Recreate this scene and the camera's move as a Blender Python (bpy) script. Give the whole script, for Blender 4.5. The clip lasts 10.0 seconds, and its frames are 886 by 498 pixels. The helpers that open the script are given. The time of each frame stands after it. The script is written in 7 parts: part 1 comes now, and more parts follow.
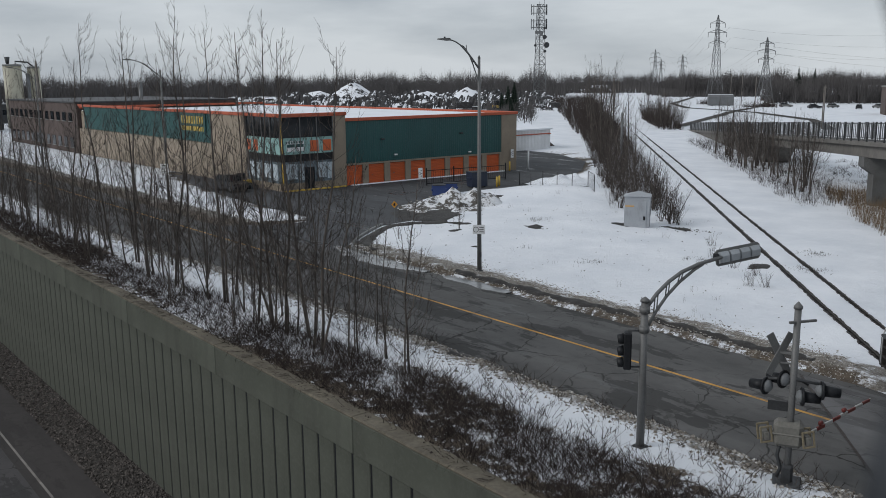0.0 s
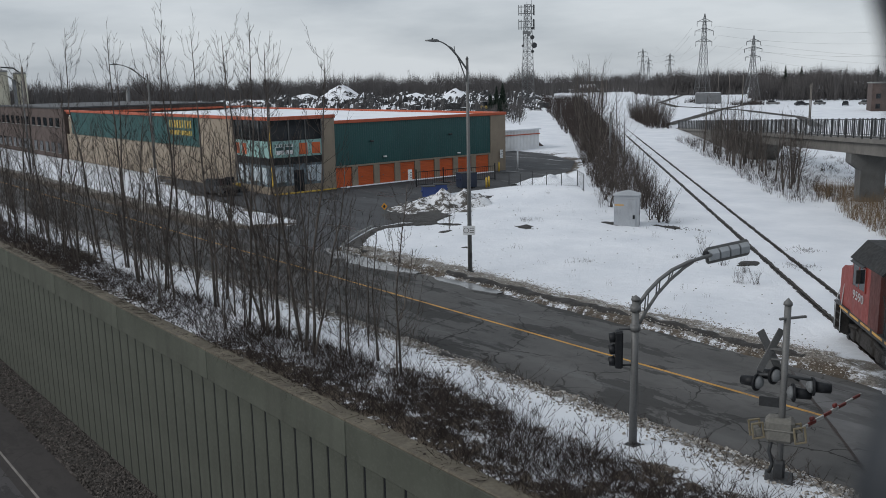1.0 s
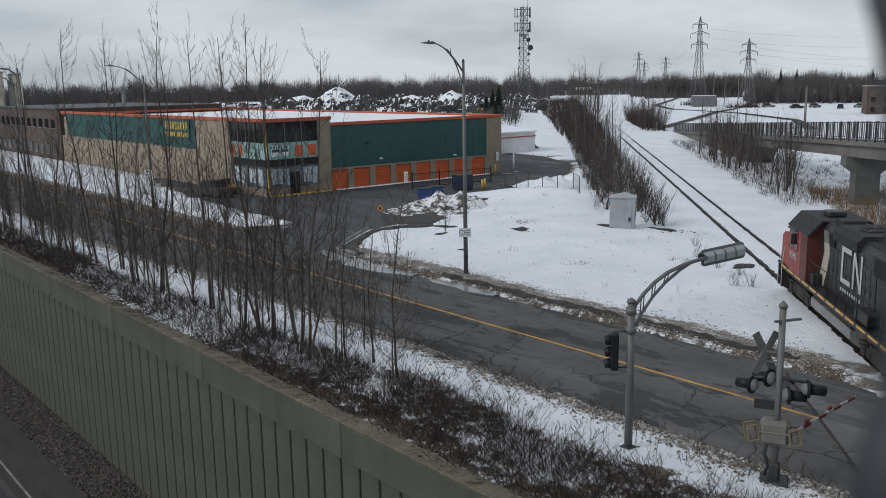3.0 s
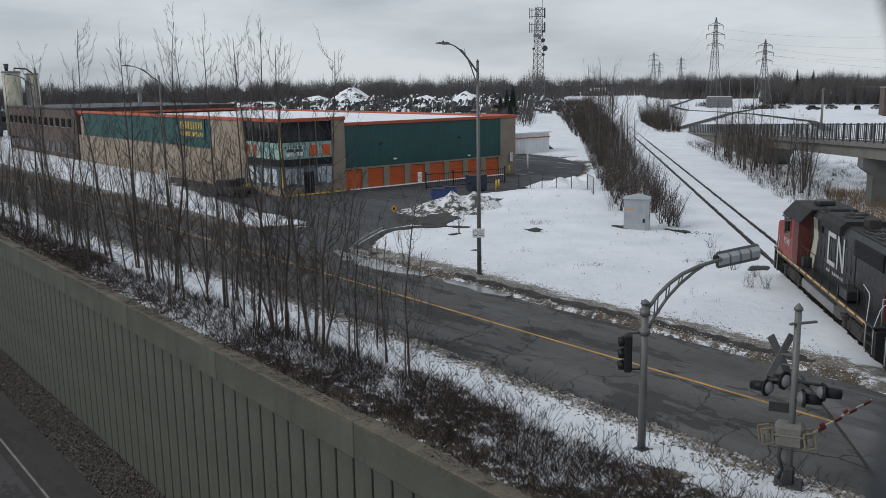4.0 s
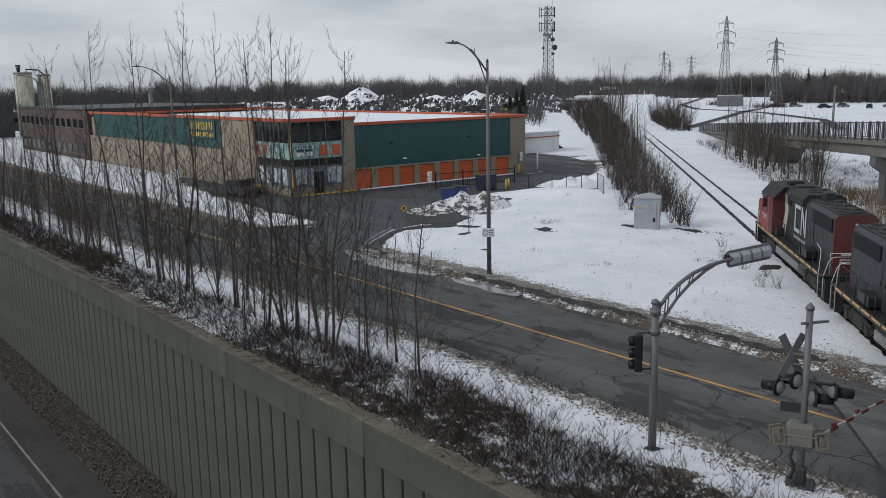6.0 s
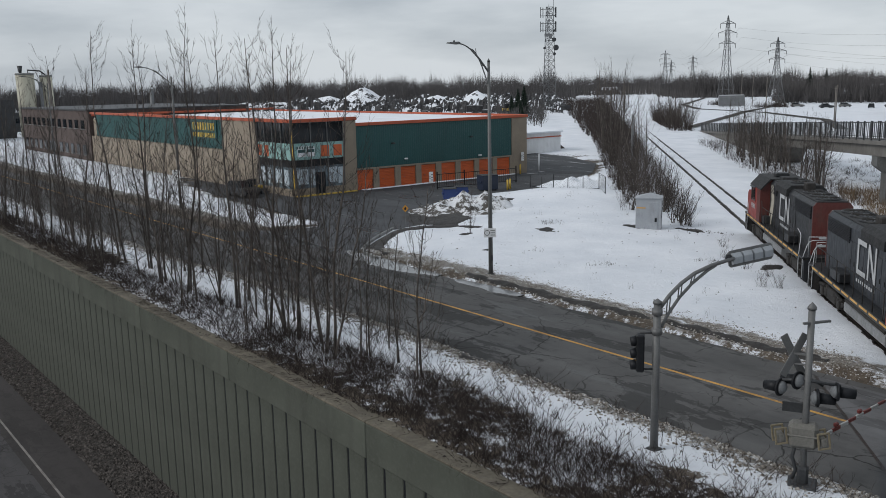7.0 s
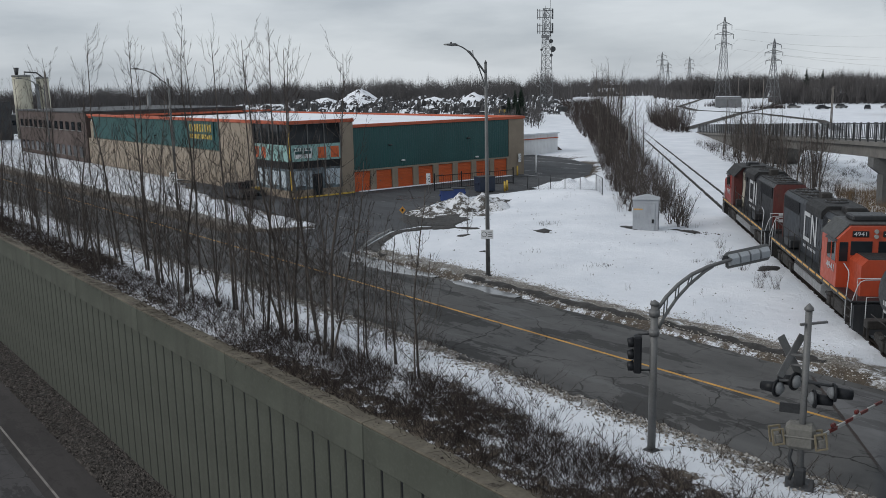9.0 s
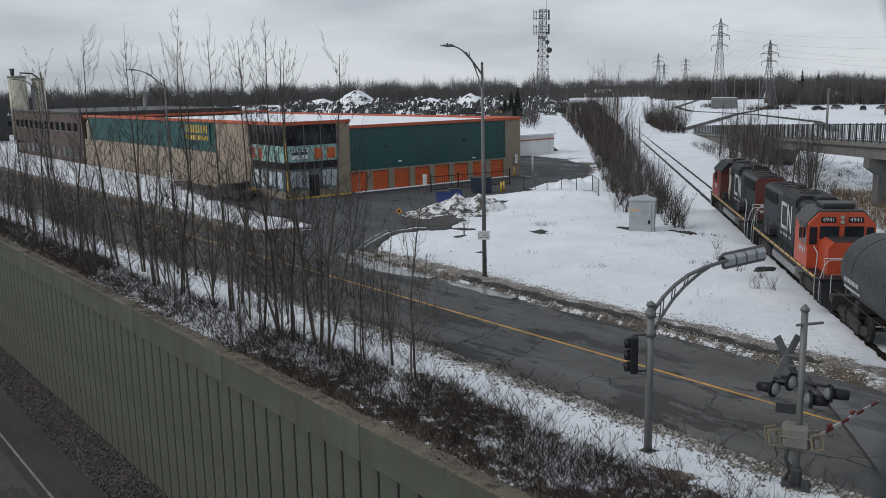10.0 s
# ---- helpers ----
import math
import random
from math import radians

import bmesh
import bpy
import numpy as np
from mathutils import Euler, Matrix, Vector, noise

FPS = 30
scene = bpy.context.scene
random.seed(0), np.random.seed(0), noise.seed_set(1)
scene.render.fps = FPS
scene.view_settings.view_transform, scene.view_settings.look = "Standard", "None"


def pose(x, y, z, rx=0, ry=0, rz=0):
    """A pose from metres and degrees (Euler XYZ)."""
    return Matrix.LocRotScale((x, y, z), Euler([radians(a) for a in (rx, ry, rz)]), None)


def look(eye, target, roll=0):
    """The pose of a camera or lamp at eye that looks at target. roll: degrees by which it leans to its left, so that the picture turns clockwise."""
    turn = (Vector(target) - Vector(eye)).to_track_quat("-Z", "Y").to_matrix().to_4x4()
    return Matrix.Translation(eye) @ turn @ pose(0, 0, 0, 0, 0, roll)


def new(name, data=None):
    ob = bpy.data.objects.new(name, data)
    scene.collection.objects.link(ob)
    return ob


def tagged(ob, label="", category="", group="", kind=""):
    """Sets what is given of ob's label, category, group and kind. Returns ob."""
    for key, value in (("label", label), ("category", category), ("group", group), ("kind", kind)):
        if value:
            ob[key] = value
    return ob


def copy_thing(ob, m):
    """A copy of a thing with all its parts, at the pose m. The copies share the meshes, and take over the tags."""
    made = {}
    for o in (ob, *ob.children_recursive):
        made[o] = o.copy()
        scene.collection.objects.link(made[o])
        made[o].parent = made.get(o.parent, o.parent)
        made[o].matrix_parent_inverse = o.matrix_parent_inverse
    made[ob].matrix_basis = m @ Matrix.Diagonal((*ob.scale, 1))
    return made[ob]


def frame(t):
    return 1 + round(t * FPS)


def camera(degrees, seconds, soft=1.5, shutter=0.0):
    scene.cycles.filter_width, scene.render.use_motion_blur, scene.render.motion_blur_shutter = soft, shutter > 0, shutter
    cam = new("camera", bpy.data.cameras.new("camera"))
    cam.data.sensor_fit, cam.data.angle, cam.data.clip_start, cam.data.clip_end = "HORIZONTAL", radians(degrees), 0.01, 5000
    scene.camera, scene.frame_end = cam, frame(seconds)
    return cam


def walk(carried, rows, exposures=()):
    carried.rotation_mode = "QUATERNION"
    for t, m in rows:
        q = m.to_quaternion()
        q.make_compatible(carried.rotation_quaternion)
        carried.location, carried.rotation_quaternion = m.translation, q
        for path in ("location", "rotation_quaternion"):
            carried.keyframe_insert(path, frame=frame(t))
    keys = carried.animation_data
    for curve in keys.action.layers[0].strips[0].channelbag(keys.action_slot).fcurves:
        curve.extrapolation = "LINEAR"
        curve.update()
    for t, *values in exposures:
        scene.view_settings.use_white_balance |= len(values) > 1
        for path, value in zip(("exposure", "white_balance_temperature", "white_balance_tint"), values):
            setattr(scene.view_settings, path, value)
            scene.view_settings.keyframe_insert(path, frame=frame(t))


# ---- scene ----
# The X axis runs along the street, Y across it, away from the sunken highway; z = 0 is the street.
EYE = (0.0, 0.0, 10.45)
cam = camera(53.8, 10.0, soft=0.8)
cam.data.dof.use_dof, cam.data.dof.focus_distance, cam.data.dof.aperture_fstop = True, 45.0, 3.4


def aim(pan, tilt, roll):
    """The camera's pose at EYE: heading in degrees, degrees below the horizon, lean."""
    a, b = radians(pan), radians(tilt)
    way = Vector((math.cos(a) * math.cos(b), math.sin(a) * math.cos(b), -math.sin(b)))
    return look(EYE, Vector(EYE) + way * 50, roll)


AIMS = [(0.0, 141.487, 10.919, -0.551), (0.5, 141.455, 10.892, -1.056), (1.0, 140.853, 10.847, -1.186),
        (1.5, 140.508, 10.782, -1.300), (2.0, 140.459, 10.766, -1.128), (2.5, 140.391, 10.729, -1.132),
        (4.0, 141.472, 10.670, -0.933), (4.5, 141.816, 10.682, -1.095), (5.0, 141.974, 10.697, -1.020),
        (5.5, 142.049, 10.693, -1.055), (7.0, 142.235, 10.667, -1.212), (7.5, 142.200, 10.641, -1.190),
        (8.0, 142.144, 10.617, -1.293), (8.5, 142.117, 10.585, -1.328), (9.0, 142.050, 10.570, -1.250),
        (9.5, 141.907, 10.544, -1.072), (10.0, 141.817, 10.513, -1.240)]
walk(cam, [(t, aim(p, b, r)) for t, p, b, r in AIMS], ((0.0, -0.10), (1.0, -0.05), (2.5, -0.02), (10.0, -0.02)))

# Overcast sky: thin high cloud over a Nishita sky, and a wide soft sun behind it.
SUN_EL, SUN_AZ = 32.0, 250.0
world = bpy.data.worlds.new("overcast_sky")
scene.world = world
world.use_nodes = True
wn, wl = world.node_tree.nodes, world.node_tree.links
wn.clear()
sky = wn.new("ShaderNodeTexSky")
sky.sky_type, sky.sun_disc = "NISHITA", False
sky.sun_elevation, sky.sun_rotation = radians(SUN_EL), radians(90 - SUN_AZ)
tc = wn.new("ShaderNodeTexCoord")
mp = wn.new("ShaderNodeMapping")
mp.inputs["Scale"].default_value = (1.6, 1.6, 7.5)
wl.new(tc.outputs["Generated"], mp.inputs["Vector"])
cl = wn.new("ShaderNodeTexNoise")
cl.inputs["Scale"].default_value, cl.inputs["Detail"].default_value, cl.inputs["Roughness"].default_value = 1.9, 7.0, 0.52
wl.new(mp.outputs["Vector"], cl.inputs["Vector"])
rp = wn.new("ShaderNodeValToRGB")
rp.color_ramp.elements[0].position, rp.color_ramp.elements[0].color = 0.33, (0.42, 0.468, 0.522, 1)
rp.color_ramp.elements[1].position, rp.color_ramp.elements[1].color = 0.62, (0.675, 0.722, 0.768, 1)
wl.new(cl.outputs["Fac"], rp.inputs["Fac"])
sc = wn.new("ShaderNodeMix")
sc.data_type = "RGBA"
sc.inputs["Factor"].default_value = 0.9
sk = wn.new("ShaderNodeVectorMath")
sk.operation = "SCALE"
sk.inputs["Scale"].default_value = 0.08
wl.new(sky.outputs["Color"], sk.inputs[0])
wl.new(sk.outputs["Vector"], sc.inputs["A"])
wl.new(rp.outputs["Color"], sc.inputs["B"])
bg = wn.new("ShaderNodeBackground")
bg.inputs["Strength"].default_value = 1.0
wl.new(sc.outputs["Result"], bg.inputs["Color"])
wo = wn.new("ShaderNodeOutputWorld")
wl.new(bg.outputs["Background"], wo.inputs["Surface"])
sun = new("sun", bpy.data.lights.new("sun", "SUN"))
sun.data.energy, sun.data.angle, sun.data.color = 1.5, radians(25), (1.0, 0.985, 0.965)
a, b = radians(SUN_AZ), radians(SUN_EL)
sun.matrix_basis = look((60 * math.cos(a) * math.cos(b), 60 * math.sin(a) * math.cos(b), 60 * math.sin(b)), (0, 0, 0))

# ---- materials ----
class Graph:
    """A material's nodes, in short."""

    def __init__(self, name, rough=0.6, metal=0.0, spec=0.5):
        self.m = bpy.data.materials.new(name)
        self.m.use_nodes = True
        self.n, self.l = self.m.node_tree.nodes, self.m.node_tree.links
        self.p = self.n["Principled BSDF"]
        self.p.inputs["Roughness"].default_value = rough
        self.p.inputs["Metallic"].default_value = metal
        self.p.inputs["Specular IOR Level"].default_value = spec
        self.co = self.n.new("ShaderNodeTexCoord").outputs["Object"]

    def node(self, kind, **ins):
        x = self.n.new(kind)
        for k, v in ins.items():
            self.put(x.inputs[k.replace("_", " ")], v)
        return x

    def put(self, socket, v):
        if isinstance(v, bpy.types.NodeSocket):
            self.l.new(v, socket)
        else:
            socket.default_value = v

    def scaled(self, x, y, z):
        return self.node("ShaderNodeMapping", Vector=self.co, Scale=(x, y, z)).outputs["Vector"]

    def noise(self, scale, detail=4.0, rough=0.55, co=None):
        return self.node("ShaderNodeTexNoise", Vector=co or self.co, Scale=scale, Detail=detail, Roughness=rough).outputs["Fac"]

    def ramp(self, fac, *stops):
        r = self.node("ShaderNodeValToRGB", Fac=fac)
        el = r.color_ramp.elements
        while len(el) < len(stops):
            el.new(0.5)
        for e, (pos, c) in zip(el, stops):
            e.position = pos
            e.color = (c, c, c, 1) if isinstance(c, (int, float)) else (*c, 1)
        return r.outputs["Color"]

    def mix(self, fac, a, b, mode="MIX"):
        x = self.n.new("ShaderNodeMix")
        x.data_type, x.blend_type = "RGBA", mode
        self.put(x.inputs["Factor"], fac)
        for s, v in (("A", a), ("B", b)):
            self.put(x.inputs[s], (*v, 1) if isinstance(v, tuple) else v)
        return x.outputs["Result"]

    def math(self, op, a, b=0.0):
        x = self.n.new("ShaderNodeMath")
        x.operation = op
        self.put(x.inputs[0], a)
        self.put(x.inputs[1], b)
        return x.outputs[0]

    def bump(self, height, strength, dist=0.02):
        b = self.node("ShaderNodeBump", Height=height, Strength=strength, Distance=dist)
        self.l.new(b.outputs["Normal"], self.p.inputs["Normal"])

    def done(self, color, rough=None):
        self.put(self.p.inputs["Base Color"], color)
        if rough is not None:
            self.put(self.p.inputs["Roughness"], rough)
        return self.m


def tone(c, k):
    return tuple(min(1.0, v * k) for v in c)


def plain(name, c, rough=0.6, metal=0.0, var=0.18, big=0.6, fine=14.0, bump=0.15, dirt=0.0, stretch=None, rnd=0.0, spec=0.5):
    """Paint, metal, concrete and the like: two scales of variation, grime and fine relief."""
    g = Graph(name, rough, metal, spec)
    co = g.scaled(*stretch) if stretch else g.co
    n1, n2 = g.noise(big, 3.0, co=co), g.noise(fine, 5.0, co=co)
    col = g.mix(g.ramp(n1, (0.3, 0.0), (0.7, 1.0)), tone(c, 1 - var), tone(c, 1 + var))
    col = g.mix(g.ramp(n2, (0.35, 0.0), (0.7, 0.45)), col, tone(c, max(0.1, 1 - 1.6 * var)))
    if dirt:
        d = g.ramp(g.noise(big * 2.7, 6.0, 0.7, co=g.scaled(1, 1, 0.35)), (0.52, 0.0), (0.72, dirt))
        col = g.mix(d, col, (0.06, 0.05, 0.042))
    if rnd:
        r = g.node("ShaderNodeObjectInfo").outputs["Random"]
        col = g.mix(1.0, col, g.ramp(r, (0.0, 1 - rnd), (1.0, 1 + rnd)), "MULTIPLY")
    g.bump(n2, bump)
    rr = g.ramp(n2, (0.3, max(0.0, rough - 0.12)), (0.7, min(1.0, rough + 0.1)))
    return g.done(col, rr)


def attribute(g, name):
    x = g.n.new("ShaderNodeAttribute")
    x.attribute_name = name
    return x.outputs["Fac"]


def ground_material():
    """Old snow with litter and bare earth showing through, by the sheet's own 'bare' and 'grime' values."""
    g = Graph("old_snow_ground", 0.75, 0.0, 0.35)
    n1, n2, n3 = g.noise(0.25, 4.0), g.noise(2.2, 7.0, 0.65), g.noise(11.0, 5.0, 0.7)
    snow = g.mix(g.ramp(n1, (0.3, 0.0), (0.7, 1.0)), (0.66, 0.69, 0.74), (0.80, 0.82, 0.86))
    snow = g.mix(g.ramp(n2, (0.55, 0.0), (0.8, 0.22)), snow, (0.55, 0.56, 0.58))
    earth = g.mix(g.ramp(n2, (0.35, 0.0), (0.65, 1.0)), (0.035, 0.027, 0.02), (0.12, 0.095, 0.07))
    grit = g.mix(g.ramp(n3, (0.35, 0.0), (0.7, 1.0)), (0.075, 0.064, 0.052), (0.34, 0.32, 0.295))
    mixed = g.math("ADD", g.math("MULTIPLY", n2, 0.65), g.math("MULTIPLY", n3, 0.35))
    far = g.math("SUBTRACT", g.math("ADD", mixed, attribute(g, "bare")), 0.5)
    col = g.mix(g.ramp(g.math("SUBTRACT", g.math("ADD", mixed, attribute(g, "grime")), 0.5), (0.44, 0.0), (0.54, 1.0)), snow, grit)
    col = g.mix(g.ramp(far, (0.46, 0.0), (0.52, 1.0)), col, earth)
    g.bump(g.math("ADD", n2, g.math("MULTIPLY", n3, 0.5)), 0.7, 0.16)
    return g.done(col)


def asphalt_material(name, base, wet=0.0, crack=1.0):
    """Worn asphalt: grain, tar patches with ragged edges, meltwater and crooked cracks."""
    g = Graph(name, 0.8, 0.0, 0.4)
    long = g.scaled(0.35, 1.3, 1)
    n1, n2, n3 = g.noise(0.30, 6.0, 0.62, co=long), g.noise(1.5, 5.0), g.noise(60.0, 3.0)
    n4 = g.noise(0.6, 8.0, 0.7, co=g.scaled(0.35, 1.0, 1))
    col = g.mix(g.ramp(n1, (0.35, 0.0), (0.62, 1.0)), tone(base, 0.75), tone(base, 1.5))
    col = g.mix(g.ramp(n3, (0.35, 0.0), (0.75, 0.5)), col, tone(base, 1.7))
    col = g.mix(g.ramp(n2, (0.52, 0.0), (0.75, 0.5)), col, tone(base, 0.6))
    patch = g.ramp(n4, (0.525, 0.0), (0.545, 0.75 * crack))
    col = g.mix(patch, col, tone(base, 0.34))
    warp = g.n.new("ShaderNodeVectorMath")
    warp.operation = "ADD"
    g.l.new(g.co, warp.inputs[0])
    nz = g.node("ShaderNodeTexNoise", Vector=g.co, Scale=0.8, Detail=6.0)
    g.l.new(nz.outputs["Color"], warp.inputs[1])
    line = None
    for size, lo, hi in ((0.30, 0.42, 0.52), (0.85, 0.53, 0.58)):
        vo = g.n.new("ShaderNodeTexVoronoi")
        vo.feature = "DISTANCE_TO_EDGE"
        vo.inputs["Scale"].default_value = size
        g.l.new(warp.outputs[0], vo.inputs["Vector"])
        one = g.ramp(vo.outputs["Distance"], (0.003, crack), (0.011, 0.0))
        one = g.math("MULTIPLY", one, g.ramp(g.noise(0.13 + 0.1 * size, 2.0), (lo, 0.0), (hi, 1.0)))
        line = one if line is None else g.math("MAXIMUM", line, one)
    col = g.mix(line, col, (0.012, 0.011, 0.01))
    damp = g.ramp(g.noise(0.42, 6.0, 0.6, co=g.scaled(0.3, 1.2, 1)), (0.60, 0.0), (0.63, wet))
    col = g.mix(damp, col, tone(base, 0.6))
    rough = g.mix(damp, (0.85, 0.85, 0.85), (0.10, 0.10, 0.10))
    g.bump(g.math("SUBTRACT", n3, line), 0.35, 0.01)
    return g.done(col, rough)


def concrete_wall_material():
    g = Graph("weathered_green_grey_concrete", 0.85, 0.0, 0.3)
    n1, n2 = g.noise(0.35, 5.0), g.noise(9.0, 6.0, 0.65)
    streak = g.noise(1.0, 6.0, 0.6, co=g.scaled(1.4, 1.4, 0.12))
    col = g.mix(g.ramp(n1, (0.3, 0.0), (0.7, 1.0)), (0.060, 0.0655, 0.053), (0.092, 0.099, 0.081))
    col = g.mix(g.ramp(streak, (0.45, 0.0), (0.75, 0.6)), col, (0.046, 0.046, 0.040))
    col = g.mix(g.ramp(n2, (0.5, 0.0), (0.8, 0.4)), col, (0.125, 0.128, 0.115))
    g.bump(n2, 0.3)
    return g.done(col)


def bark_material(name, dark, light):
    g = Graph(name, 0.9, 0.0, 0.2)
    n = g.noise(6.0, 5.0, co=g.scaled(1, 1, 0.3))
    isl = g.node("ShaderNodeNewGeometry").outputs["Random Per Island"]
    col = g.mix(g.ramp(n, (0.3, 0.0), (0.7, 1.0)), dark, light)
    col = g.mix(1.0, col, g.ramp(isl, (0.0, 0.65), (1.0, 1.35)), "MULTIPLY")
    return g.done(col)


def gritty_snow_material():
    g = Graph("gritty_snow", 0.9, 0.0, 0.3)
    isl = g.node("ShaderNodeNewGeometry").outputs["Random Per Island"]
    col = g.ramp(isl, (0.0, (0.10, 0.085, 0.07)), (0.4, (0.22, 0.20, 0.175)), (0.75, (0.40, 0.38, 0.35)), (1.0, (0.62, 0.62, 0.62)))
    col = g.mix(g.ramp(g.noise(7.0, 6.0, 0.7), (0.45, 0.0), (0.7, 0.7)), col, (0.12, 0.10, 0.08))
    return g.done(col)


def pile_material(name, dark, snow_from=0.90):
    """Snow lies where the heap is flat, the dark heap shows on its steep sides."""
    g = Graph(name, 0.85, 0.0, 0.3)
    n2 = g.noise(0.16, 6.0, 0.65)
    nz = g.n.new("ShaderNodeSeparateXYZ")
    g.l.new(g.node("ShaderNodeNewGeometry").outputs["True Normal"], nz.inputs[0])
    up = g.math("ADD", nz.outputs["Z"], g.math("MULTIPLY", g.math("SUBTRACT", n2, 0.5), 0.7))
    body = g.mix(g.ramp(g.noise(1.4, 4.0), (0.3, 0.0), (0.7, 1.0)), tone(dark, 0.6), tone(dark, 2.0))
    return g.done(g.mix(g.ramp(up, (snow_from, 0.0), (snow_from + 0.06, 1.0)), body, (0.75, 0.77, 0.81)))


def glass_material(name, tint, rough=0.08):
    """Dark window glass in a shut facade: a tinted, glossy pane."""
    g = Graph(name, rough, 0.0, 0.3)
    return g.done(g.mix(g.ramp(g.noise(0.8, 2.0), (0.35, 0.0), (0.65, 1.0)), tone(tint, 0.6), tone(tint, 1.5)))



def mound_material():
    """Ploughed snow with earth and grit worked into it."""
    g = Graph("dirty_snow_mound", 0.85, 0.0, 0.3)
    n1, n2 = g.noise(0.9, 8.0, 0.7), g.noise(5.0, 6.0, 0.7)
    snow = g.mix(g.ramp(n2, (0.35, 0.0), (0.7, 1.0)), (0.62, 0.63, 0.65), (0.78, 0.79, 0.82))
    dirt = g.mix(g.ramp(n2, (0.3, 0.0), (0.7, 1.0)), (0.03, 0.027, 0.024), (0.13, 0.118, 0.105))
    mix = g.math("ADD", g.math("MULTIPLY", n1, 0.7), g.math("MULTIPLY", n2, 0.3))
    g.bump(g.math("ADD", n1, g.math("MULTIPLY", n2, 0.4)), 0.8, 0.2)
    return g.done(g.mix(g.ramp(mix, (0.475, 0.0), (0.53, 1.0)), snow, dirt))


M_MOUND = mound_material()
M_EARTH = plain("wet_dark_earth", (0.024, 0.021, 0.019), 0.7, 0.0, 0.4, 0.9, 7, 0.9)
M_ICE = plain("grey_slush", (0.20, 0.205, 0.21), 0.18, 0.0, 0.3, 0.8, 6, 0.1)
M_GROUND = ground_material()
M_ROAD = asphalt_material("worn_street_asphalt", (0.066, 0.065, 0.064), 0.35)
M_CROSSING = asphalt_material("crossing_asphalt", (0.088, 0.088, 0.09), 0.3, 0.5)
M_LOT = asphalt_material("lot_asphalt", (0.045, 0.047, 0.051), 0.8, 0.3)
M_HIGHWAY = asphalt_material("highway_asphalt", (0.052, 0.049, 0.05), 0.1, 0.8)
M_SHOULDER = asphalt_material("dusty_shoulder_asphalt", (0.034, 0.030, 0.029), 0.0, 0.4)
M_WALL = concrete_wall_material()
M_CAPSTONE = plain("mossy_concrete_coping", (0.115, 0.10, 0.075), 0.9, var=0.3, fine=8, dirt=0.7)
M_CONCRETE = plain("grey_concrete", (0.21, 0.215, 0.21), 0.85, var=0.2, dirt=0.55)
M_PALE_CONCRETE = plain("pale_beam_concrete", (0.135, 0.127, 0.116), 0.85, var=0.2, dirt=0.5)
M_GRAVEL = plain("crushed_stone", (0.044, 0.039, 0.035), 0.95, var=0.35, fine=9, bump=0.6)
M_STONES = bark_material("loose_crushed_stone", (0.024, 0.021, 0.019), (0.135, 0.12, 0.11))
M_YELLOW_LINE = plain("worn_yellow_paint", (0.50, 0.27, 0.06), 0.8, var=0.3, fine=25, dirt=0.8)
M_WHITE_LINE = plain("worn_white_paint", (0.22, 0.205, 0.19), 0.8, var=0.3, fine=25, dirt=0.9)
M_SNOW = plain("snow", (0.76, 0.785, 0.83), 0.8, var=0.07, big=0.3, fine=3, bump=0.3)
M_DIRTY_SNOW = gritty_snow_material()
M_GREEN = plain("dark_green_sheet_metal", (0.012, 0.070, 0.070), 0.45, 0.0, 0.16, 0.3, 20, 0.05, stretch=(1, 1, 0.25))
M_BEIGE = plain("beige_wall_panel", (0.26, 0.215, 0.165), 0.8, var=0.1, dirt=0.2)
M_RED_TRIM = plain("red_metal_coping", (0.42, 0.085, 0.035), 0.5, var=0.12)
M_ORANGE_DOOR = plain("orange_roll_door", (0.53, 0.105, 0.028), 0.5, var=0.1, stretch=(1, 1, 6), rnd=0.08)
M_TEAL = plain("pale_teal_panel", (0.25, 0.42, 0.40), 0.4, var=0.15)
M_DARK_GLASS = glass_material("dark_window_glass", (0.012, 0.015, 0.018))
M_SHOP_GLASS = glass_material("shop_window_glass", (0.12, 0.15, 0.17), 0.12)
M_GOLD = plain("yellow_sign_paint", (0.60, 0.40, 0.06), 0.5, var=0.15)
M_WHITE = plain("white_paint", (0.72, 0.73, 0.74), 0.5, var=0.06, dirt=0.12)
M_STEEL = plain("galvanised_steel", (0.135, 0.136, 0.135), 0.6, 0.25, 0.15, 1.5, 20, 0.05)
M_DARK_STEEL = plain("dark_weathered_steel", (0.05, 0.052, 0.055), 0.55, 0.4, 0.25)
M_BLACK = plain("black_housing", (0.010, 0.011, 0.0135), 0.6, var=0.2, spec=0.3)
M_LATTICE = plain("grey_lattice_steel", (0.16, 0.165, 0.17), 0.6, 0.4, 0.15)
M_WOOD = plain("grey_weathered_pole_wood", (0.16, 0.145, 0.13), 0.9, var=0.3, stretch=(3, 3, 0.3))
M_RAIL = plain("rusty_rail_steel", (0.035, 0.026, 0.022), 0.55, 0.5, 0.3)
M_BRICK = plain("dark_brown_brick", (0.085, 0.062, 0.055), 0.9, var=0.25, fine=8)
M_BARK = bark_material("grey_brown_bark", (0.036, 0.031, 0.028), (0.125, 0.109, 0.098))
M_TWIG = bark_material("dark_twigs", (0.016, 0.0125, 0.0115), (0.068, 0.054, 0.049))
M_REED = bark_material("dry_reeds", (0.07, 0.05, 0.032), (0.18, 0.13, 0.082))
# Far wood tones are lightened: the haze of distance is put into the colour.
M_FAR_WOOD = bark_material("hazy_far_bare_wood", (0.045, 0.044, 0.046), (0.105, 0.098, 0.096))
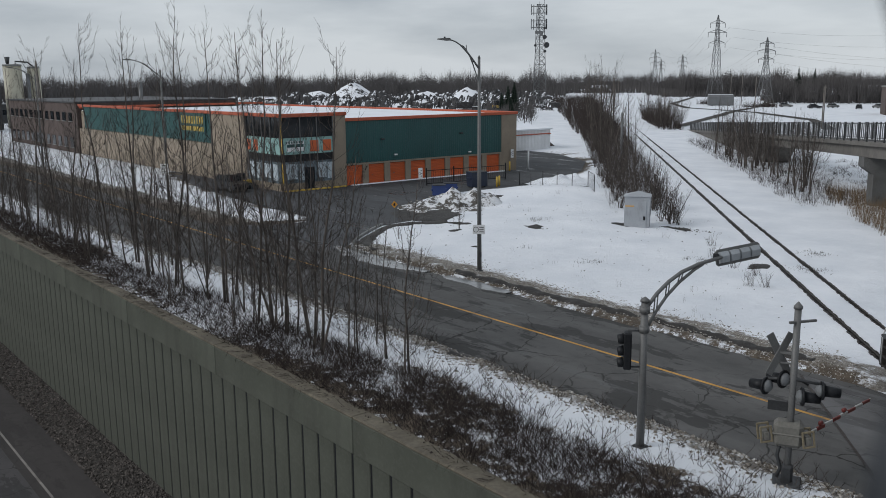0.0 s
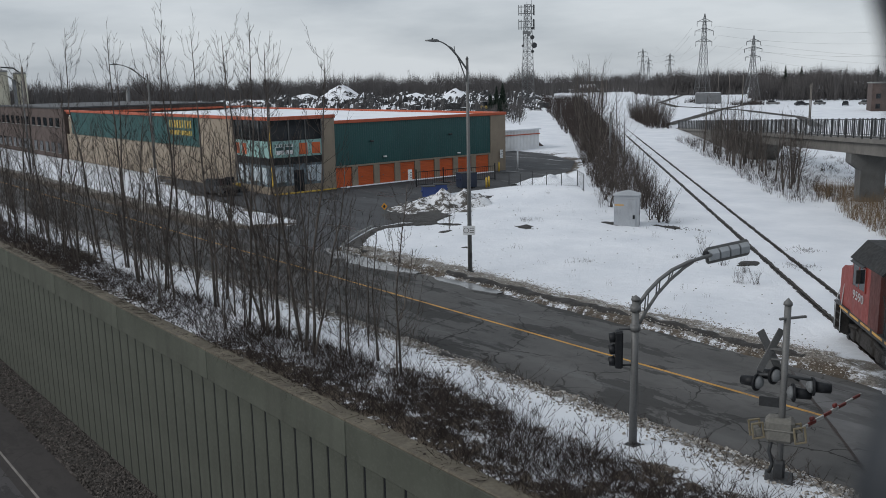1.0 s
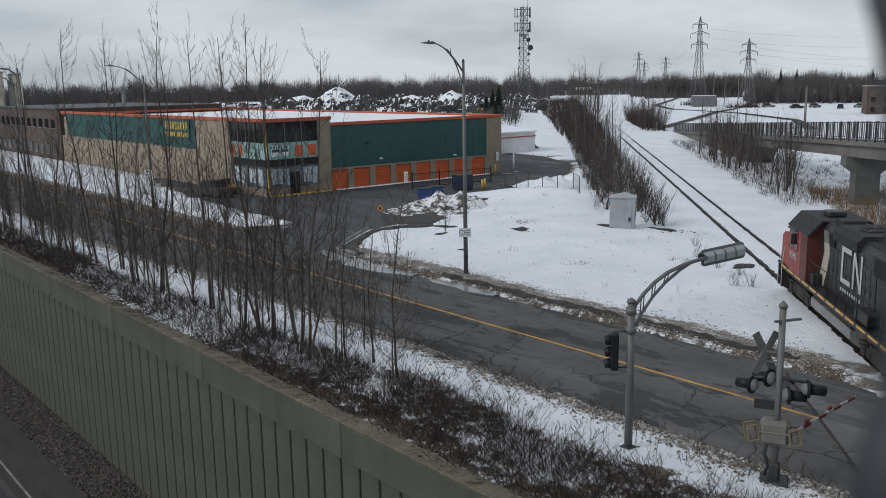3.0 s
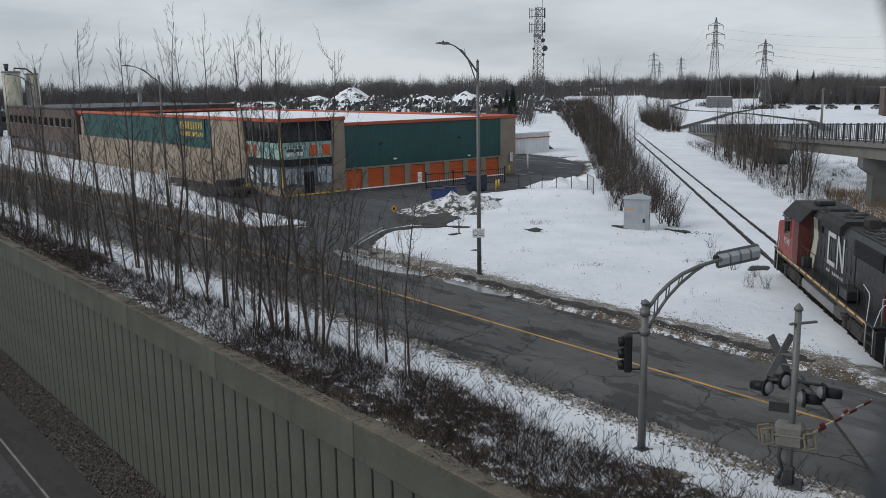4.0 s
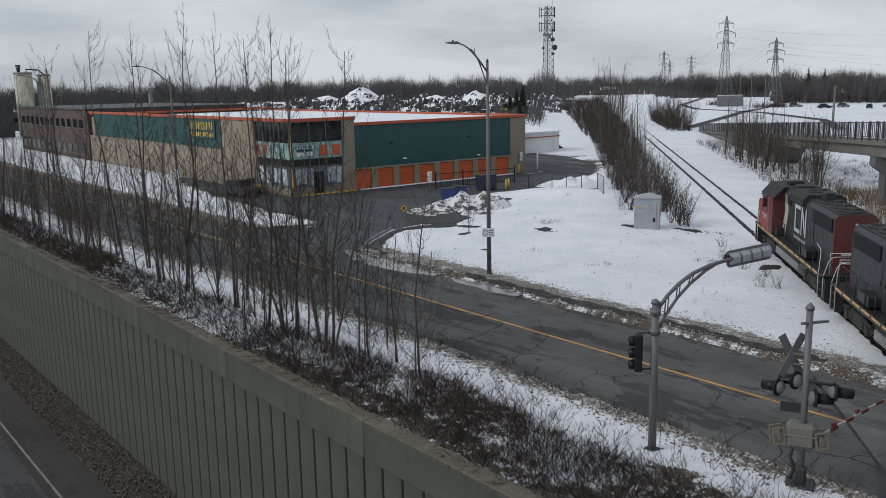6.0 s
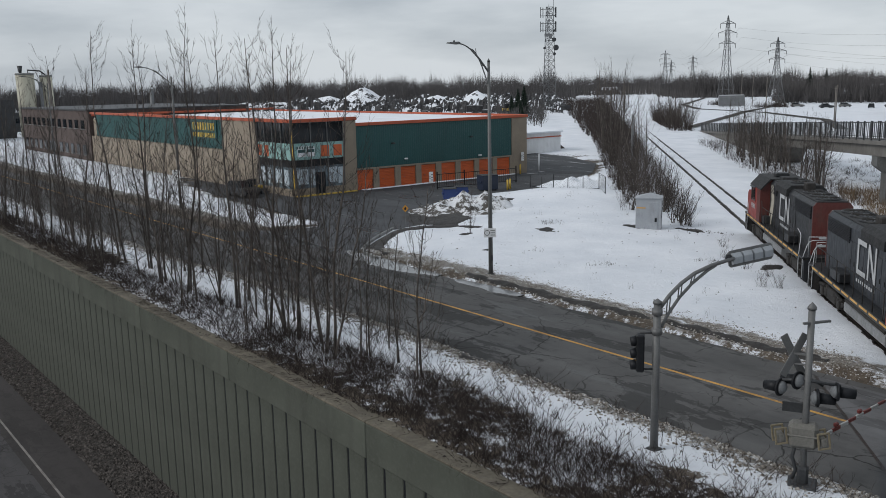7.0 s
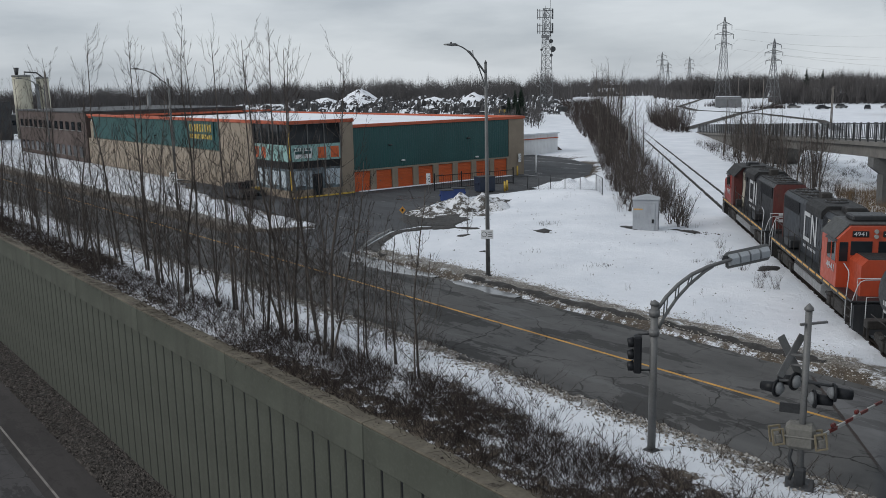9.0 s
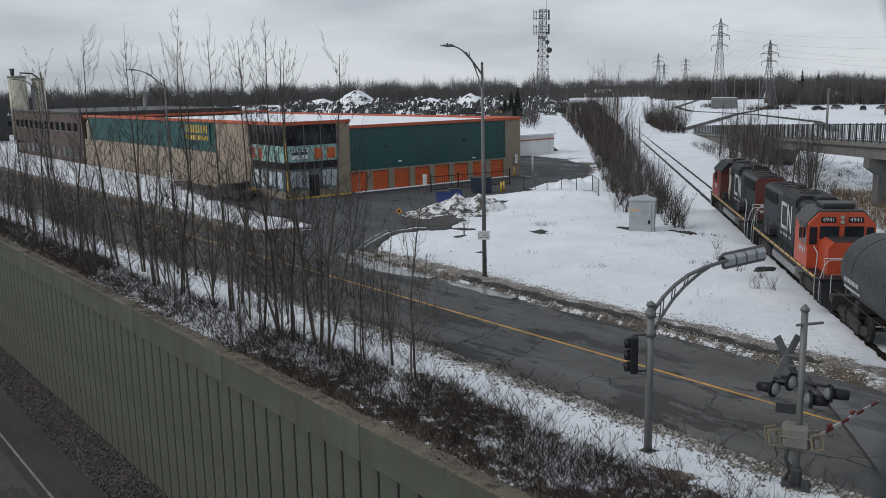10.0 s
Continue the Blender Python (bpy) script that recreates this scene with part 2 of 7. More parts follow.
M_SPRUCE = bark_material("spruce_needles", (0.010, 0.018, 0.014), (0.03, 0.045, 0.032))
M_SCRAP = pile_material("snowy_dark_heap", (0.030, 0.029, 0.03))

# ---- mesh building ----
class Shape:
    """Vertices and faces of one mesh; slots: material index of each face."""

    def __init__(self):
        self.v, self.f, self.s, self.smooth = [], [], [], []

    def add(self, vs, fs, slot=0, smooth=False):
        o = len(self.v)
        self.v.extend(tuple(v) for v in vs)
        for f in fs:
            self.f.append(tuple(i + o for i in f))
            self.s.append(slot)
            self.smooth.append(smooth)
        return self

    def box(self, x, y, z, sx, sy, sz, rz=0.0, bev=0.0, slot=0, m=None):
        """A box about (x, y, z) with its edges cut off by bev."""
        hx, hy, hz = sx / 2, sy / 2, sz / 2
        vs, fs = [], []
        if bev <= 0:
            vs = [(a * hx, b * hy, c * hz) for c in (-1, 1) for b in (-1, 1) for a in (-1, 1)]
            fs = [(0, 2, 3, 1), (4, 5, 7, 6), (0, 1, 5, 4), (2, 6, 7, 3), (0, 4, 6, 2), (1, 3, 7, 5)]
        else:
            e = min(bev, hx * 0.9, hy * 0.9, hz * 0.9)
            at = {}
            for c in (-1, 1):
                for b in (-1, 1):
                    for a in (-1, 1):
                        for k in range(3):
                            d = [hx - e, hy - e, hz - e]
                            d[k] += e
                            at[a, b, c, k] = len(vs)
                            vs.append((a * d[0], b * d[1], c * d[2]))
            for k in range(3):
                i, j = (k + 1) % 3, (k + 2) % 3
                for sgn in (-1, 1):
                    ring = []
                    for p, q in ((-1, -1), (1, -1), (1, 1), (-1, 1)):
                        w = [0, 0, 0]
                        w[k], w[i], w[j] = sgn, p, q
                        ring.append(at[(*w, k)])
                    fs.append(tuple(ring if sgn > 0 else ring[::-1]))
                for p in (-1, 1):
                    for q in (-1, 1):
                        w0, w1 = [0, 0, 0], [0, 0, 0]
                        w0[k], w0[i], w0[j] = -1, p, q
                        w1[k], w1[i], w1[j] = 1, p, q
                        fs.append((at[(*w0, i)], at[(*w1, i)], at[(*w1, j)], at[(*w0, j)]))
            for c in (-1, 1):
                for b in (-1, 1):
                    for a in (-1, 1):
                        fs.append((at[a, b, c, 0], at[a, b, c, 1], at[a, b, c, 2]))
        t = (m or Matrix()) @ Matrix.Translation((x, y, z)) @ Matrix.Rotation(radians(rz), 4, "Z")
        return self.add([t @ Vector(v) for v in vs], fs, slot)

    def tube(self, pts, radii, n=8, slot=0, caps=True, smooth=True):
        """A round bar through pts; radii: one, or one a point."""
        pts = [Vector(p) for p in pts]
        if isinstance(radii, (int, float)):
            radii = [radii] * len(pts)
        vs, fs, side = [], [], None
        for i, p in enumerate(pts):
            d = (pts[min(i + 1, len(pts) - 1)] - pts[max(i - 1, 0)]).normalized()
            if side is None:
                side = d.orthogonal().normalized()
            side = (side - d * side.dot(d)).normalized()
            up = d.cross(side)
            for k in range(n):
                w = 2 * math.pi * k / n
                vs.append(p + (side * math.cos(w) + up * math.sin(w)) * radii[i])
        for i in range(len(pts) - 1):
            for k in range(n):
                a, b = i * n + k, i * n + (k + 1) % n
                fs.append((a, b, b + n, a + n))
        self.add(vs, fs, slot, smooth)
        if caps:
            o = len(self.v) - len(vs)
            for r in (range(n - 1, -1, -1), range((len(pts) - 1) * n, len(pts) * n)):
                self.f.append(tuple(o + k for k in r))
                self.s.append(slot)
                self.smooth.append(False)
        return self

    def prism(self, ring, z0, z1, slot=0, axis="z"):
        """A flat outline pushed from z0 to z1 along an axis; ring: 2D points in the other two axes."""
        put = {"z": lambda a, b, c: (a, b, c), "x": lambda a, b, c: (c, a, b), "y": lambda a, b, c: (a, c, b)}[axis]
        n = len(ring)
        vs = [put(a, b, z0) for a, b in ring] + [put(a, b, z1) for a, b in ring]
        fs = [tuple(range(n - 1, -1, -1)), tuple(range(n, 2 * n))]
        fs += [(i, (i + 1) % n, (i + 1) % n + n, i + n) for i in range(n)]
        return self.add(vs, fs, slot)

    def mesh(self, name, mats):
        me = bpy.data.meshes.new(name)
        me.from_pydata(self.v, [], self.f)
        for m in mats if isinstance(mats, (list, tuple)) else [mats]:
            me.materials.append(m)
        me.polygons.foreach_set("material_index", self.s)
        me.polygons.foreach_set("use_smooth", self.smooth)
        me.update()
        return me


def part(name, shape, mats, parent=None, label="", at=None):
    """Links a shape as one mesh object, under its thing."""
    ob = new(name, shape.mesh(name, mats))
    if parent is not None:
        ob.parent = parent
    if at is not None:
        ob.matrix_basis = at
    return tagged(ob, label)


def thing(name, m, label, category, group="", kind=""):
    """An empty at a thing's base, that carries its parts."""
    ob = new(name)
    ob.empty_display_size = 0.3
    ob.matrix_basis = m
    return tagged(ob, label, category, group, kind)


def box(*a, **k):
    return Shape().box(*a, **k)


def tube(*a, **k):
    return Shape().tube(*a, **k)


def smooth_step(a, b, x):
    t = max(0.0, min(1.0, (x - a) / (b - a)))
    return t * t * (3 - 2 * t)


def wob(x, y, s, seed=0.0):
    return noise.noise(Vector((x * s + seed, y * s - seed, seed * 0.37)))

# ---- ground, streets, wall, track ----
TRACK_D, TRACK_N, TRACK_OFF = Vector((-0.6811, 0.7322, 0)), Vector((0.7322, 0.6811, 0)), 12.2
RAIL_TOP, DEEP = 0.17, -8.1


def track(s, lat=0.0, z=0.0):
    """A place by the railway: metres along it, metres to the right of its middle."""
    p = TRACK_D * s + TRACK_N * (TRACK_OFF + lat)
    return Vector((p.x, p.y, z))


def by_track(x, y):
    p = Vector((x, y, 0))
    return p.dot(TRACK_D), p.dot(TRACK_N) - TRACK_OFF


SKEW = 0.00936      # the street, the wall and the highway run half a degree off the X axis


def off_axis(x):
    return SKEW * max(-450.0, min(120.0, x))


def verge_edge(x):
    """Where the ground meets the back of the retaining wall."""
    return 13.95 + off_axis(x)


def street_near(x):
    return 21.15 + off_axis(x) - 0.8 * smooth_step(-42, -58, x) + 0.22 * wob(x, 0, 0.35, 3) + 0.14 * wob(x, 0, 1.1, 5)


def street_far(x):
    return 29.05 + 0.4 * off_axis(x) - 2.0 * smooth_step(-46, -62, x) + 0.2 * wob(x, 0, 0.3, 7) + 0.14 * wob(x, 0, 1.0, 8)


LOT = [(-45.5, 28.2), (-48.2, 30.6), (-50.2, 33.2), (-52.4, 35.8), (-52.6, 38.0), (-53.5, 40.6), (-57.4, 42.4),
       (-61.6, 46.6), (-63.8, 50.5), (-62.8, 55.0), (-61.0, 60.0), (-64.0, 66.0), (-69.0, 75.5), (-76.5, 84.5),
       (-87.0, 90.5), (-97.0, 92.0), (-102.0, 84.0), (-102.0, 39.0), (-84.0, 35.6), (-69.0, 34.2), (-60.2, 34.2),
       (-57.6, 32.6), (-58.2, 30.0), (-61.0, 26.0), (-52.0, 26.6)]


def in_ring(x, y, ring):
    hit = False
    for (ax, ay), (bx, by) in zip(ring, ring[1:] + ring[:1]):
        if (ay > y) != (by > y) and x < (bx - ax) * (y - ay) / (by - ay) + ax:
            hit = not hit
    return hit


def ring_gap(x, y, ring):
    best = 1e9
    for (ax, ay), (bx, by) in zip(ring, ring[1:] + ring[:1]):
        dx, dy = bx - ax, by - ay
        t = max(0.0, min(1.0, ((x - ax) * dx + (y - ay) * dy) / (dx * dx + dy * dy)))
        best = min(best, math.hypot(x - ax - t * dx, y - ay - t * dy))
    return best


def hump(x, y, cx, cy, rx, ry, turn=0.0):
    c, s = math.cos(radians(turn)), math.sin(radians(turn))
    u, v = ((x - cx) * c + (y - cy) * s) / rx, (-(x - cx) * s + (y - cy) * c) / ry
    return math.exp(-(u * u + v * v) * 1.6)


def land(x, y):
    """Height of the ground, how bare it is, and how gritty its snow is."""
    if y < 0:
        return 0.0, 0.2, 0.0
    near, far = street_near(x), street_far(x)
    s, lat = by_track(x, y)
    n_mid, n_fine = wob(x, y, 0.22, 1.3), wob(x, y, 1.3, 4.1)
    z, bare, grime = 0.10 + 0.10 * n_mid + 0.03 * n_fine, 0.10 + 0.08 * n_mid, 0.0
    on_lot = -104 < x < -44 and 25 < y < 93 and in_ring(x, y, LOT)
    lot_gap = ring_gap(x, y, LOT) if -115 < x < -40 and 25 < y < 97 else 99.0
    if y < near:
        # the verge: brush next to the wall, open snow next to the street
        k = smooth_step(verge_edge(x), near, y)
        z = 0.42 * (1 - k) + 0.14 + 0.16 * n_mid * (1 - k) + 0.06 * n_fine
        edge = 0.41 + 0.12 * wob(x, 5, 0.12, 2.0) + 0.14 * smooth_step(-36, -20, x)
        bare = 0.43 + 0.05 * smooth_step(-34, -26, x) + 0.06 * smooth_step(-44, -56, x) + 0.06 * n_fine - 0.22 * smooth_step(edge, edge + 0.28, k) + 0.15 * n_mid
        bare += 0.10 * smooth_step(0.14, 0.03, k)
        grime = 0.38 * smooth_step(near - 2.3, near - 0.2, y) + 0.20 + 0.10 * n_fine
        if near - y < 0.6:
            z *= smooth_step(0, 0.6, near - y) * 0.9 + 0.1
    elif y <= far:
        z, bare = -0.10, 0.5
    elif y < far + 60:
        # plough bank along the street, then the open snowfield
        d = y - far
        ridge = math.exp(-((d - 1.0) / 0.75) ** 2)
        z += ridge * (0.16 + 0.16 * abs(wob(x, y, 0.9, 8)) + 0.08 * n_fine)
        z *= smooth_step(0.0, 0.5, d)
        grime = 0.52 * smooth_step(3.5, 1.9, d) + 0.06 + 0.16 * wob(x, y, 0.8, 6) * smooth_step(3.5, 2.4, d)
        bare += 0.25 * smooth_step(2.3, 0.7, d) + 0.22 * smooth_step(0.9, 0.2, d) + 0.14 * wob(x, y, 0.7, 9) * smooth_step(2.4, 1.4, d)
    if x < -58 and far < y < 40:
        # the strip between the street and the building: trodden, gritty snow
        bare += 0.16 + 0.30 * wob(x, y, 0.35, 3)
        grime += 0.22
    if not on_lot and y > far:
        z += 1.15 * hump(x, y, -53.5, 55.5, 9, 7, 45) + 0.5 * hump(x, y, -45, 44, 12, 9)
        if lot_gap < 1.3:
            bare += 0.35 * (1 - lot_gap / 1.3)
            z *= smooth_step(0.0, 1.1, lot_gap)
        if hump(x, y, -53, 39.5, 4.2, 2.2, 20) > 0.35:
            bare += 0.5
    if on_lot:
        z, bare = (-0.12 if lot_gap > 0.5 else -0.02), 0.5
    if abs(lat) < 2.2 and s > 0:
        k = smooth_step(2.2, 1.3, abs(lat))
        z = z * (1 - k) + k * (0.10 + 0.02 * n_fine)
        bare = bare * (1 - k) + 0.12 * k
    if lat < -5.0 and lat > -14 and s > 62:
        bare += 0.22 * smooth_step(-5.0, -7.0, lat)
    if lat > 5 and lat < 22 and 58 < s < 150:
        bare += 0.26 * smooth_step(5.0, 8.0, lat)
    if x < -75 and 38 < y < 72 and x > -182:
        z = min(z, -0.05)
    return z, min(bare, 0.75), grime


def stops(lo, hi, step, out_lo, out_hi, grow=1.35):
    inner = list(np.arange(lo, hi + step * 0.5, step))
    a, d = lo, step
    left = []
    while a > out_lo:
        d *= grow
        a = max(a - d, out_lo)
        left.append(a)
    b, d = inner[-1], step
    right = []
    while b < out_hi:
        d *= grow
        b = min(b + d, out_hi)
        right.append(b)
    return left[::-1] + inner + right


def sheet(name, xs, ys, label):
    vs, bares, grimes = [], [], []
    for y0 in ys:
        for x in xs:
            y = y0 + off_axis(x) * smooth_step(60.0, 20.0, y0) * (y0 > 0)
            z, b, g = land(x, y)
            vs.append((x, y, z))
            bares.append(b)
            grimes.append(g)
    w = len(xs)
    fs = [(j * w + i, j * w + i + 1, (j + 1) * w + i + 1, (j + 1) * w + i) for j in range(len(ys) - 1) for i in range(w - 1)]
    me = bpy.data.meshes.new(name)
    me.from_pydata(vs, [], fs)
    for key, vals in (("bare", bares), ("grime", grimes)):
        me.attributes.new(key, "FLOAT", "POINT").data.foreach_set("value", vals)
    me.polygons.foreach_set("use_smooth", [True] * len(fs))
    me.materials.append(M_GROUND)
    return tagged(new(name, me), label, "ground", kind="structure")


sheet("ground", stops(-112.0, 0.0, 0.42, -4200, 4200), stops(13.95, 74.0, 0.42, 13.95, 4500),
      "snow-covered ground with bare earth and dead brush")
sheet("ground_beyond_highway", stops(-60, 60, 20, -4200, 4200), stops(-60, -24.6, 6, -4200, -24.6),
      "snow-covered ground beyond the sunken highway")


def strip(name, x0, x1, lo, hi, z, mat, label, step=1.0, rows=2, crown=0.0, thick=0.25):
    """A paved strip along X between two edges that wander."""
    sh = Shape()
    n = max(1, int((x1 - x0) / step))
    vs = []
    for i in range(n + 1):
        x = x0 + (x1 - x0) * i / n
        a, b = lo(x), hi(x)
        vs.append((x, a, z - thick))
        vs += [(x, a + (b - a) * j / rows, z + crown * math.sin(math.pi * j / rows)) for j in range(rows + 1)]
        vs.append((x, b, z - thick))
    w = rows + 3
    fs = [(i * w + j, (i + 1) * w + j, (i + 1) * w + j + 1, i * w + j + 1) for i in range(n) for j in range(w - 1)]
    sh.add(vs, fs)
    return tagged(part(name, sh, mat), label, "road", kind="structure")


strip("road", -420, 70, street_near, street_far, 0.02, M_ROAD, "worn grey asphalt street with cracks and meltwater", 0.5, 6, 0.06)
strip("lane_line", -150, -11.9, lambda x: 25.14 + off_axis(x), lambda x: 25.27 + off_axis(x), 0.086, M_YELLOW_LINE,
      "worn yellow centre line painted on the street", 2.0, 1, 0, 0.01)
for x0, x1, w in ((-47.5, -37.5, 1.4), (-36.0, -31.0, 0.4)):
    span = x1 - x0
    strip("slush", x0, x1, lambda x: street_far(x) - 0.25 - w * max(0.02, math.sin(math.pi * (x - x0) / span)) * (0.75 + 0.5 * wob(x, 0, 0.9, 4)),
          lambda x: street_far(x) + 0.25, 0.075, M_ICE, "grey slush and meltwater along the street's edge", 0.3, 2, 0, 0.06)


def crossing_surface():
    """Newer, paler asphalt beside the rails, with a tarred seam along its edge."""
    vs, seam, n = [], Shape(), 24
    for j in range(n + 1):
        y = 21.0 + 7.4 * j / n
        x = -15.33 + (28.42 - y) * 0.9 + 0.05 * wob(0, y, 1.5, 2)
        z = 0.028 + 0.06 * math.sin(math.pi * max(0.0, min(1.0, (y - 21.0) / 7.9)))
        for i in range(5):
            vs.append((x + 0.86 * i, y, z))
        w = 0.05 + 0.03 * wob(x, y, 2.0, 5)
        seam.v += [(x - w - 0.03, y, z + 0.004), (x + w, y, z + 0.004)]
    fs = [(j * 5 + i, j * 5 + i + 1, (j + 1) * 5 + i + 1, (j + 1) * 5 + i) for j in range(n) for i in range(4)]
    top = tagged(part("crossing_pavement", Shape().add(vs, fs), M_CROSSING), "paler asphalt surface of the railway crossing", "pavement", kind="structure")
    sv, seam = seam.v, Shape()
    seam.add(sv, [(2 * j, 2 * j + 1, 2 * j + 3, 2 * j + 2) for j in range(n)])
    part("tar_seam", seam, M_RAIL, top)


crossing_surface()
lot = Shape().prism(LOT, -0.2, 0.035)
tagged(part("parking_lot", lot, M_LOT), "dark damp asphalt driveway and lot", "pavement", kind="structure")

# the sunken highway
strip("highway", -900, 400, lambda x: -24.0 + off_axis(x), lambda x: 8.95 + off_axis(x), DEEP, M_HIGHWAY, "dark grey highway asphalt in the cutting", 50, 2)
strip("highway_shoulder", -900, 400, lambda x: 8.95 + off_axis(x), lambda x: 14.1 + off_axis(x), DEEP - 0.004, M_SHOULDER,
      "dusty brown-grey paved shoulder of the highway", 50, 2)
strip("edge_line", -900, 400, lambda x: 9.36 + off_axis(x), lambda x: 9.47 + off_axis(x), DEEP + 0.006, M_WHITE_LINE, "worn white edge line of the highway", 50, 1, 0, 0.004)

WALL_Y, RIB = 13.51, 1.0


def retaining_wall():
    """Ribbed concrete panels with a coping, a gap at each panel's end, and strips coloured as groove shade."""
    body = Shape().box(-165, WALL_Y + 0.40, (DEEP - 1.0 - 0.62) / 2, 570, 0.22, DEEP * -1 + 1.0 - 0.62)
    wall = tagged(part("wall_north", body, M_WALL), "tall ribbed grey-green concrete retaining wall", "wall", kind="structure")
    rib = Shape().box(0, 0, 0, RIB - 0.10, 0.28, -DEEP + 0.4 - 0.62, bev=0.025).mesh("rib", M_WALL)
    # Near-black strips fill the panel gaps, standing in for the shade in the grooves.
    shade_strip = Shape().box(0, 0, 0, 0.096, 0.255, -DEEP + 0.4 - 0.62).mesh("joint_filler", M_BLACK)
    x = -160.6
    while x < -8:
        ob = new("wall_panel", rib)
        ob.parent = wall
        ob.matrix_basis = pose(x, WALL_Y + 0.11, (DEEP - 0.4 - 0.62) / 2)
        ob = new("joint_filler", shade_strip)
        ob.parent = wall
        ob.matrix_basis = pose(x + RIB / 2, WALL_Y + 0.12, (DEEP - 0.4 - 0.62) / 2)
        x += RIB
    x = -159.6
    cap = Shape().box(0, 0, 0, 9.54, 0.34, 1.14, bev=0.03).mesh("cap", M_WALL)
    top = Shape().box(0, 0, 0, 9.54, 0.62, 0.09, bev=0.03).mesh("coping", M_CAPSTONE)
    while x < 5:
        for name, me, y, z in (("wall_cap", cap, WALL_Y + 0.10, -0.07), ("coping", top, WALL_Y + 0.24, 0.54)):
            ob = new(name, me)
            ob.parent = wall
            ob.matrix_basis = pose(x, y, z)
        x += 9.56
    wall.matrix_basis = pose(0, 0, 0, 0, 0, math.degrees(math.atan(SKEW)))
    return wall


retaining_wall()
south = Shape().box(-165, -24.4, (DEEP - 1.0) / 2, 1200, 0.5, -DEEP + 1.0)
tagged(part("wall_south", south, M_WALL), "plain concrete wall on the other side of the cutting", "wall", kind="structure")


GRAVEL_Y = 11.5


def gravel_bank():
    """Coarse crushed stone against the foot of the wall: a rough bed and loose stones on it."""
    sh, rng = Shape(), random.Random(5)
    xs, n = list(np.arange(-80, -20, 0.22)), 11
    vs = []
    for x in xs:
        for j in range(n):
            y = GRAVEL_Y + off_axis(x) + 0.15 * wob(x, j, 0.8, 2) * (j == 0) + (WALL_Y + 0.02 - GRAVEL_Y) * j / (n - 1)
            vs.append((x, y, DEEP + 0.02 + 0.12 * (j / (n - 1)) ** 1.3 + (0.07 * rng.random() if j else -0.03)))
    fs = [(i * n + j, (i + 1) * n + j, (i + 1) * n + j + 1, i * n + j + 1) for i in range(len(xs) - 1) for j in range(n - 1)]
    sh.add(vs, fs)
    for _ in range(14000):
        k = rng.random()
        x = rng.uniform(-76, -26)
        y = GRAVEL_Y - 0.1 + off_axis(x) + (WALL_Y - GRAVEL_Y + 0.1) * k
        z = DEEP + 0.03 + 0.12 * k ** 1.3
        r = rng.uniform(0.05, 0.13)
        p = [Vector((rng.uniform(0.6, 1.2) * a, rng.uniform(0.6, 1.2) * b, rng.uniform(0.5, 1.0) * c)) * r
             for a, b, c in ((1, 0, 0), (0, 1, 0), (-1, 0, 0), (0, -1, 0), (0.2, 0.1, 1), (0, 0, -1))]
        turn = Matrix.Rotation(rng.random() * 6.28, 3, (rng.random(), rng.random(), rng.random() + 0.01))
        sh.add([Vector((x, y, z)) + turn @ q for q in p],
               [(0, 1, 4), (1, 2, 4), (2, 3, 4), (3, 0, 4), (1, 0, 5), (2, 1, 5), (3, 2, 5), (0, 3, 5)], 1)
    return tagged(part("gravel_bank", sh, [M_GRAVEL, M_STONES]), "bank of coarse crushed stone at the foot of the wall", "gravel", kind="stuff")


gravel_bank()


def railway():
    """Two rails on sleepers, half under snow, over a bridge where they cross the cutting."""
    turn = math.degrees(math.atan2(TRACK_D.y, TRACK_D.x))
    line = thing("railway_track", track(0) and Matrix.Translation(track(0)) @ pose(0, 0, 0, 0, 0, turn),
                 "single railway track half buried in snow", "railway", kind="structure")
    prof = [(-0.065, 0.0), (0.065, 0.0), (0.065, 0.02), (0.012, 0.05), (0.012, 0.125), (0.036, 0.14), (0.036, 0.17),
            (-0.036, 0.17), (-0.036, 0.14), (-0.012, 0.125), (-0.012, 0.05), (-0.065, 0.02)]
    for side in (-0.755, 0.755):
        part("rail", Shape().prism([(side + a, b) for a, b in prof], -60, 620, axis="x"), M_RAIL, line)
        # the melted slot along each rail
        rng = random.Random(int(side * 10))
        sh = Shape()
        for i in range(560):
            x = 29.3 + i * 0.25 + rng.uniform(-0.1, 0.1)
            w = rng.uniform(0.08, 0.14) * (1.2 if side > 0 else 1.0)
            sh.box(x, side + rng.uniform(-0.02, 0.03), 0.108, 0.34, w * 2, 0.06, rng.uniform(-8, 8))
        tagged(part("melted_slot", sh, M_RAIL, line), kind="stuff")
    return line


railway()
deck = Shape().box(0, 0, -0.35, 90, 4.6, 0.7)
ob = part("railway_bridge", deck, M_CONCRETE)
ob.matrix_basis = Matrix.Translation(track(-29)) @ pose(0, 0, 0, 0, 0, math.degrees(math.atan2(TRACK_D.y, TRACK_D.x)))
tagged(ob, "plain railway bridge deck over the cutting", "bridge", kind="structure")

# ---- the storage building and its neighbours ----
FX, FY = -75.35, 40.3          # front wall (faces +X) and street wall (faces -Y)
RY, LX = 71.1, -138.4


def ribbed(u0, u1, z0, z1, depth=0.02, pitch=0.28):
    """A corrugated sheet as an outline in (u, depth)."""
    ring, u = [], u0
    while u < u1 - 0.01:
        e = min(u + pitch, u1)
        w = e - u
        ring += [(u, 0), (u + 0.35 * w, 0), (u + 0.45 * w, depth), (u + 0.9 * w, depth)]
        u = e
    ring += [(u1, 0), (u1, -0.05), (u0, -0.05)]
    return ring, z0, z1


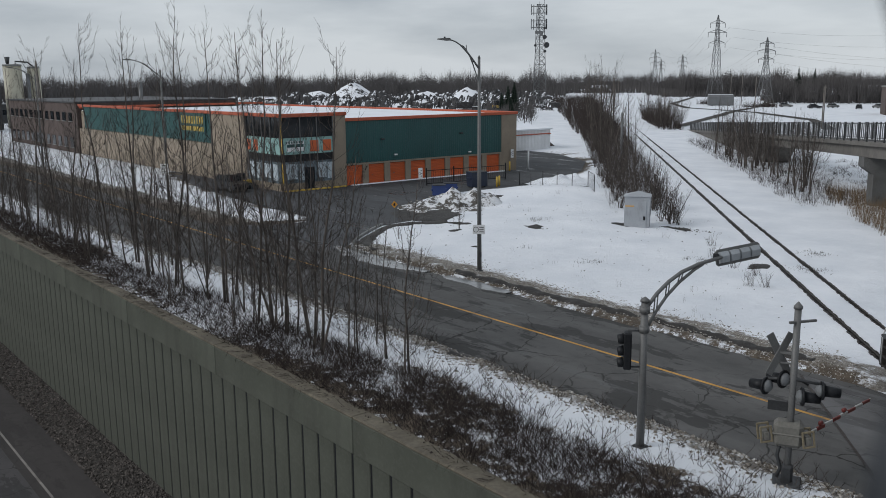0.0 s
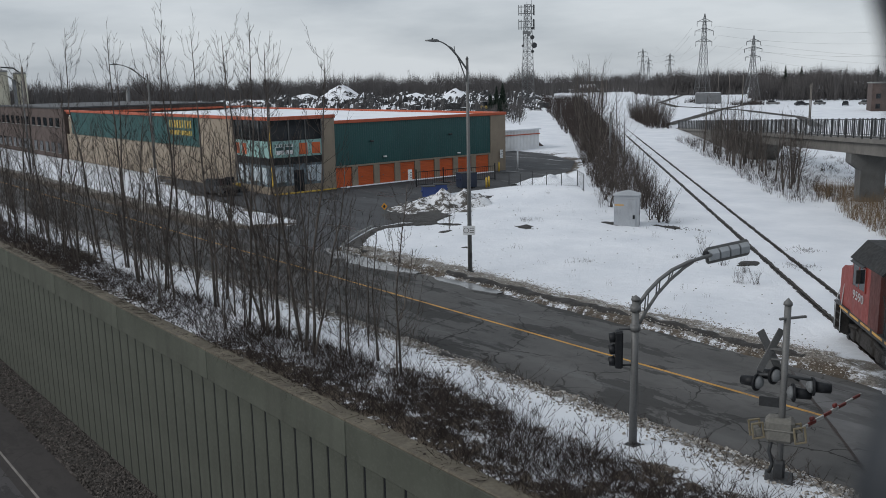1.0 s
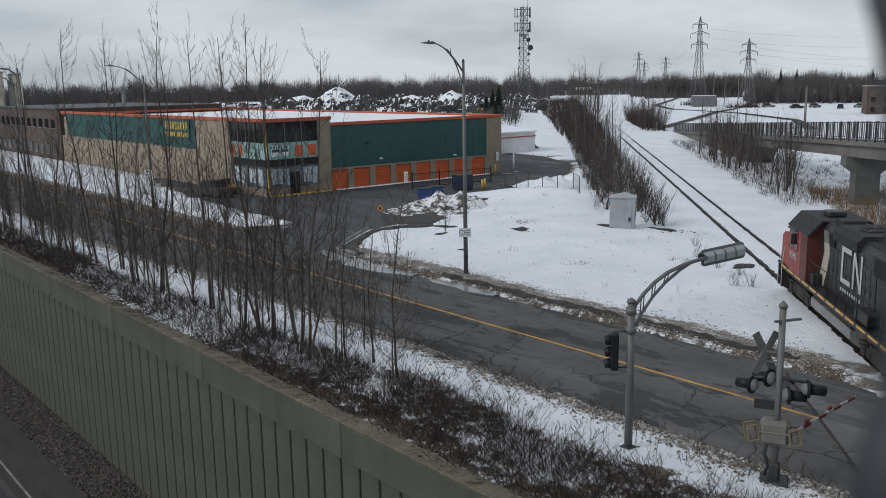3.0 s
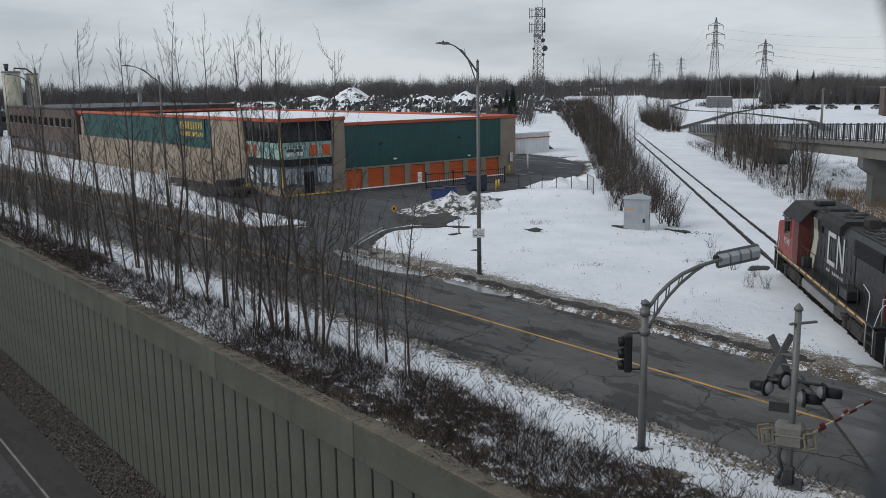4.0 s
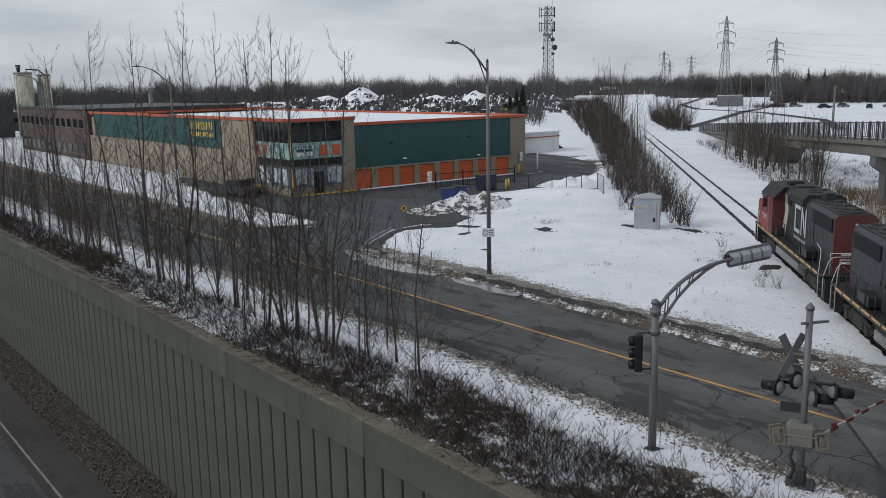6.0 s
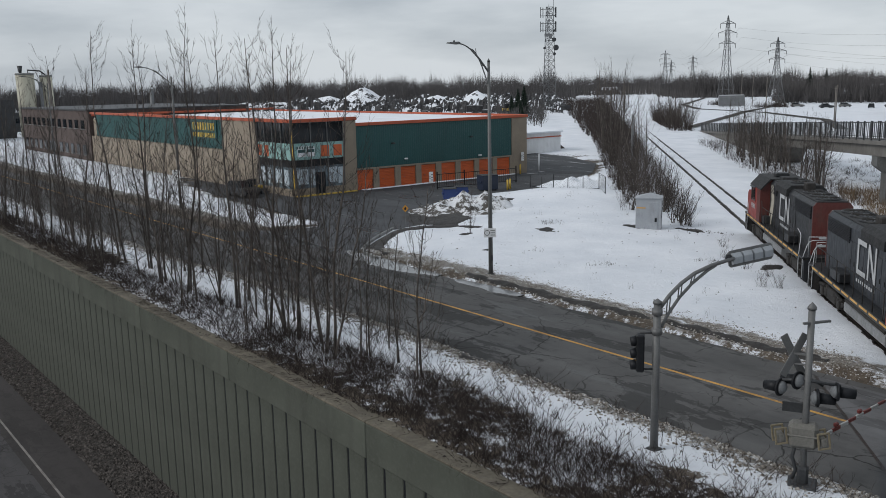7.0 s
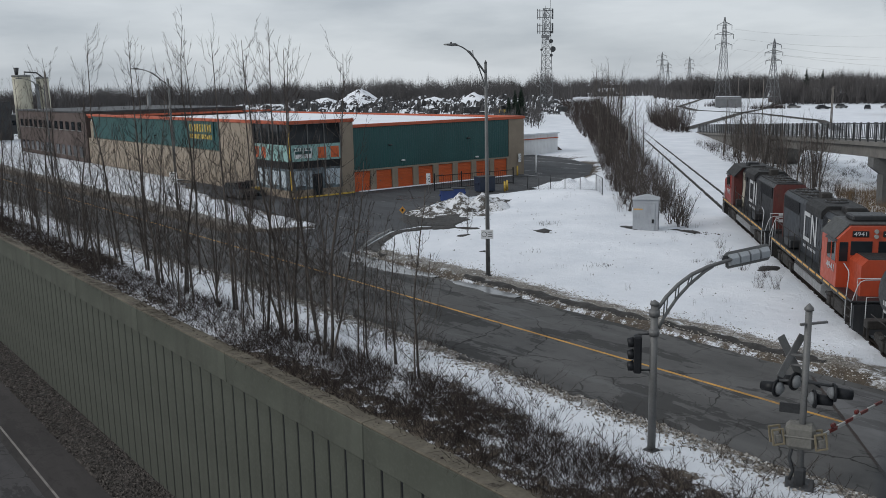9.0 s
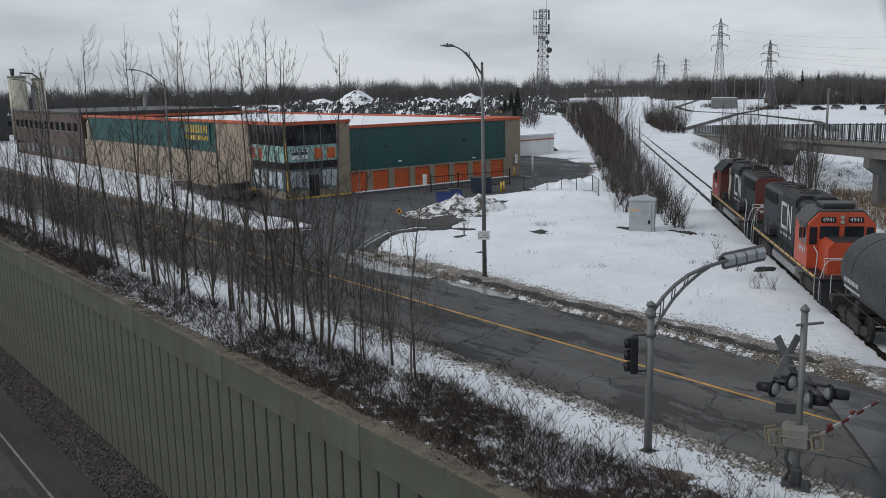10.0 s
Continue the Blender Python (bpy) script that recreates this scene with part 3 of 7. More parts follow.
def front_sheet(name, y0, y1, z0, z1, mat, parent):
    ring, a, b = ribbed(y0, y1, z0, z1)
    return part(name, Shape().prism([(FX + d, y) for y, d in ring], a, b), mat, parent)


def side_sheet(name, x0, x1, z0, z1, mat, parent):
    ring, a, b = ribbed(x0, x1, z0, z1)
    return part(name, Shape().prism([(x, FY - d) for x, d in ring], a, b), mat, parent)


def storage_building():
    b = thing("storage_building", pose(0, 0, 0), "long green and beige self-storage building with orange doors", "building")
    core = Shape().box((LX + FX) / 2 - 0.05, (FY + RY) / 2 + 0.05, 3.2, FX - LX - 0.3, RY - FY - 0.3, 6.4)
    part("wall", core, M_BEIGE, b, "beige panel walls")
    part("roof", Shape().box((LX + FX) / 2, (FY + RY) / 2, 6.52, FX - LX - 0.5, RY - FY - 0.5, 0.16, bev=0.05), M_SNOW, b,
         "flat roof under snow")
    # front: doors between pilasters, green sheet above
    front_sheet("green_cladding", 47.45, 68.7, 2.25, 6.52, M_GREEN, b)
    part("end_wall", Shape().box(FX - 0.02, 69.89, 3.28, 0.24, 2.38, 6.56, bev=0.02), M_BEIGE, b)
    part("lintel", Shape().box(FX + 0.0, 58.07, 2.15, 0.2, 21.25, 0.18, bev=0.01), M_BEIGE, b)
    doors = [47.5, 50.2, 52.92, 55.62, 58.34, 61.04, 63.74, 66.42]
    for i, y in enumerate(doors):
        ring = [(FX - 0.12, 0.0)]
        for k in range(12):
            ring += [(FX - 0.07, 0.01 + k * 0.168), (FX - 0.04, 0.03 + k * 0.168), (FX - 0.04, 0.145 + k * 0.168), (FX - 0.07, 0.165 + k * 0.168)]
        ring.append((FX - 0.12, 2.04))
        sh = Shape().prism(ring, y, y + 1.96, axis="y")
        d = part("roll_door", sh, M_ORANGE_DOOR, b, "orange ribbed roll-up door")
        part("handle", Shape().box(FX + 0.0, y + 0.5, 0.95, 0.05, 0.16, 0.05), M_STEEL, d)
        nxt = doors[i + 1] if i < 7 else 68.7
        part("pilaster", Shape().box(FX + 0.0, (y + 1.97 + nxt) / 2, 1.03, 0.22, nxt - y - 1.98, 2.06, bev=0.02), M_BEIGE, b)
    for y, z in ((52.0, 4.55), (62.6, 4.7), (53.6, 2.85), (63.8, 2.55)):
        lamp = Shape().box(FX + 0.16, y, z, 0.26, 0.42, 0.16, bev=0.05)
        part("wall_light", lamp, M_WHITE if z < 4 else M_DARK_STEEL, b)
    # street side
    side_sheet("green_cladding", -136.3, -90.9, 3.95, 7.15, M_GREEN, b)
    for i in range(16):
        x = -137.2 + i * 3.0
        part("wall_panel", Shape().box(x, FY - 0.03, 1.95, 2.94, 0.16, 3.86, bev=0.02), M_BEIGE, b)
    for i in range(3):
        part("wall_panel", Shape().box(-89.5 + i * 2.75, FY - 0.03, 3.57, 2.7, 0.16, 7.1, bev=0.02), M_BEIGE, b)
    # sign: rows of bars in place of a company's name
    sign = part("sign", Shape().box(-96.0, FY - 0.12, 6.05, 7.2, 0.08, 2.1, bev=0.02), M_GREEN, b, "green sign with two rows of yellow marks")
    rng = random.Random(3)
    for z, h, n in ((6.35, 0.85, 9), (5.38, 0.5, 13)):
        for k in range(n):
            w = 6.4 / n
            x = -99.1 + (k + 0.5) * w
            part("sign_mark", Shape().box(x, FY - 0.18, z, w * rng.uniform(0.28, 0.7), 0.04, h), M_GOLD, sign)
    # red coping
    for x, y, sx, sy, z in ((FX + 0.06, 59.3, 0.34, 23.7, 6.68), (-107, FY - 0.06, 62.9, 0.34, 7.3), (LX, 55.7, 0.34, 30.8, 7.0),
                            (-107, RY, 62.9, 0.34, 6.68)):
        part("coping", Shape().box(x, y, z, sx, sy, 0.32, bev=0.03), M_RED_TRIM, b)
    part("parapet", Shape().box((LX + FX) / 2, RY - 0.02, 6.5, FX - LX - 0.6, 0.2, 0.2), M_BEIGE, b)
    corner_tower(b)
    part("snow_ridge", Shape().box(FX + 0.35, 58.4, 0.05, 0.5, 21, 0.12, bev=0.05), M_SNOW, b)
    return b


def corner_tower(b):
    """The glazed corner office: dark windows above, teal and orange panels, shop windows below."""
    x0, y1 = -82.5, 46.0
    part("tower_pier", Shape().box(FX + 0.04, 46.72, 3.7, 0.36, 1.46, 7.4, bev=0.02), M_BEIGE, b)
    part("tower_coping", Shape().box(FX + 0.1, 43.8, 7.3, 0.4, 7.5, 0.34, bev=0.03), M_RED_TRIM, b)
    part("tower_coping", Shape().box(-79.1, FY - 0.1, 7.3, 7.1, 0.4, 0.34, bev=0.03), M_RED_TRIM, b)
    bands = ((0.0, 0.75, M_BEIGE, 0.06), (0.75, 2.85, M_SHOP_GLASS, 0.02), (2.85, 3.55, M_BLACK, 0.05), (3.55, 5.15, M_TEAL, 0.08),
             (5.15, 7.13, M_DARK_GLASS, 0.02))
    for z0, z1, mat, d in bands:
        front = Shape().box(FX + d / 2, (FY + y1) / 2, (z0 + z1) / 2, 0.2 + d, y1 - FY, z1 - z0 - 0.02)
        part("window_band" if mat in (M_SHOP_GLASS, M_DARK_GLASS) else "spandrel", front, mat, b)
        side = Shape().box((x0 + FX) / 2, FY - d / 2, (z0 + z1) / 2, FX - x0 - 0.1, 0.2 + d, z1 - z0 - 0.02)
        part("window_band" if mat in (M_SHOP_GLASS, M_DARK_GLASS) else "spandrel", side, mat, b)
    for y in (43.5, 44.95):
        part("orange_panel", Shape().box(FX + 0.16, y + 0.3, 4.3, 0.1, 0.95, 1.1, bev=0.02), M_ORANGE_DOOR, b)
    for x in (-81.9, -80.4):
        part("orange_panel", Shape().box(x, FY - 0.16, 4.3, 0.95, 0.1, 1.1, bev=0.02), M_ORANGE_DOOR, b)
    for y in (41.2, 42.2):
        part("banner", Shape().box(FX + 0.17, y, 4.35, 0.04, 0.9, 1.0), M_WHITE, b)
        part("banner_mark", Shape().box(FX + 0.2, y, 4.4, 0.03, 0.8, 0.3), M_GREEN, b)
    for y in (FY - 0.03, 42.25, 44.1, y1 - 0.06):
        part("mullion", Shape().box(FX + 0.17, y, 3.95, 0.12, 0.09, 6.3), M_GOLD if y < 41 else M_STEEL, b)
    for x in (-82.4, -80.7, -79.0, -77.2):
        part("mullion", Shape().box(x, FY - 0.17, 3.95, 0.09, 0.12, 6.3), M_STEEL, b)
    m_poster = plain("pale_window_poster", (0.46, 0.53, 0.58), 0.6, var=0.25, big=2.0)
    for y, w, h, z in ((41.2, 1.3, 1.5, 1.9), (42.35, 0.5, 1.6, 1.8), (44.6, 1.1, 1.5, 1.9), (45.55, 0.6, 1.6, 1.8)):
        part("window_poster", Shape().box(FX + 0.14, y, z, 0.03, w, h), m_poster, b)
    for x, w, h, z in ((-81.6, 1.3, 1.5, 1.9), (-80.0, 0.9, 1.6, 1.8), (-78.1, 1.3, 1.4, 1.9), (-76.5, 0.9, 1.6, 1.8)):
        part("window_poster", Shape().box(x, FY - 0.14, z, w, 0.03, h), m_poster, b)
    for k in range(7):
        part("banner_mark", Shape().box(FX + 0.2, 40.75 + 0.28 * k, 4.72, 0.03, 0.16, 0.22), M_GREEN, b)
    part("shop_door", Shape().box(FX + 0.16, 43.2, 1.15, 0.1, 1.1, 2.2, bev=0.02), M_DARK_GLASS, b)
    part("yellow_kerb", Shape().box(FX + 0.7, 43.6, 0.1, 0.18, 7.0, 0.16, bev=0.03), M_GOLD, b)


storage_building()


def brown_building():
    b = thing("brick_building", pose(0, 0, 0), "dark brown brick industrial building with small windows", "building")
    part("wall", Shape().box(-160, 53, 3.8, 42.5, 26, 7.6), M_BRICK, b)
    part("roof", Shape().box(-160, 53, 7.72, 42.9, 26.4, 0.25, bev=0.04), M_DARK_STEEL, b)
    for i in range(12):
        for z, h in ((5.5, 1.3), (1.6, 1.5)):
            w = part("window", Shape().box(-178.5 + i * 3.3, 39.98, z, 1.7, 0.12, h), M_DARK_GLASS, b)
            part("sill", Shape().box(-178.5 + i * 3.3, 39.9, z - h / 2 - 0.06, 1.9, 0.2, 0.1), M_CONCRETE, w)
    return b


brown_building()


def white_shed():
    b = thing("white_shed", pose(0, 0, 0), "low white metal shed with an orange band and snowy roof", "building")
    ring, z0, z1 = ribbed(80.0, 97.0, 0, 2.95, 0.03, 0.3)
    part("wall", Shape().prism([(-95.2 + d, y) for y, d in ring], z0, z1), M_WHITE, b)
    part("wall", Shape().prism([(-95.26, 0), (-104, 0), (-104, 3.6), (-95.26, 2.95)], 80.05, 96.95, axis="y"), M_WHITE, b)
    part("trim", Shape().box(-95.12, 88.5, 2.35, 0.12, 17.1, 0.14), M_RED_TRIM, b)
    part("roof", Shape().prism([(-94.9, 2.98), (-104.2, 3.7), (-104.2, 3.92), (-94.9, 3.18)], 79.8, 97.2, axis="y"), M_SNOW, b)
    part("brown_heap", Shape().prism([(97.25, 0), (100.6, 0), (99.0, 1.0), (97.5, 2.1)], -100, -97.5, axis="x"), M_BRICK, b)
    return b


white_shed()

# ---- the train: lengths run back from the front coupler plate, heights from the rail ----
M_LOCO_BLACK = plain("dull_black_loco_paint", (0.014, 0.0152, 0.0175), 0.5, 0.0, 0.25, 0.7, 10, 0.05, 0.35, stretch=(1, 1, 0.4))
M_LOCO_GREY = plain("dusty_grey_loco_panels", (0.027, 0.031, 0.038), 0.6, 0.0, 0.3, 0.8, 8, 0.05, 0.3, stretch=(1, 1, 0.3))
M_LOCO_ROOF = plain("sooty_loco_roof", (0.014, 0.0142, 0.015), 0.75, 0.0, 0.35, 0.8, 8, 0.1, 0.3)
# Rear cab roof: colour lightened in place of the sky's reflection on its slopes.
M_SKY_SHEEN_ROOF = plain("sky_sheen_cab_roof", (0.055, 0.056, 0.056), 0.6, 0.0, 0.3, 0.8, 8, 0.1, 0.3)
M_LOCO_RED = plain("faded_red_loco_paint", (0.23, 0.032, 0.024), 0.5, 0.0, 0.16, 0.8, 9, 0.05, 0.25, stretch=(1, 1, 0.4))
M_LOCO_ORANGE = plain("orange_red_loco_paint", (0.38, 0.056, 0.022), 0.45, 0.0, 0.12, 0.8, 9, 0.05, 0.15, stretch=(1, 1, 0.4))
M_LOCO_END = plain("brownish_red_loco_end", (0.085, 0.018, 0.014), 0.6, 0.0, 0.25, 0.8, 9, 0.05, 0.4, stretch=(1, 1, 0.4))
M_STRIPE = plain("safety_yellow_stripe", (0.62, 0.36, 0.10), 0.6, var=0.2, fine=20, dirt=0.5)
M_CREAM = plain("cream_white_band", (0.44, 0.41, 0.34), 0.55, var=0.15, dirt=0.45)
M_MARK = plain("dulled_white_marking", (0.44, 0.45, 0.46), 0.6, var=0.12, dirt=0.3)
M_UNDER = plain("grimy_running_gear", (0.034, 0.031, 0.029), 0.8, 0.2, 0.35, 1.5, 10, 0.2, 0.3)
M_TANK_BLACK = plain("tank_car_black", (0.020, 0.0215, 0.0245), 0.55, 0.0, 0.25, 0.5, 8, 0.05, 0.35)
M_FUEL = plain("dusty_grey_tank_paint", (0.21, 0.215, 0.22), 0.6, 0.0, 0.3, 0.8, 8, 0.05, 0.4)
M_LENS = glass_material("headlight_lens", (0.25, 0.25, 0.24), 0.1)
TRAIN, WHEELS = [], []


def letters(name, body, size, mat, parent, m, width=None):
    """Raised lettering in the built-in font, its middle at m."""
    cu = bpy.data.curves.new(name, "FONT")
    cu.body, cu.size, cu.extrude, cu.align_x, cu.align_y = body, size, 0.006, "CENTER", "CENTER"
    tmp = bpy.data.objects.new(name, cu)
    me = bpy.data.meshes.new_from_object(tmp)
    bpy.data.objects.remove(tmp)
    me.materials.clear()
    me.materials.append(mat)
    if width:
        xs = [v.co.x for v in me.vertices]
        k = width / (max(xs) - min(xs))
        for v in me.vertices:
            v.co.x *= k
    ob = new(name, me)
    ob.parent, ob.matrix_basis = parent, m
    return ob


ON_LEFT, ON_RIGHT = (90, 0, 180), (90, 0, 0)     # lettering turns for the two sides of a thing that faces +X


def truck(parent, x, wheelbase=2.74):
    sh = Shape()
    for y in (-1.08, 1.08):
        sh.prism([(x - 2.0, 0.62), (x - 1.75, 0.82), (x - 0.6, 0.62), (x + 0.6, 0.62), (x + 1.75, 0.82), (x + 2.0, 0.62),
                  (x + 1.7, 0.42), (x + 0.7, 0.30), (x - 0.7, 0.30), (x - 1.7, 0.42)], y - 0.09, y + 0.09, axis="y")
        for dx in (-wheelbase / 2, wheelbase / 2):
            sh.box(x + dx, y * 1.06, 0.5, 0.36, 0.24, 0.4, bev=0.04)
            sh.tube([(x + dx * 0.55, y * 1.04, 0.35), (x + dx * 0.55, y * 1.04, 0.9)], 0.1, 8)
            sh.tube([(x + dx * 1.35, y * 1.1, 0.75), (x + dx * 0.7, y * 1.1, 0.85)], 0.07, 6)
        sh.box(x, y * 0.98, 0.72, 1.1, 0.3, 0.3, bev=0.05)
    sh.box(x, 0, 0.68, 0.7, 2.2, 0.4, bev=0.04)
    t = part("truck", sh, M_UNDER, parent, "grimy black four-wheel truck")
    for dx in (-wheelbase / 2, wheelbase / 2):
        w = Shape().tube([(0, -0.95, 0), (0, 0.95, 0)], 0.09, 8)
        for y in (-0.755, 0.755):
            w.tube([(0, y - 0.075, 0), (0, y + 0.065, 0)], 0.49, 20)
            for k in range(3):
                w.tube([(0, y * 1.09, 0), (0.3 * math.cos(k * 2.1), y * 1.09, 0.3 * math.sin(k * 2.1))], 0.05, 5)
        ob = part("wheelset", w, M_UNDER, parent, at=pose(x + dx, 0, 0.49))
        WHEELS.append((ob, x + dx, parent))


def side_mark(parent, x, y, z, w, h, label=""):
    """The railway's mark, as two plain white shapes of bent bars."""
    t = 0.135 * h
    out = 0.012 if y > 0 else -0.012
    c0 = [(-w / 2, -h / 2), (-0.02 * w, -h / 2), (-0.02 * w, -h / 2 + t), (-w / 2 + t, -h / 2 + t), (-w / 2 + t, h / 2 - t),
          (-0.02 * w, h / 2 - t), (-0.02 * w, h / 2), (-w / 2, h / 2)]
    c1 = [(0.08 * w, -h / 2), (0.08 * w + t * 0.8, -h / 2), (0.08 * w + t * 0.8, h / 2 - 1.5 * t), (w / 2 - t, -h / 2), (w / 2, -h / 2), (w / 2, h / 2),
          (w / 2 - t * 0.8, h / 2), (w / 2 - t * 0.8, -h / 2 + 1.5 * t), (0.08 * w + t, h / 2), (0.08 * w, h / 2)]
    flip = -1 if y > 0 else 1
    sh = Shape()
    for ring in (c0, c1):
        pts = [(x + flip * a, z + b) for a, b in ring]
        sh.prism(pts, y + out, y, axis="y")
    ob = part("white_mark", sh, M_MARK, parent, "large dulled white mark of bent bars")
    bars = Shape()
    for k in range(9):
        bars.box(x + flip * (-w * 0.45 + k * w * 0.115), y + out * 0.6, z - h / 2 - 0.27, w * 0.06, 0.012, 0.13)
    tagged(part("small_marks", bars, M_MARK, parent, "row of small unreadable white marks"), kind="stuff")
    return ob


def grille(parent, x0, x1, y, z0, z1, n=9):
    sh = Shape().box((x0 + x1) / 2, y, (z0 + z1) / 2, abs(x1 - x0), 0.03, z1 - z0)
    for k in range(n):
        z = z0 + (k + 0.5) * (z1 - z0) / n
        sh.box((x0 + x1) / 2, y + (0.025 if y > 0 else -0.025), z, abs(x1 - x0), 0.03, (z1 - z0) / n * 0.45)
    part("radiator_grille", sh, M_BLACK, parent)


def fan(parent, x, y, z, r=0.62):
    sh = Shape().tube([(x, y, z - 0.02), (x, y, z + 0.08)], [r, r * 0.94], 22)
    f = part("roof_fan", sh, M_LOCO_BLACK, parent)
    sh = Shape()
    for k in range(7):
        a = k * math.pi / 7
        sh.tube([(x - r * 0.9 * math.cos(a), y - r * 0.9 * math.sin(a), z + 0.095), (x + r * 0.9 * math.cos(a), y + r * 0.9 * math.sin(a), z + 0.095)], 0.014, 4)
    part("fan_guard", sh, M_UNDER, f)


def locomotive(number, wide_nose, cab_paint, body_paint, hood_end):
    e = thing("locomotive", pose(0, 0, 0), f"black diesel locomotive with {'faded red' if wide_nose else 'orange-red'} cab and white mark", "locomotive",
              "locomotives of the train")
    L = 16.2
    part("frame", Shape().box(-L / 2, 0, 1.22, L - 0.3, 2.5, 0.36).box(-L / 2, 0, 1.46, L - 0.3, 3.04, 0.09, bev=0.02), M_LOCO_BLACK, e)
    for y in (-1.52, 1.52):
        part("sill", Shape().box(-L / 2, y * 0.985, 1.36, L - 2.4, 0.06, 0.14, bev=0.01), M_LOCO_BLACK, e)
        for k in range(12):
            part("sill_stripe", Shape().box(-0.8 - 1.21 * (k + 0.5), y, 1.43, 0.96, 0.035, 0.085), M_STRIPE, e)
    for x, s in ((0, 1), (-L, -1)):
        p = Shape().prism([(-1.45, 1.35), (-1.45, 0.35), (-1.1, 0.14), (1.1, 0.14), (1.45, 0.35), (1.45, 1.35)], x - s * 0.28, x, axis="x")
        pl = part("pilot", p, M_LOCO_BLACK, e, "black pilot plate with plough edge")
        part("coupler", Shape().box(x + s * 0.25, 0, 0.86, 0.7, 0.3, 0.34, bev=0.06).box(x + s * 0.52, 0, 0.86, 0.26, 0.46, 0.42, bev=0.08), M_UNDER, pl)
        for y in (-1.32, 1.32):
            st = Shape()
            for k in range(3):
                st.box(x - s * 0.62, y, 0.42 + k * 0.34, 0.55, 0.34, 0.05, bev=0.01)
            st.box(x - s * 0.34, y, 0.85, 0.04, 0.34, 1.0).box(x - s * 0.9, y, 0.85, 0.04, 0.34, 1.0)
            part("steps", st, M_UNDER, e)
            for g in ([(0.97, 1.14, 0.45), (0.97, 1.14, 1.35), (0.99, 1.09, 2.2), (1.05, 1.07, 2.42), (1.2, 1.06, 2.53), (1.9, 1.05, 2.68)],
                      [(0.22, 1.12, 0.45), (0.22, 1.12, 1.45), (0.22, 0.98, 2.1), (0.22, 0.9, 2.27), (0.22, 0.78, 2.34), (0.22, 0.3, 2.36)]):
                g = [(x - s * a, y * b, c) for a, b, c in g]
                part("grab_rail", tube(g, 0.022, 6), M_MARK, e, "dulled white grab rail")
        hose = [(x + s * 0.05, 0.5, 0.95), (x + s * 0.25, 0.55, 0.55), (x + s * 0.4, 0.5, 0.4)]
        part("brake_hose", tube(hose, 0.035, 6), M_UNDER, e)
    ring = [(-1.1, 1.04), (-1.32, 0.9), (-1.32, 0.55), (-1.05, 0.3), (1.05, 0.3), (1.32, 0.55), (1.32, 0.9), (1.1, 1.04)]
    part("fuel_tank", Shape().prism(ring, -10.6, -5.4, axis="x"), M_FUEL, e, "grey fuel tank slung below the frame")
    for y in (-1.2, 1.2):
        part("air_tank", tube([(-10.6, y, 1.0), (-5.6, y, 1.0)], 0.11, 10), M_UNDER, e)
    truck(e, -3.05)
    truck(e, -L + 3.05)
    # long hood
    hx0, hx1 = -5.0, -15.2
    hood = [(-0.93, 1.5), (0.93, 1.5), (0.93, 3.92), (0.78, 4.12), (-0.78, 4.12), (-0.93, 3.92)]
    part("long_hood", Shape().prism(hood, hx1, hx0, axis="x"), body_paint, e)
    part("hood_end", Shape().prism([(a * 1.01, b) for a, b in hood], hx1 - 0.12, hx1 - 0.01, axis="x"), hood_end, e)
    part("hood_roof", Shape().box((hx0 + hx1) / 2, 0, 4.14, hx0 - hx1, 1.5, 0.08, bev=0.03), M_LOCO_ROOF, e)
    for y in (-0.945, 0.945):
        for k in range(12):
            part("hood_door", Shape().box(hx0 - 0.5 - k * 0.55, y, 2.5, 0.50, 0.03, 1.75, bev=0.01), body_paint, e)
            part("door_latch", Shape().box(hx0 - 0.32 - k * 0.55, y * 1.025, 2.5, 0.04, 0.03, 0.2), M_UNDER, e)
        grille(e, -11.6, -15.0, y * 1.01, 3.25, 3.9)
        grille(e, -5.3, -7.0, y * 1.01, 3.4, 3.88, 6)
        side_mark(e, -9.2, y * 1.035, 2.95, 2.4, 1.45)
        part("battery_box", Shape().box(-11.9, y * 1.25, 1.78, 1.4, 0.5, 0.42, bev=0.04), M_LOCO_BLACK, e)
    part("dynamic_brake", Shape().prism([(-1.06, 3.75), (1.06, 3.75), (1.06, 4.12), (0.8, 4.36), (-0.8, 4.36), (-1.06, 4.12)], -9.9, -7.0, axis="x"), M_LOCO_ROOF, e)
    for x in (-11.7, -13.1, -14.4):
        fan(e, x, 0, 4.18)
    fan(e, -8.5, 0, 4.36, 0.55)
    part("exhaust_stack", Shape().box(-10.5, 0.0, 4.38, 0.7, 0.5, 0.42, bev=0.05), M_UNDER, e)
    part("roof_box", Shape().box(-6.2, 0.15, 4.3, 0.9, 0.9, 0.3, bev=0.05), M_LOCO_ROOF, e)
    # cab
    cx0, cx1 = (-2.1, -4.95) if wide_nose else (-2.55, -4.95)
    cab = [(-1.5, 1.5), (1.5, 1.5), (1.5, 3.58), (0.98, 4.12), (-0.98, 4.12), (-1.5, 3.58)]
    c = part("cab", Shape().prism(cab, cx1, cx0, axis="x"), cab_paint, e)
    roof = [(-1.57, 3.56), (-1.52, 3.52), (-0.94, 4.14), (0.94, 4.14), (1.52, 3.52), (1.57, 3.56), (1.0, 4.21), (-1.0, 4.21)]
    part("cab_roof", Shape().prism(roof, cx1 - (0.25 if wide_nose else 0.05), cx0 + (0.22 if wide_nose else -0.25), axis="x"), M_SKY_SHEEN_ROOF if not wide_nose else M_LOCO_ROOF, e, "sooty angled cab roof")
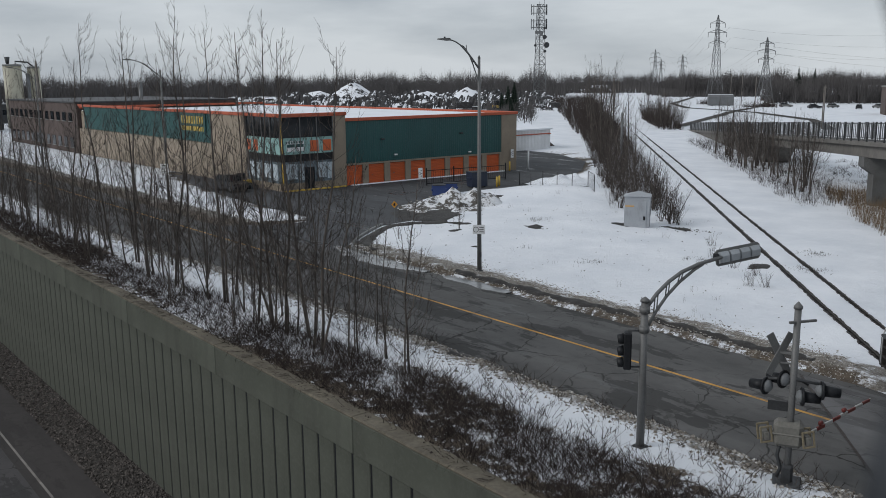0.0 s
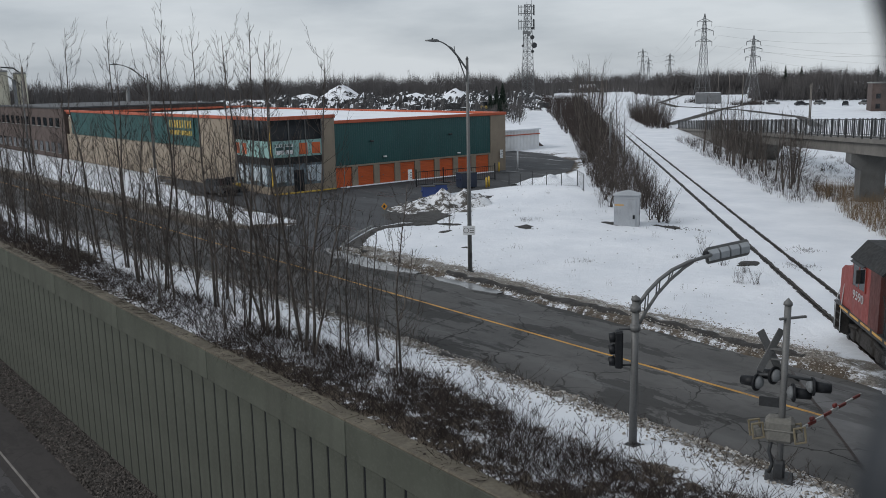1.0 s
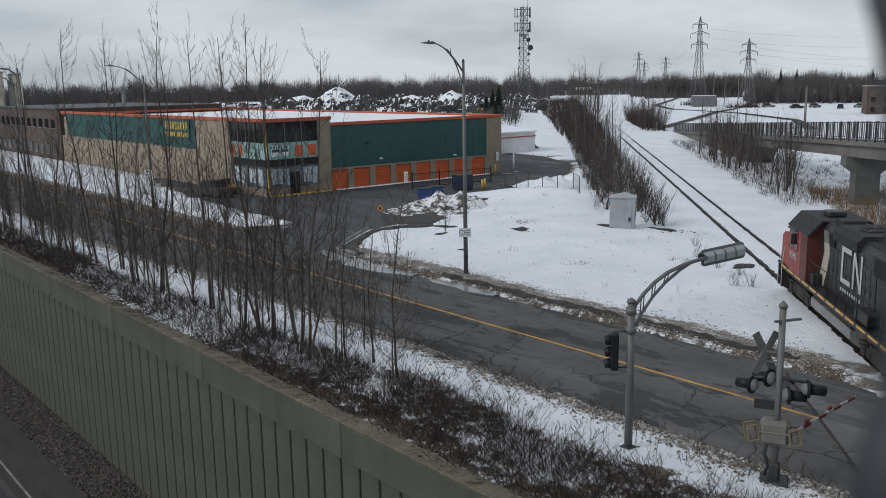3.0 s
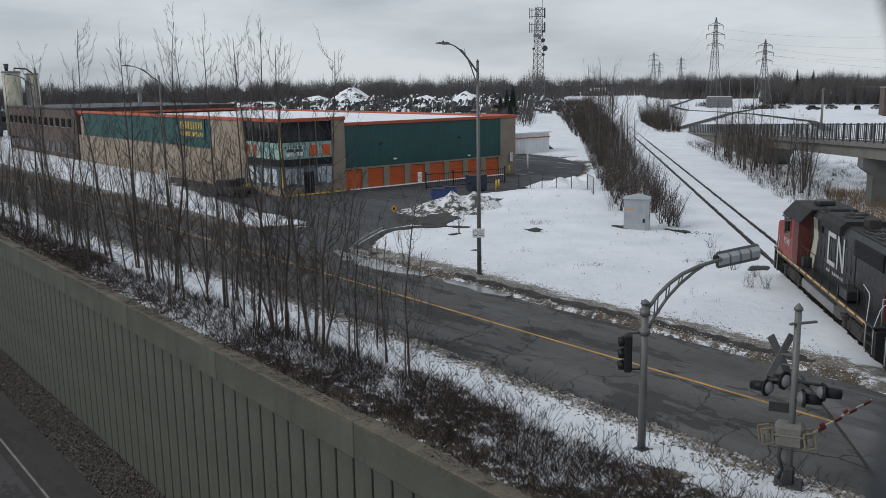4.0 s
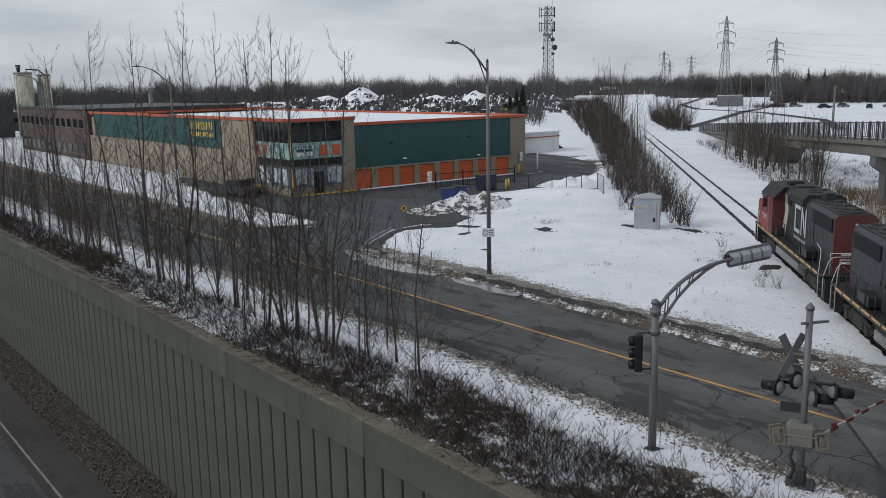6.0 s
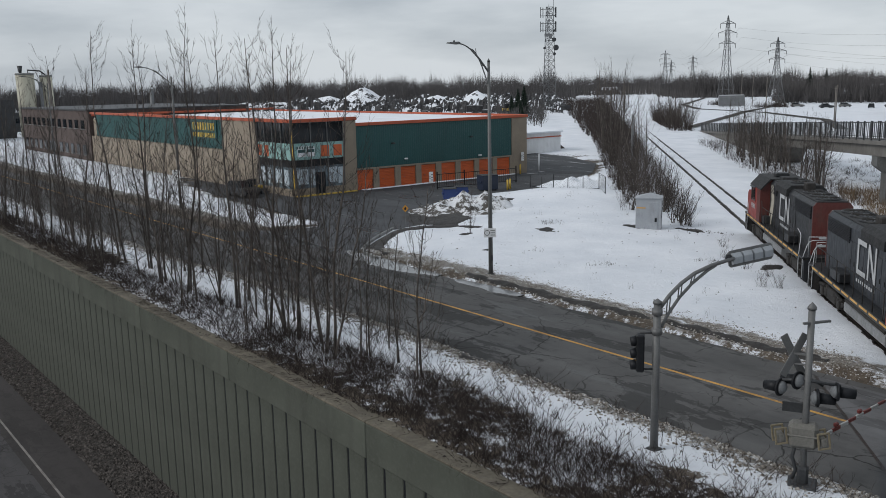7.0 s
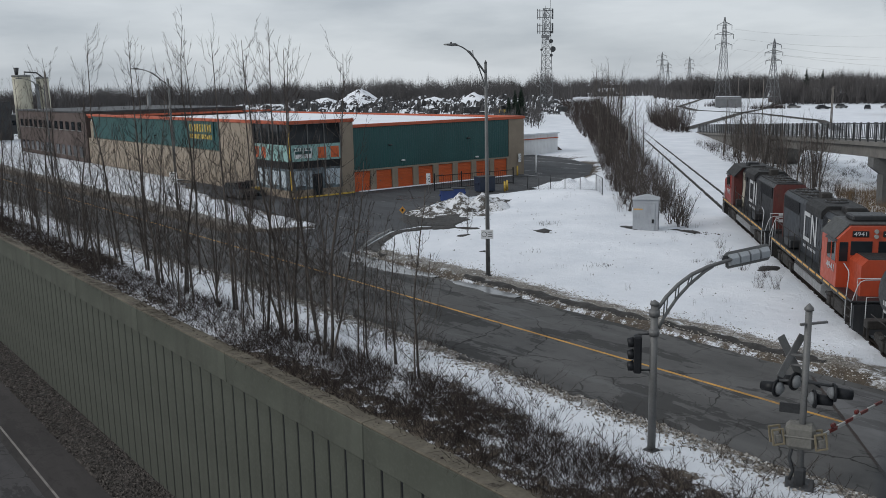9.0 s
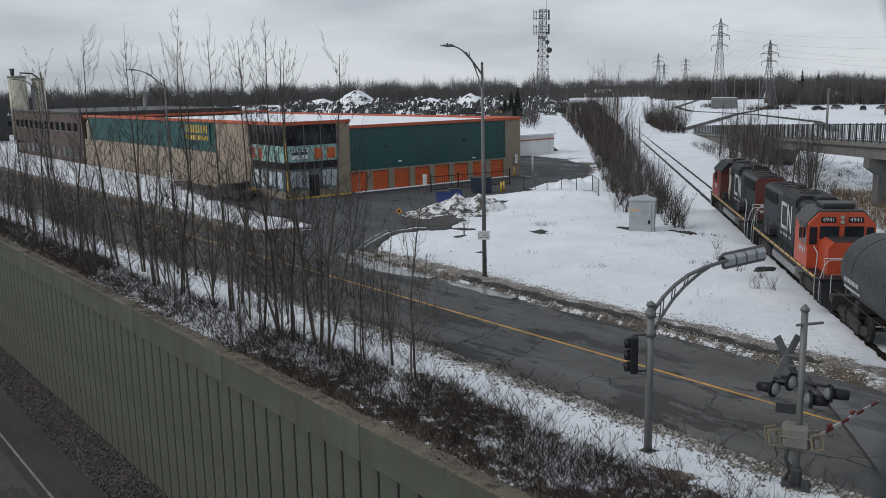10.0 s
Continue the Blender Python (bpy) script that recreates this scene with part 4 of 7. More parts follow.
    part("air_conditioner", Shape().box((cx0 + cx1) / 2 - 0.2, 0.05, 4.33, 0.8 if wide_nose else 1.2, 0.8 if wide_nose else 1.5, 0.26, bev=0.06), M_LOCO_BLACK, e)
    if wide_nose:
        nose = [(cx0 + 0.02, 1.5), (-0.75, 1.5), (-0.55, 1.75), (-0.6, 2.85), (-0.95, 3.06), (cx0 + 0.02, 3.2)]
        part("nose", Shape().prism(nose, -1.44, 1.44, axis="y"), cab_paint, e, "wide red nose")
        part("nose_top", Shape().box(-1.5, 0, 3.14, 1.1, 2.3, 0.05, bev=0.02), M_LOCO_ROOF, e)
        door_x = cx1 - 0.02
    else:
        nose = [(-0.98, 1.5), (0.98, 1.5), (0.98, 2.75), (0.75, 3.0), (-0.75, 3.0), (-0.98, 2.75)]
        part("nose", Shape().prism(nose, cx0 - 0.02, -0.95, axis="x"), cab_paint, e, "low orange nose")
        part("nose_top", Shape().box((cx0 - 0.95) / 2, 0, 3.01, 1.5, 1.4, 0.04, bev=0.01), M_LOCO_ROOF, e)
        door_x = cx0 + 0.03
    if wide_nose:
        # The cab side is one red; the door recess's shade is coloured in here.
        part("cab_rear_panel", Shape().prism([(a * 1.008, b * 1.002) for a, b in cab], -5.0, -4.0, axis="x"), M_LOCO_END, e, "rear part of the cab, its red darkened for door shade")
    for y in (-1.51, 1.51):
        for x, w in (((cx0 - 0.42), 0.6), ((cx0 - 1.12), 0.6)):
            win = part("side_window", Shape().box(x, y, 3.0, w, 0.04, 0.82, bev=0.015), M_DARK_GLASS, c)
            part("window_frame", Shape().box(x, y * 0.998, 3.43, w + 0.08, 0.06, 0.05).box(x, y * 0.998, 2.57, w + 0.08, 0.06, 0.05)
                 .box(x - w / 2 - 0.02, y * 0.998, 3.0, 0.05, 0.06, 0.9).box(x + w / 2 + 0.02, y * 0.998, 3.0, 0.05, 0.06, 0.9), cab_paint, win)
        part("sunshade", Shape().prism([(y, 3.54), (y * 1.09, 3.46), (y * 1.09, 3.48), (y, 3.57)], cx0 - 1.4, cx0 - 0.05, axis="x"), M_LOCO_BLACK, c)
        part("mirror", Shape().box(cx0 - 0.9, y * 1.06, 3.05, 0.05, 0.16, 0.5, bev=0.01), M_UNDER, c)
        letters("road_number", number, 0.46, M_MARK, c, pose(cx0 - (0.75 if wide_nose else 0.85), y * 1.006, 2.25, *(ON_LEFT if y > 0 else ON_RIGHT)), 1.15)
        # cream bands that sweep up behind the cab
        band = [(-5.02, 1.5), (-5.75, 1.5), (-6.15, 2.2), (-6.4, 3.0), (-6.1, 3.88), (-5.45, 3.88), (-5.7, 3.0), (-5.35, 2.2)]
        part("cream_band", Shape().prism(band, y * 0.652, y * 0.615, axis="y"), M_CREAM, e, "cream band sweeping up the hood side")
        part("cab_step_box", Shape().box(-5.5, y * 0.80, 1.75, 0.4, 0.4, 0.5, bev=0.04), M_LOCO_BLACK, e)
    fx = cx0 + 0.012
    if not wide_nose:
        for y in (-0.55, 0.55):
            part("windshield", Shape().box(fx, y, 3.2, 0.03, 0.86, 0.6, bev=0.012), M_DARK_GLASS, c)
            nb = part("number_board", Shape().box(fx, y * 1.1, 3.80, 0.06, 0.66, 0.26, bev=0.025), M_BLACK, c)
            letters("road_number", number, 0.26, M_MARK, nb, pose(fx + 0.035, y * 1.1, 3.80, 90, 0, 90), 0.5)
            part("corner_window", Shape().box(fx, y * 2.28, 3.05, 0.03, 0.34, 0.82, bev=0.012), M_DARK_GLASS, c)
        for z in (3.70, 3.92):
            part("headlight", tube([(fx - 0.02, 0, z), (fx + 0.07, 0, z)], 0.09, 14), M_LENS, c)
        for z in (2.2, 2.5):
            part("nose_vent", Shape().box(-0.94, 0.3, z, 0.03, 0.3, 0.08), M_UNDER, e)
    else:
        for y in (-0.7, 0.7):
            part("windshield", Shape().box(fx, y, 3.42, 0.03, 1.1, 0.34, bev=0.012), M_DARK_GLASS, c)
        for y in (-0.12, 0.12):
            part("headlight", tube([(-0.62, y, 2.75), (-0.52, y, 2.75)], 0.1, 14), M_MARK, e)
    # walkway rails
    for y in (-1.45, 1.45):
        xs = [-5.4 - 1.22 * k for k in range(8)]
        for x in xs:
            part("stanchion", tube([(x, y, 1.5), (x, y, 2.5)], 0.022, 6), M_UNDER, e)
        part("handrail", tube([(-5.05, y * 0.98, 2.85), (-5.4, y, 2.52), (xs[-1], y, 2.5), (-14.6, y, 2.5), (-15.0, y, 2.35), (-15.1, y, 1.5)], 0.02, 6), M_UNDER, e)
    part("end_rail", tube([(-15.9, -1.2, 1.5), (-15.9, -1.2, 2.5), (-15.9, 1.2, 2.5), (-15.9, 1.2, 1.5)], 0.024, 6), M_MARK, e)
    part("end_rail", tube([(-0.25, -1.3, 1.5), (-0.25, -1.3, 2.4), (-0.25, 1.3, 2.4), (-0.25, 1.3, 1.5)], 0.022, 6), M_MARK, e)
    # the hood end: its marks and lamp
    part("end_mark", Shape().box(-15.34, 0.25, 2.35, 0.02, 0.7, 0.12).box(-15.34, 0.25, 1.95, 0.02, 0.7, 0.12).box(-15.34, -0.05, 2.15, 0.02, 0.12, 0.5), M_MARK, e)
    part("end_light", tube([(-15.3, 0, 3.7), (-15.4, 0, 3.7)], 0.07, 12), M_LENS, e)
    return e


def tank_car():
    e = thing("tank_car", pose(0, 0, 0), "black railway tank car with small white markings", "tank car")
    sh = Shape()
    prof = [(-0.55, 0.02), (-0.6, 0.55), (-0.8, 1.0), (-1.1, 1.3), (-1.5, 1.46), (-2.0, 1.5)]
    prof += [(-17 - x, r) for x, r in prof[::-1]]
    sh.tube([(x, 0, 2.62) for x, r in prof], [r for x, r in prof], 40, caps=False)
    part("tank", sh, M_TANK_BLACK, e)
    for x in (-3.0, -7.0, -10.0, -14.0):
        part("tank_seam", Shape().tube([(x, 0, 2.62), (x - 0.06, 0, 2.62)], 1.51, 40), M_TANK_BLACK, e)
    for s, x in ((1, 0), (-1, -17)):
        part("end_sill", Shape().box(x - s * 0.3, 0, 1.02, 0.5, 2.9, 0.34, bev=0.03).box(x - s * 1.2, 0, 0.95, 2.0, 0.6, 0.4), M_UNDER, e)
        part("coupler", Shape().box(x + s * 0.2, 0, 0.86, 0.7, 0.3, 0.34, bev=0.06).box(x + s * 0.48, 0, 0.86, 0.26, 0.46, 0.42, bev=0.08), M_UNDER, e)
        part("saddle", Shape().box(x - s * 2.6, 0, 1.2, 0.5, 2.2, 0.5, bev=0.05), M_UNDER, e)
        for y in (-1.42, 1.42):
            part("corner_rail", tube([(x - s * 0.12, y, 0.5), (x - s * 0.12, y, 2.0), (x - s * 0.12, y * 0.55, 2.0), (x - s * 0.12, y * 0.55, 1.1)], 0.02, 6), M_MARK, e)
            part("corner_step", Shape().box(x - s * 0.35, y, 0.45, 0.45, 0.1, 0.04).box(x - s * 0.15, y, 0.7, 0.03, 0.08, 0.5).box(x - s * 0.55, y, 0.7, 0.03, 0.08, 0.5), M_UNDER, e)
        truck(e, x - s * 2.4, 1.78)
    for y in (-1.46, 1.46):
        part("running_rail", tube([(-0.9, y, 1.55), (-16.1, y, 1.55)], 0.022, 6), M_UNDER, e)
        bars = Shape()
        for k in range(11):
            bars.box(-2.3 - k * 0.17, y * 1.034, 2.35, 0.09, 0.014, 0.17)
        for k in range(14):
            bars.box(-2.3 - k * 0.14, y * 1.02, 2.05, 0.08, 0.03, 0.08)
        tagged(part("white_marks", bars, M_MARK, e, "rows of small unreadable white marks"), kind="stuff")
    part("top_hatch", tube([(-8.5, 0, 4.05), (-8.5, 0, 4.45)], 0.42, 18), M_TANK_BLACK, e)
    part("top_walk", Shape().box(-8.5, 0, 4.14, 2.6, 1.6, 0.05), M_UNDER, e)
    return e


lead = locomotive("9590", True, M_LOCO_RED, M_LOCO_BLACK, M_LOCO_END)
rear = locomotive("4941", False, M_LOCO_ORANGE, M_LOCO_GREY, M_LOCO_END)
TRAIN += [(lead, 0.0, 0), (rear, 17.1 + 16.2, 180), (tank_car(), 34.5, 0)]


def sport_utility():
    """Facing +X, its base at z = 0."""
    e = thing("car", pose(0, 0, 0), "white sport utility vehicle with dark glass and black roof", "car")
    M_CAR = plain("white_car_paint", (0.55, 0.57, 0.6), 0.25, 0.0, 0.05)
    body = [(-2.3, 0.42), (-2.36, 0.75), (-2.3, 1.06), (-2.2, 1.12), (1.0, 1.1), (1.9, 1.0), (2.3, 0.78), (2.36, 0.5), (2.2, 0.36), (-2.1, 0.36)]
    part("body", Shape().prism(body, -0.94, 0.94, axis="y"), M_CAR, e)
    glass = [(-2.18, 1.12), (-1.85, 1.56), (-1.6, 1.62), (0.1, 1.63), (1.0, 1.1)]
    sh = Shape()
    n = len(glass)
    vs = [(x, -0.9 + 0.16 * (z > 1.2), z) for x, z in glass] + [(x, 0.9 - 0.16 * (z > 1.2), z) for x, z in glass]
    sh.add(vs, [tuple(range(n)), tuple(range(2 * n - 1, n - 1, -1))] + [(i, i + n, (i + 1) % n + n, (i + 1) % n) for i in range(n)])
    part("cabin_glass", sh, M_DARK_GLASS, e, "dark tinted cabin glass")
    part("roof", Shape().box(-0.85, 0, 1.645, 1.95, 1.42, 0.06, bev=0.025), M_BLACK, e, "black roof panel")
    for y in (-0.72, 0.72):
        part("roof_rail", Shape().box(-0.85, y, 1.65, 2.1, 0.07, 0.08, bev=0.02), M_CAR, e)
    part("spoiler", Shape().box(-1.95, 0, 1.60, 0.36, 1.4, 0.05, bev=0.02), M_BLACK, e)
    part("bumper", Shape().box(-2.3, 0, 0.5, 0.2, 1.86, 0.3, bev=0.06), M_BLACK, e)
    part("trim_strip", Shape().box(-2.345, 0, 0.98, 0.03, 1.5, 0.07), M_BLACK, e)
    part("number_plate", Shape().box(-2.385, 0, 0.76, 0.02, 0.5, 0.14), M_WHITE, e)
    m_tail = plain("red_tail_lens", (0.09, 0.008, 0.008), 0.2, var=0.1)
    for y in (-1, 1):
        part("tail_light", Shape().box(-2.3, y * 0.78, 0.99, 0.14, 0.34, 0.12, bev=0.03), m_tail, e)
        part("door_mirror", Shape().box(0.62, y * 1.03, 1.16, 0.16, 0.24, 0.17, bev=0.05), M_BLACK, e)
        for x in (-1.42, 1.42):
            w = part("wheel", tube([(x, y * 0.72, 0.36), (x, y * 0.96, 0.36)], 0.36, 22), M_BLACK, e)
            part("rim", tube([(x, y * 0.95, 0.36), (x, y * 0.975, 0.36)], 0.24, 14), M_STEEL, w)
    return e


SUV = sport_utility()

# ---- trees and brush ----
def slivers(name, base, tip, width, mat, label, category, parent=None):
    """Many thin three-sided spikes in one mesh, from arrays of bases and tips."""
    base, tip, width = np.asarray(base, float), np.asarray(tip, float), np.asarray(width, float)
    n = len(base)
    d = tip - base
    d /= np.linalg.norm(d, axis=1)[:, None] + 1e-9
    ref = np.where(np.abs(d[:, 2:3]) > 0.9, [[1.0, 0, 0]], [[0, 0, 1.0]])
    a = np.cross(d, ref)
    a /= np.linalg.norm(a, axis=1)[:, None] + 1e-9
    b = np.cross(d, a)
    vs = np.empty((n, 4, 3))
    for k in range(3):
        w = 2 * math.pi * k / 3
        vs[:, k] = base + (a * math.cos(w) + b * math.sin(w)) * width[:, None]
    vs[:, 3] = tip
    o = np.arange(n)[:, None] * 4
    fs = np.concatenate([o + [0, 1, 3], o + [1, 2, 3], o + [2, 0, 3]]).tolist()
    me = bpy.data.meshes.new(name)
    me.from_pydata(vs.reshape(-1, 3).tolist(), [], fs)
    me.materials.append(mat)
    ob = new(name, me)
    if parent is not None:
        ob.parent = parent
        return tagged(ob, label)
    return tagged(ob, label, category, kind="stuff")


class Bush:
    """Collects spikes."""

    def __init__(self):
        self.b, self.t, self.w = [], [], []

    def add(self, p, q, w):
        self.b.append(p)
        self.t.append(q)
        self.w.append(w)

    def clump(self, rng, x, y, z, n, h, spread, w, forks=2):
        for _ in range(n):
            a, lean = rng.random() * 6.283, rng.random() * spread
            l = h * rng.uniform(0.5, 1.0)
            p = (x + rng.gauss(0, 0.12), y + rng.gauss(0, 0.12), z - 0.05)
            d = (math.cos(a) * lean, math.sin(a) * lean, 1.0)
            q = (p[0] + d[0] * l, p[1] + d[1] * l, p[2] + d[2] * l)
            self.add(p, q, w)
            for _ in range(forks):
                k = rng.uniform(0.25, 0.8)
                r = tuple(p[i] + (q[i] - p[i]) * k for i in range(3))
                a2 = a + rng.uniform(-1.4, 1.4)
                l2 = l * rng.uniform(0.2, 0.5)
                self.add(r, (r[0] + math.cos(a2) * l2 * 0.6, r[1] + math.sin(a2) * l2 * 0.6, r[2] + l2 * 0.8), w * 0.6)

    def mesh(self, name, mat, label, category):
        return slivers(name, self.b, self.t, self.w, mat, label, category)


def grow(seed, height, stems=1, r0=0.07, low=0.12, reach=0.26, rise=1.5, density=7.0, fork=5, splay=1.0, crook=0.0):
    """A bare tree with upswept limbs: its trunk and the many limbs and twigs of its crown."""
    rng = random.Random(seed)
    trunk, limbs, twigs = Shape(), Shape(), Bush()
    for s in range(stems):
        a0, lean = rng.random() * 6.283, (rng.uniform(0.01, 0.06) if s == 0 else rng.uniform(0.06, 0.17)) * splay
        hh = height * (1.0 if s == 0 else rng.uniform(0.6, 0.92))
        rr = r0 * (1.0 if s == 0 else rng.uniform(0.55, 0.85))
        pts, rad = [], []
        n = 9
        for i in range(n + 1):
            k = i / n
            sway = 0.15 * math.sin(k * 5 + seed + s) + crook * math.sin(k * 11 + 2.3 * seed + 4 * s) * min(1.0, 3 * k)
            pts.append(Vector((math.cos(a0) * (lean * hh * k + sway) + rng.gauss(0, 0.02), math.sin(a0) * (lean * hh * k - sway) + rng.gauss(0, 0.02), hh * k - 0.1 * (i == 0))))
            rad.append(rr * (1 - k) ** 0.85 + 0.008)
        trunk.tube(pts, rad, 6)
        count = int(density * hh * (1 - low))
        for j in range(count):
            k = low + (0.97 - low) * ((j + rng.random()) / count)
            f = k * n
            i = min(n - 1, int(f))
            p = pts[i].lerp(pts[i + 1], f - i)
            a = rng.random() * 6.283
            l = hh * reach * (1.0 - 0.72 * k) * rng.uniform(0.45, 1.1)
            out = Vector((math.cos(a), math.sin(a), 0))
            q1 = p + out * l * 0.5 + Vector((0, 0, l * 0.25 * rise))
            q2 = p + out * l * rng.uniform(0.6, 0.9) + Vector((0, 0, l * rise * 0.9))
            r = max(0.006, rad[i] * 0.30)
            limbs.tube([p, q1, q2], [r, r * 0.7, 0.005], 3, caps=False)
            for _ in range(fork):
                m = rng.random()
                b = p.lerp(q1, m * 2) if m < 0.5 else q1.lerp(q2, m * 2 - 1)
                a2, l2 = a + rng.uniform(-1.3, 1.3), l * rng.uniform(0.18, 0.45)
                e = b + Vector((math.cos(a2) * l2 * 0.6, math.sin(a2) * l2 * 0.6, l2 * rng.uniform(0.6, 1.1)))
                twigs.add(tuple(b), tuple(e), max(0.005, r * 0.38))
                if rng.random() < 0.5:
                    b2 = b.lerp(e, 0.5)
                    a3 = a2 + rng.uniform(-1, 1)
                    twigs.add(tuple(b2), (b2.x + math.cos(a3) * l2 * 0.3, b2.y + math.sin(a3) * l2 * 0.3, b2.z + l2 * 0.4), 0.005)
    return trunk, limbs, twigs


def tree(name, label, seed, **k):
    trunk, limbs, twigs = grow(seed, **k)
    t = thing(name, pose(0, 0, -50), label, "tree", "bare trees")
    part("trunk", trunk, M_BARK, t)
    for p, q, w in zip(twigs.b, twigs.t, twigs.w):
        limbs.tube([p, q], [w, w * 0.3], 3, 1, caps=False)
    tagged(part("crown", limbs, [M_BARK, M_TWIG], t), kind="stuff")
    return t


def plant(source, x, y, turn, size):
    z = land(x, y)[0]
    source.scale = (size,) * 3
    c = copy_thing(source, pose(x, y, z - 0.04, 0, 0, turn))
    c.scale = (size,) * 3
    return c


def drop_tree(t):
    for o in list(t.children_recursive) + [t]:
        bpy.data.objects.remove(o)


LABEL_SAPLING = "bare young poplar with upswept grey branches on the verge"
POPLARS = [tree("poplar_tree", LABEL_SAPLING, 11 + i, height=10.0, stems=(1, 2, 2, 1, 2, 3)[i], r0=0.048, low=0.09 + 0.03 * (i % 3), reach=0.25, rise=1.4, density=4.8, fork=8, splay=1.7, crook=0.07) for i in range(6)]
TALL_TREES = [(-51.9, 16.1, 13.7), (-49.3, 16.9, 13.1), (-42.1, 16.3, 13.5), (-46.9, 19.1, 12.7), (-37.4, 16.7, 12.7), (-38.8, 18.0, 12.0),
              (-33.4, 16.5, 12.6), (-31.9, 16.2, 12.2), (-30.7, 16.3, 11.3), (-29.7, 16.6, 11.8), (-27.4, 16.1, 11.5), (-60.0, 15.6, 12.6),
              (-64.6, 15.5, 12.2), (-56.1, 15.5, 11.7), (-79.0, 15.4, 11.0), (-88.0, 15.2, 11.5), (-71.0, 15.8, 11.5), (-45.0, 15.9, 12.0)]
LOW_TREES = [(-72.5, 14.9, 9.2), (-70.1, 15.0, 7.5), (-67.9, 15.5, 8.8), (-62.4, 15.6, 8.3), (-52.8, 15.2, 8.0), (-50.6, 15.2, 7.7), (-48.0, 15.7, 8.7),
             (-45.6, 16.3, 8.1), (-44.5, 16.5, 7.6), (-39.6, 15.5, 8.6), (-38.2, 16.2, 8.2), (-35.1, 16.6, 8.2), (-30.5, 16.6, 7.9), (-28.3, 16.1, 8.6), (-26.5, 16.6, 7.2), (-58.0, 16.4, 7.5), (-54.6, 16.8, 7.0), (-75.5, 15.2, 8.0), (-84.0, 15.6, 8.5),
             (-66.0, 16.6, 7.6), (-60.8, 16.9, 7.8), (-47.2, 17.2, 7.4), (-41.0, 17.4, 7.8), (-33.6, 17.6, 7.0)]
rng = random.Random(21)
for i, (x, y, h) in enumerate(TALL_TREES):
    plant(POPLARS[(i * 5) % 3], x, y, rng.uniform(0, 360), h / 10.2)
for i, (x, y, h) in enumerate(LOW_TREES):
    plant(POPLARS[3 + (i * 5) % 3], x, y, rng.uniform(0, 360), h / 10.2)
SLIM = tree("sapling", "slim bare sapling on the snowy verge", 40, height=5.6, stems=2, r0=0.03, low=0.06, reach=0.26, density=7, fork=5)
for _ in range(46):
    x = -30 - 54 * rng.random() ** 0.8
    plant(SLIM, x, 15.0 + off_axis(x) + rng.random() ** 1.4 * 4.0, rng.uniform(0, 360), rng.uniform(0.45, 1.05))
for x, y, s in ((-25.9, 17.8, 0.95), (-23.7, 17.2, 1.2), (-27.6, 18.6, 0.75), (-27.1, 17.3, 1.05), (-46.7, 33.4, 0.42), (-45.8, 37.9, 0.62), (-33.2, 19.8, 0.8)):
    plant(SLIM, x, y, rng.uniform(0, 360), s)
WIDE = [tree("tree", "bare tree with many thin dark branches beside the railway", 60 + i, height=9.0, stems=2 + i % 2, r0=0.10, low=0.22, reach=0.36, rise=0.95, density=4.2, fork=4, splay=1.6) for i in range(3)]
for i in range(34):
    s, lat = rng.uniform(80, 128), rng.uniform(7.6, 11.4)
    p = track(s, lat + (s - 75) * -0.01)
    plant(WIDE[i % 3], p.x, p.y, rng.uniform(0, 360), rng.uniform(0.5, 0.92))
for s, lat, k in ((92, -7.0, 0.85), (99, -5.6, 0.8), (104, -8.0, 1.2), (108, -6.0, 1.0), (112, -8.8, 1.3), (120, -7.5, 1.42), (130, -9.5, 1.45), (142, -8.0, 1.5), (156, -9.0, 1.4), (168, -6.5, 1.2), (182, -9.5, 1.3), (200, -8.0, 1.2)):
    p = track(s, lat)
    plant(WIDE[int(s) % 3], p.x, p.y, rng.uniform(0, 360), k)
for x, y, k in ((-30.5, 73.0, 0.8), (-27.0, 71.0, 0.75), (-34.5, 77.5, 0.8)):
    plant(WIDE[1], x, y, rng.uniform(0, 360), k)
SHRUB = [tree("shrub", "bare many-stemmed shrub growing out of the snow", 80 + i, height=3.6, stems=5, r0=0.035, low=0.08, reach=0.42, rise=0.9, density=6, fork=4, splay=3.2) for i in range(3)]
for i in range(64):
    s = 70 + 95 * rng.random() ** 1.6
    lat = -rng.uniform(4.6, 9.2 + max(0, s - 80) * 0.016)
    p = track(s, lat)
    if -41 < p.x < -36 and 46 < p.y < 50.5:
        continue
    plant(SHRUB[i % 3], p.x, p.y, rng.uniform(0, 360), rng.uniform(0.7, 1.25))
for x, y, k in ((-38.2, 51.6, 0.85), (-38.0, 50.9, 0.7), (-38.9, 52.0, 0.9), (-39.6, 52.6, 1.0), (-37.6, 51.2, 0.55), (-39.2, 51.4, 0.8), (-37.3, 51.0, 0.4), (-40.6, 51.2, 0.9), (-42.5, 52.5, 1.0), (-74, 91, 0.7), *[(*track(186 + 2.0 * k, 7.6 + 2.2 * math.sin(k * 2.4))[:2], 1.65 + 0.4 * math.sin(k * 1.7)) for k in range(26)]):
    plant(SHRUB[int(abs(x)) % 3], x, y, rng.uniform(0, 360), k)
for t in POPLARS + [SLIM] + WIDE + SHRUB:
    drop_tree(t)

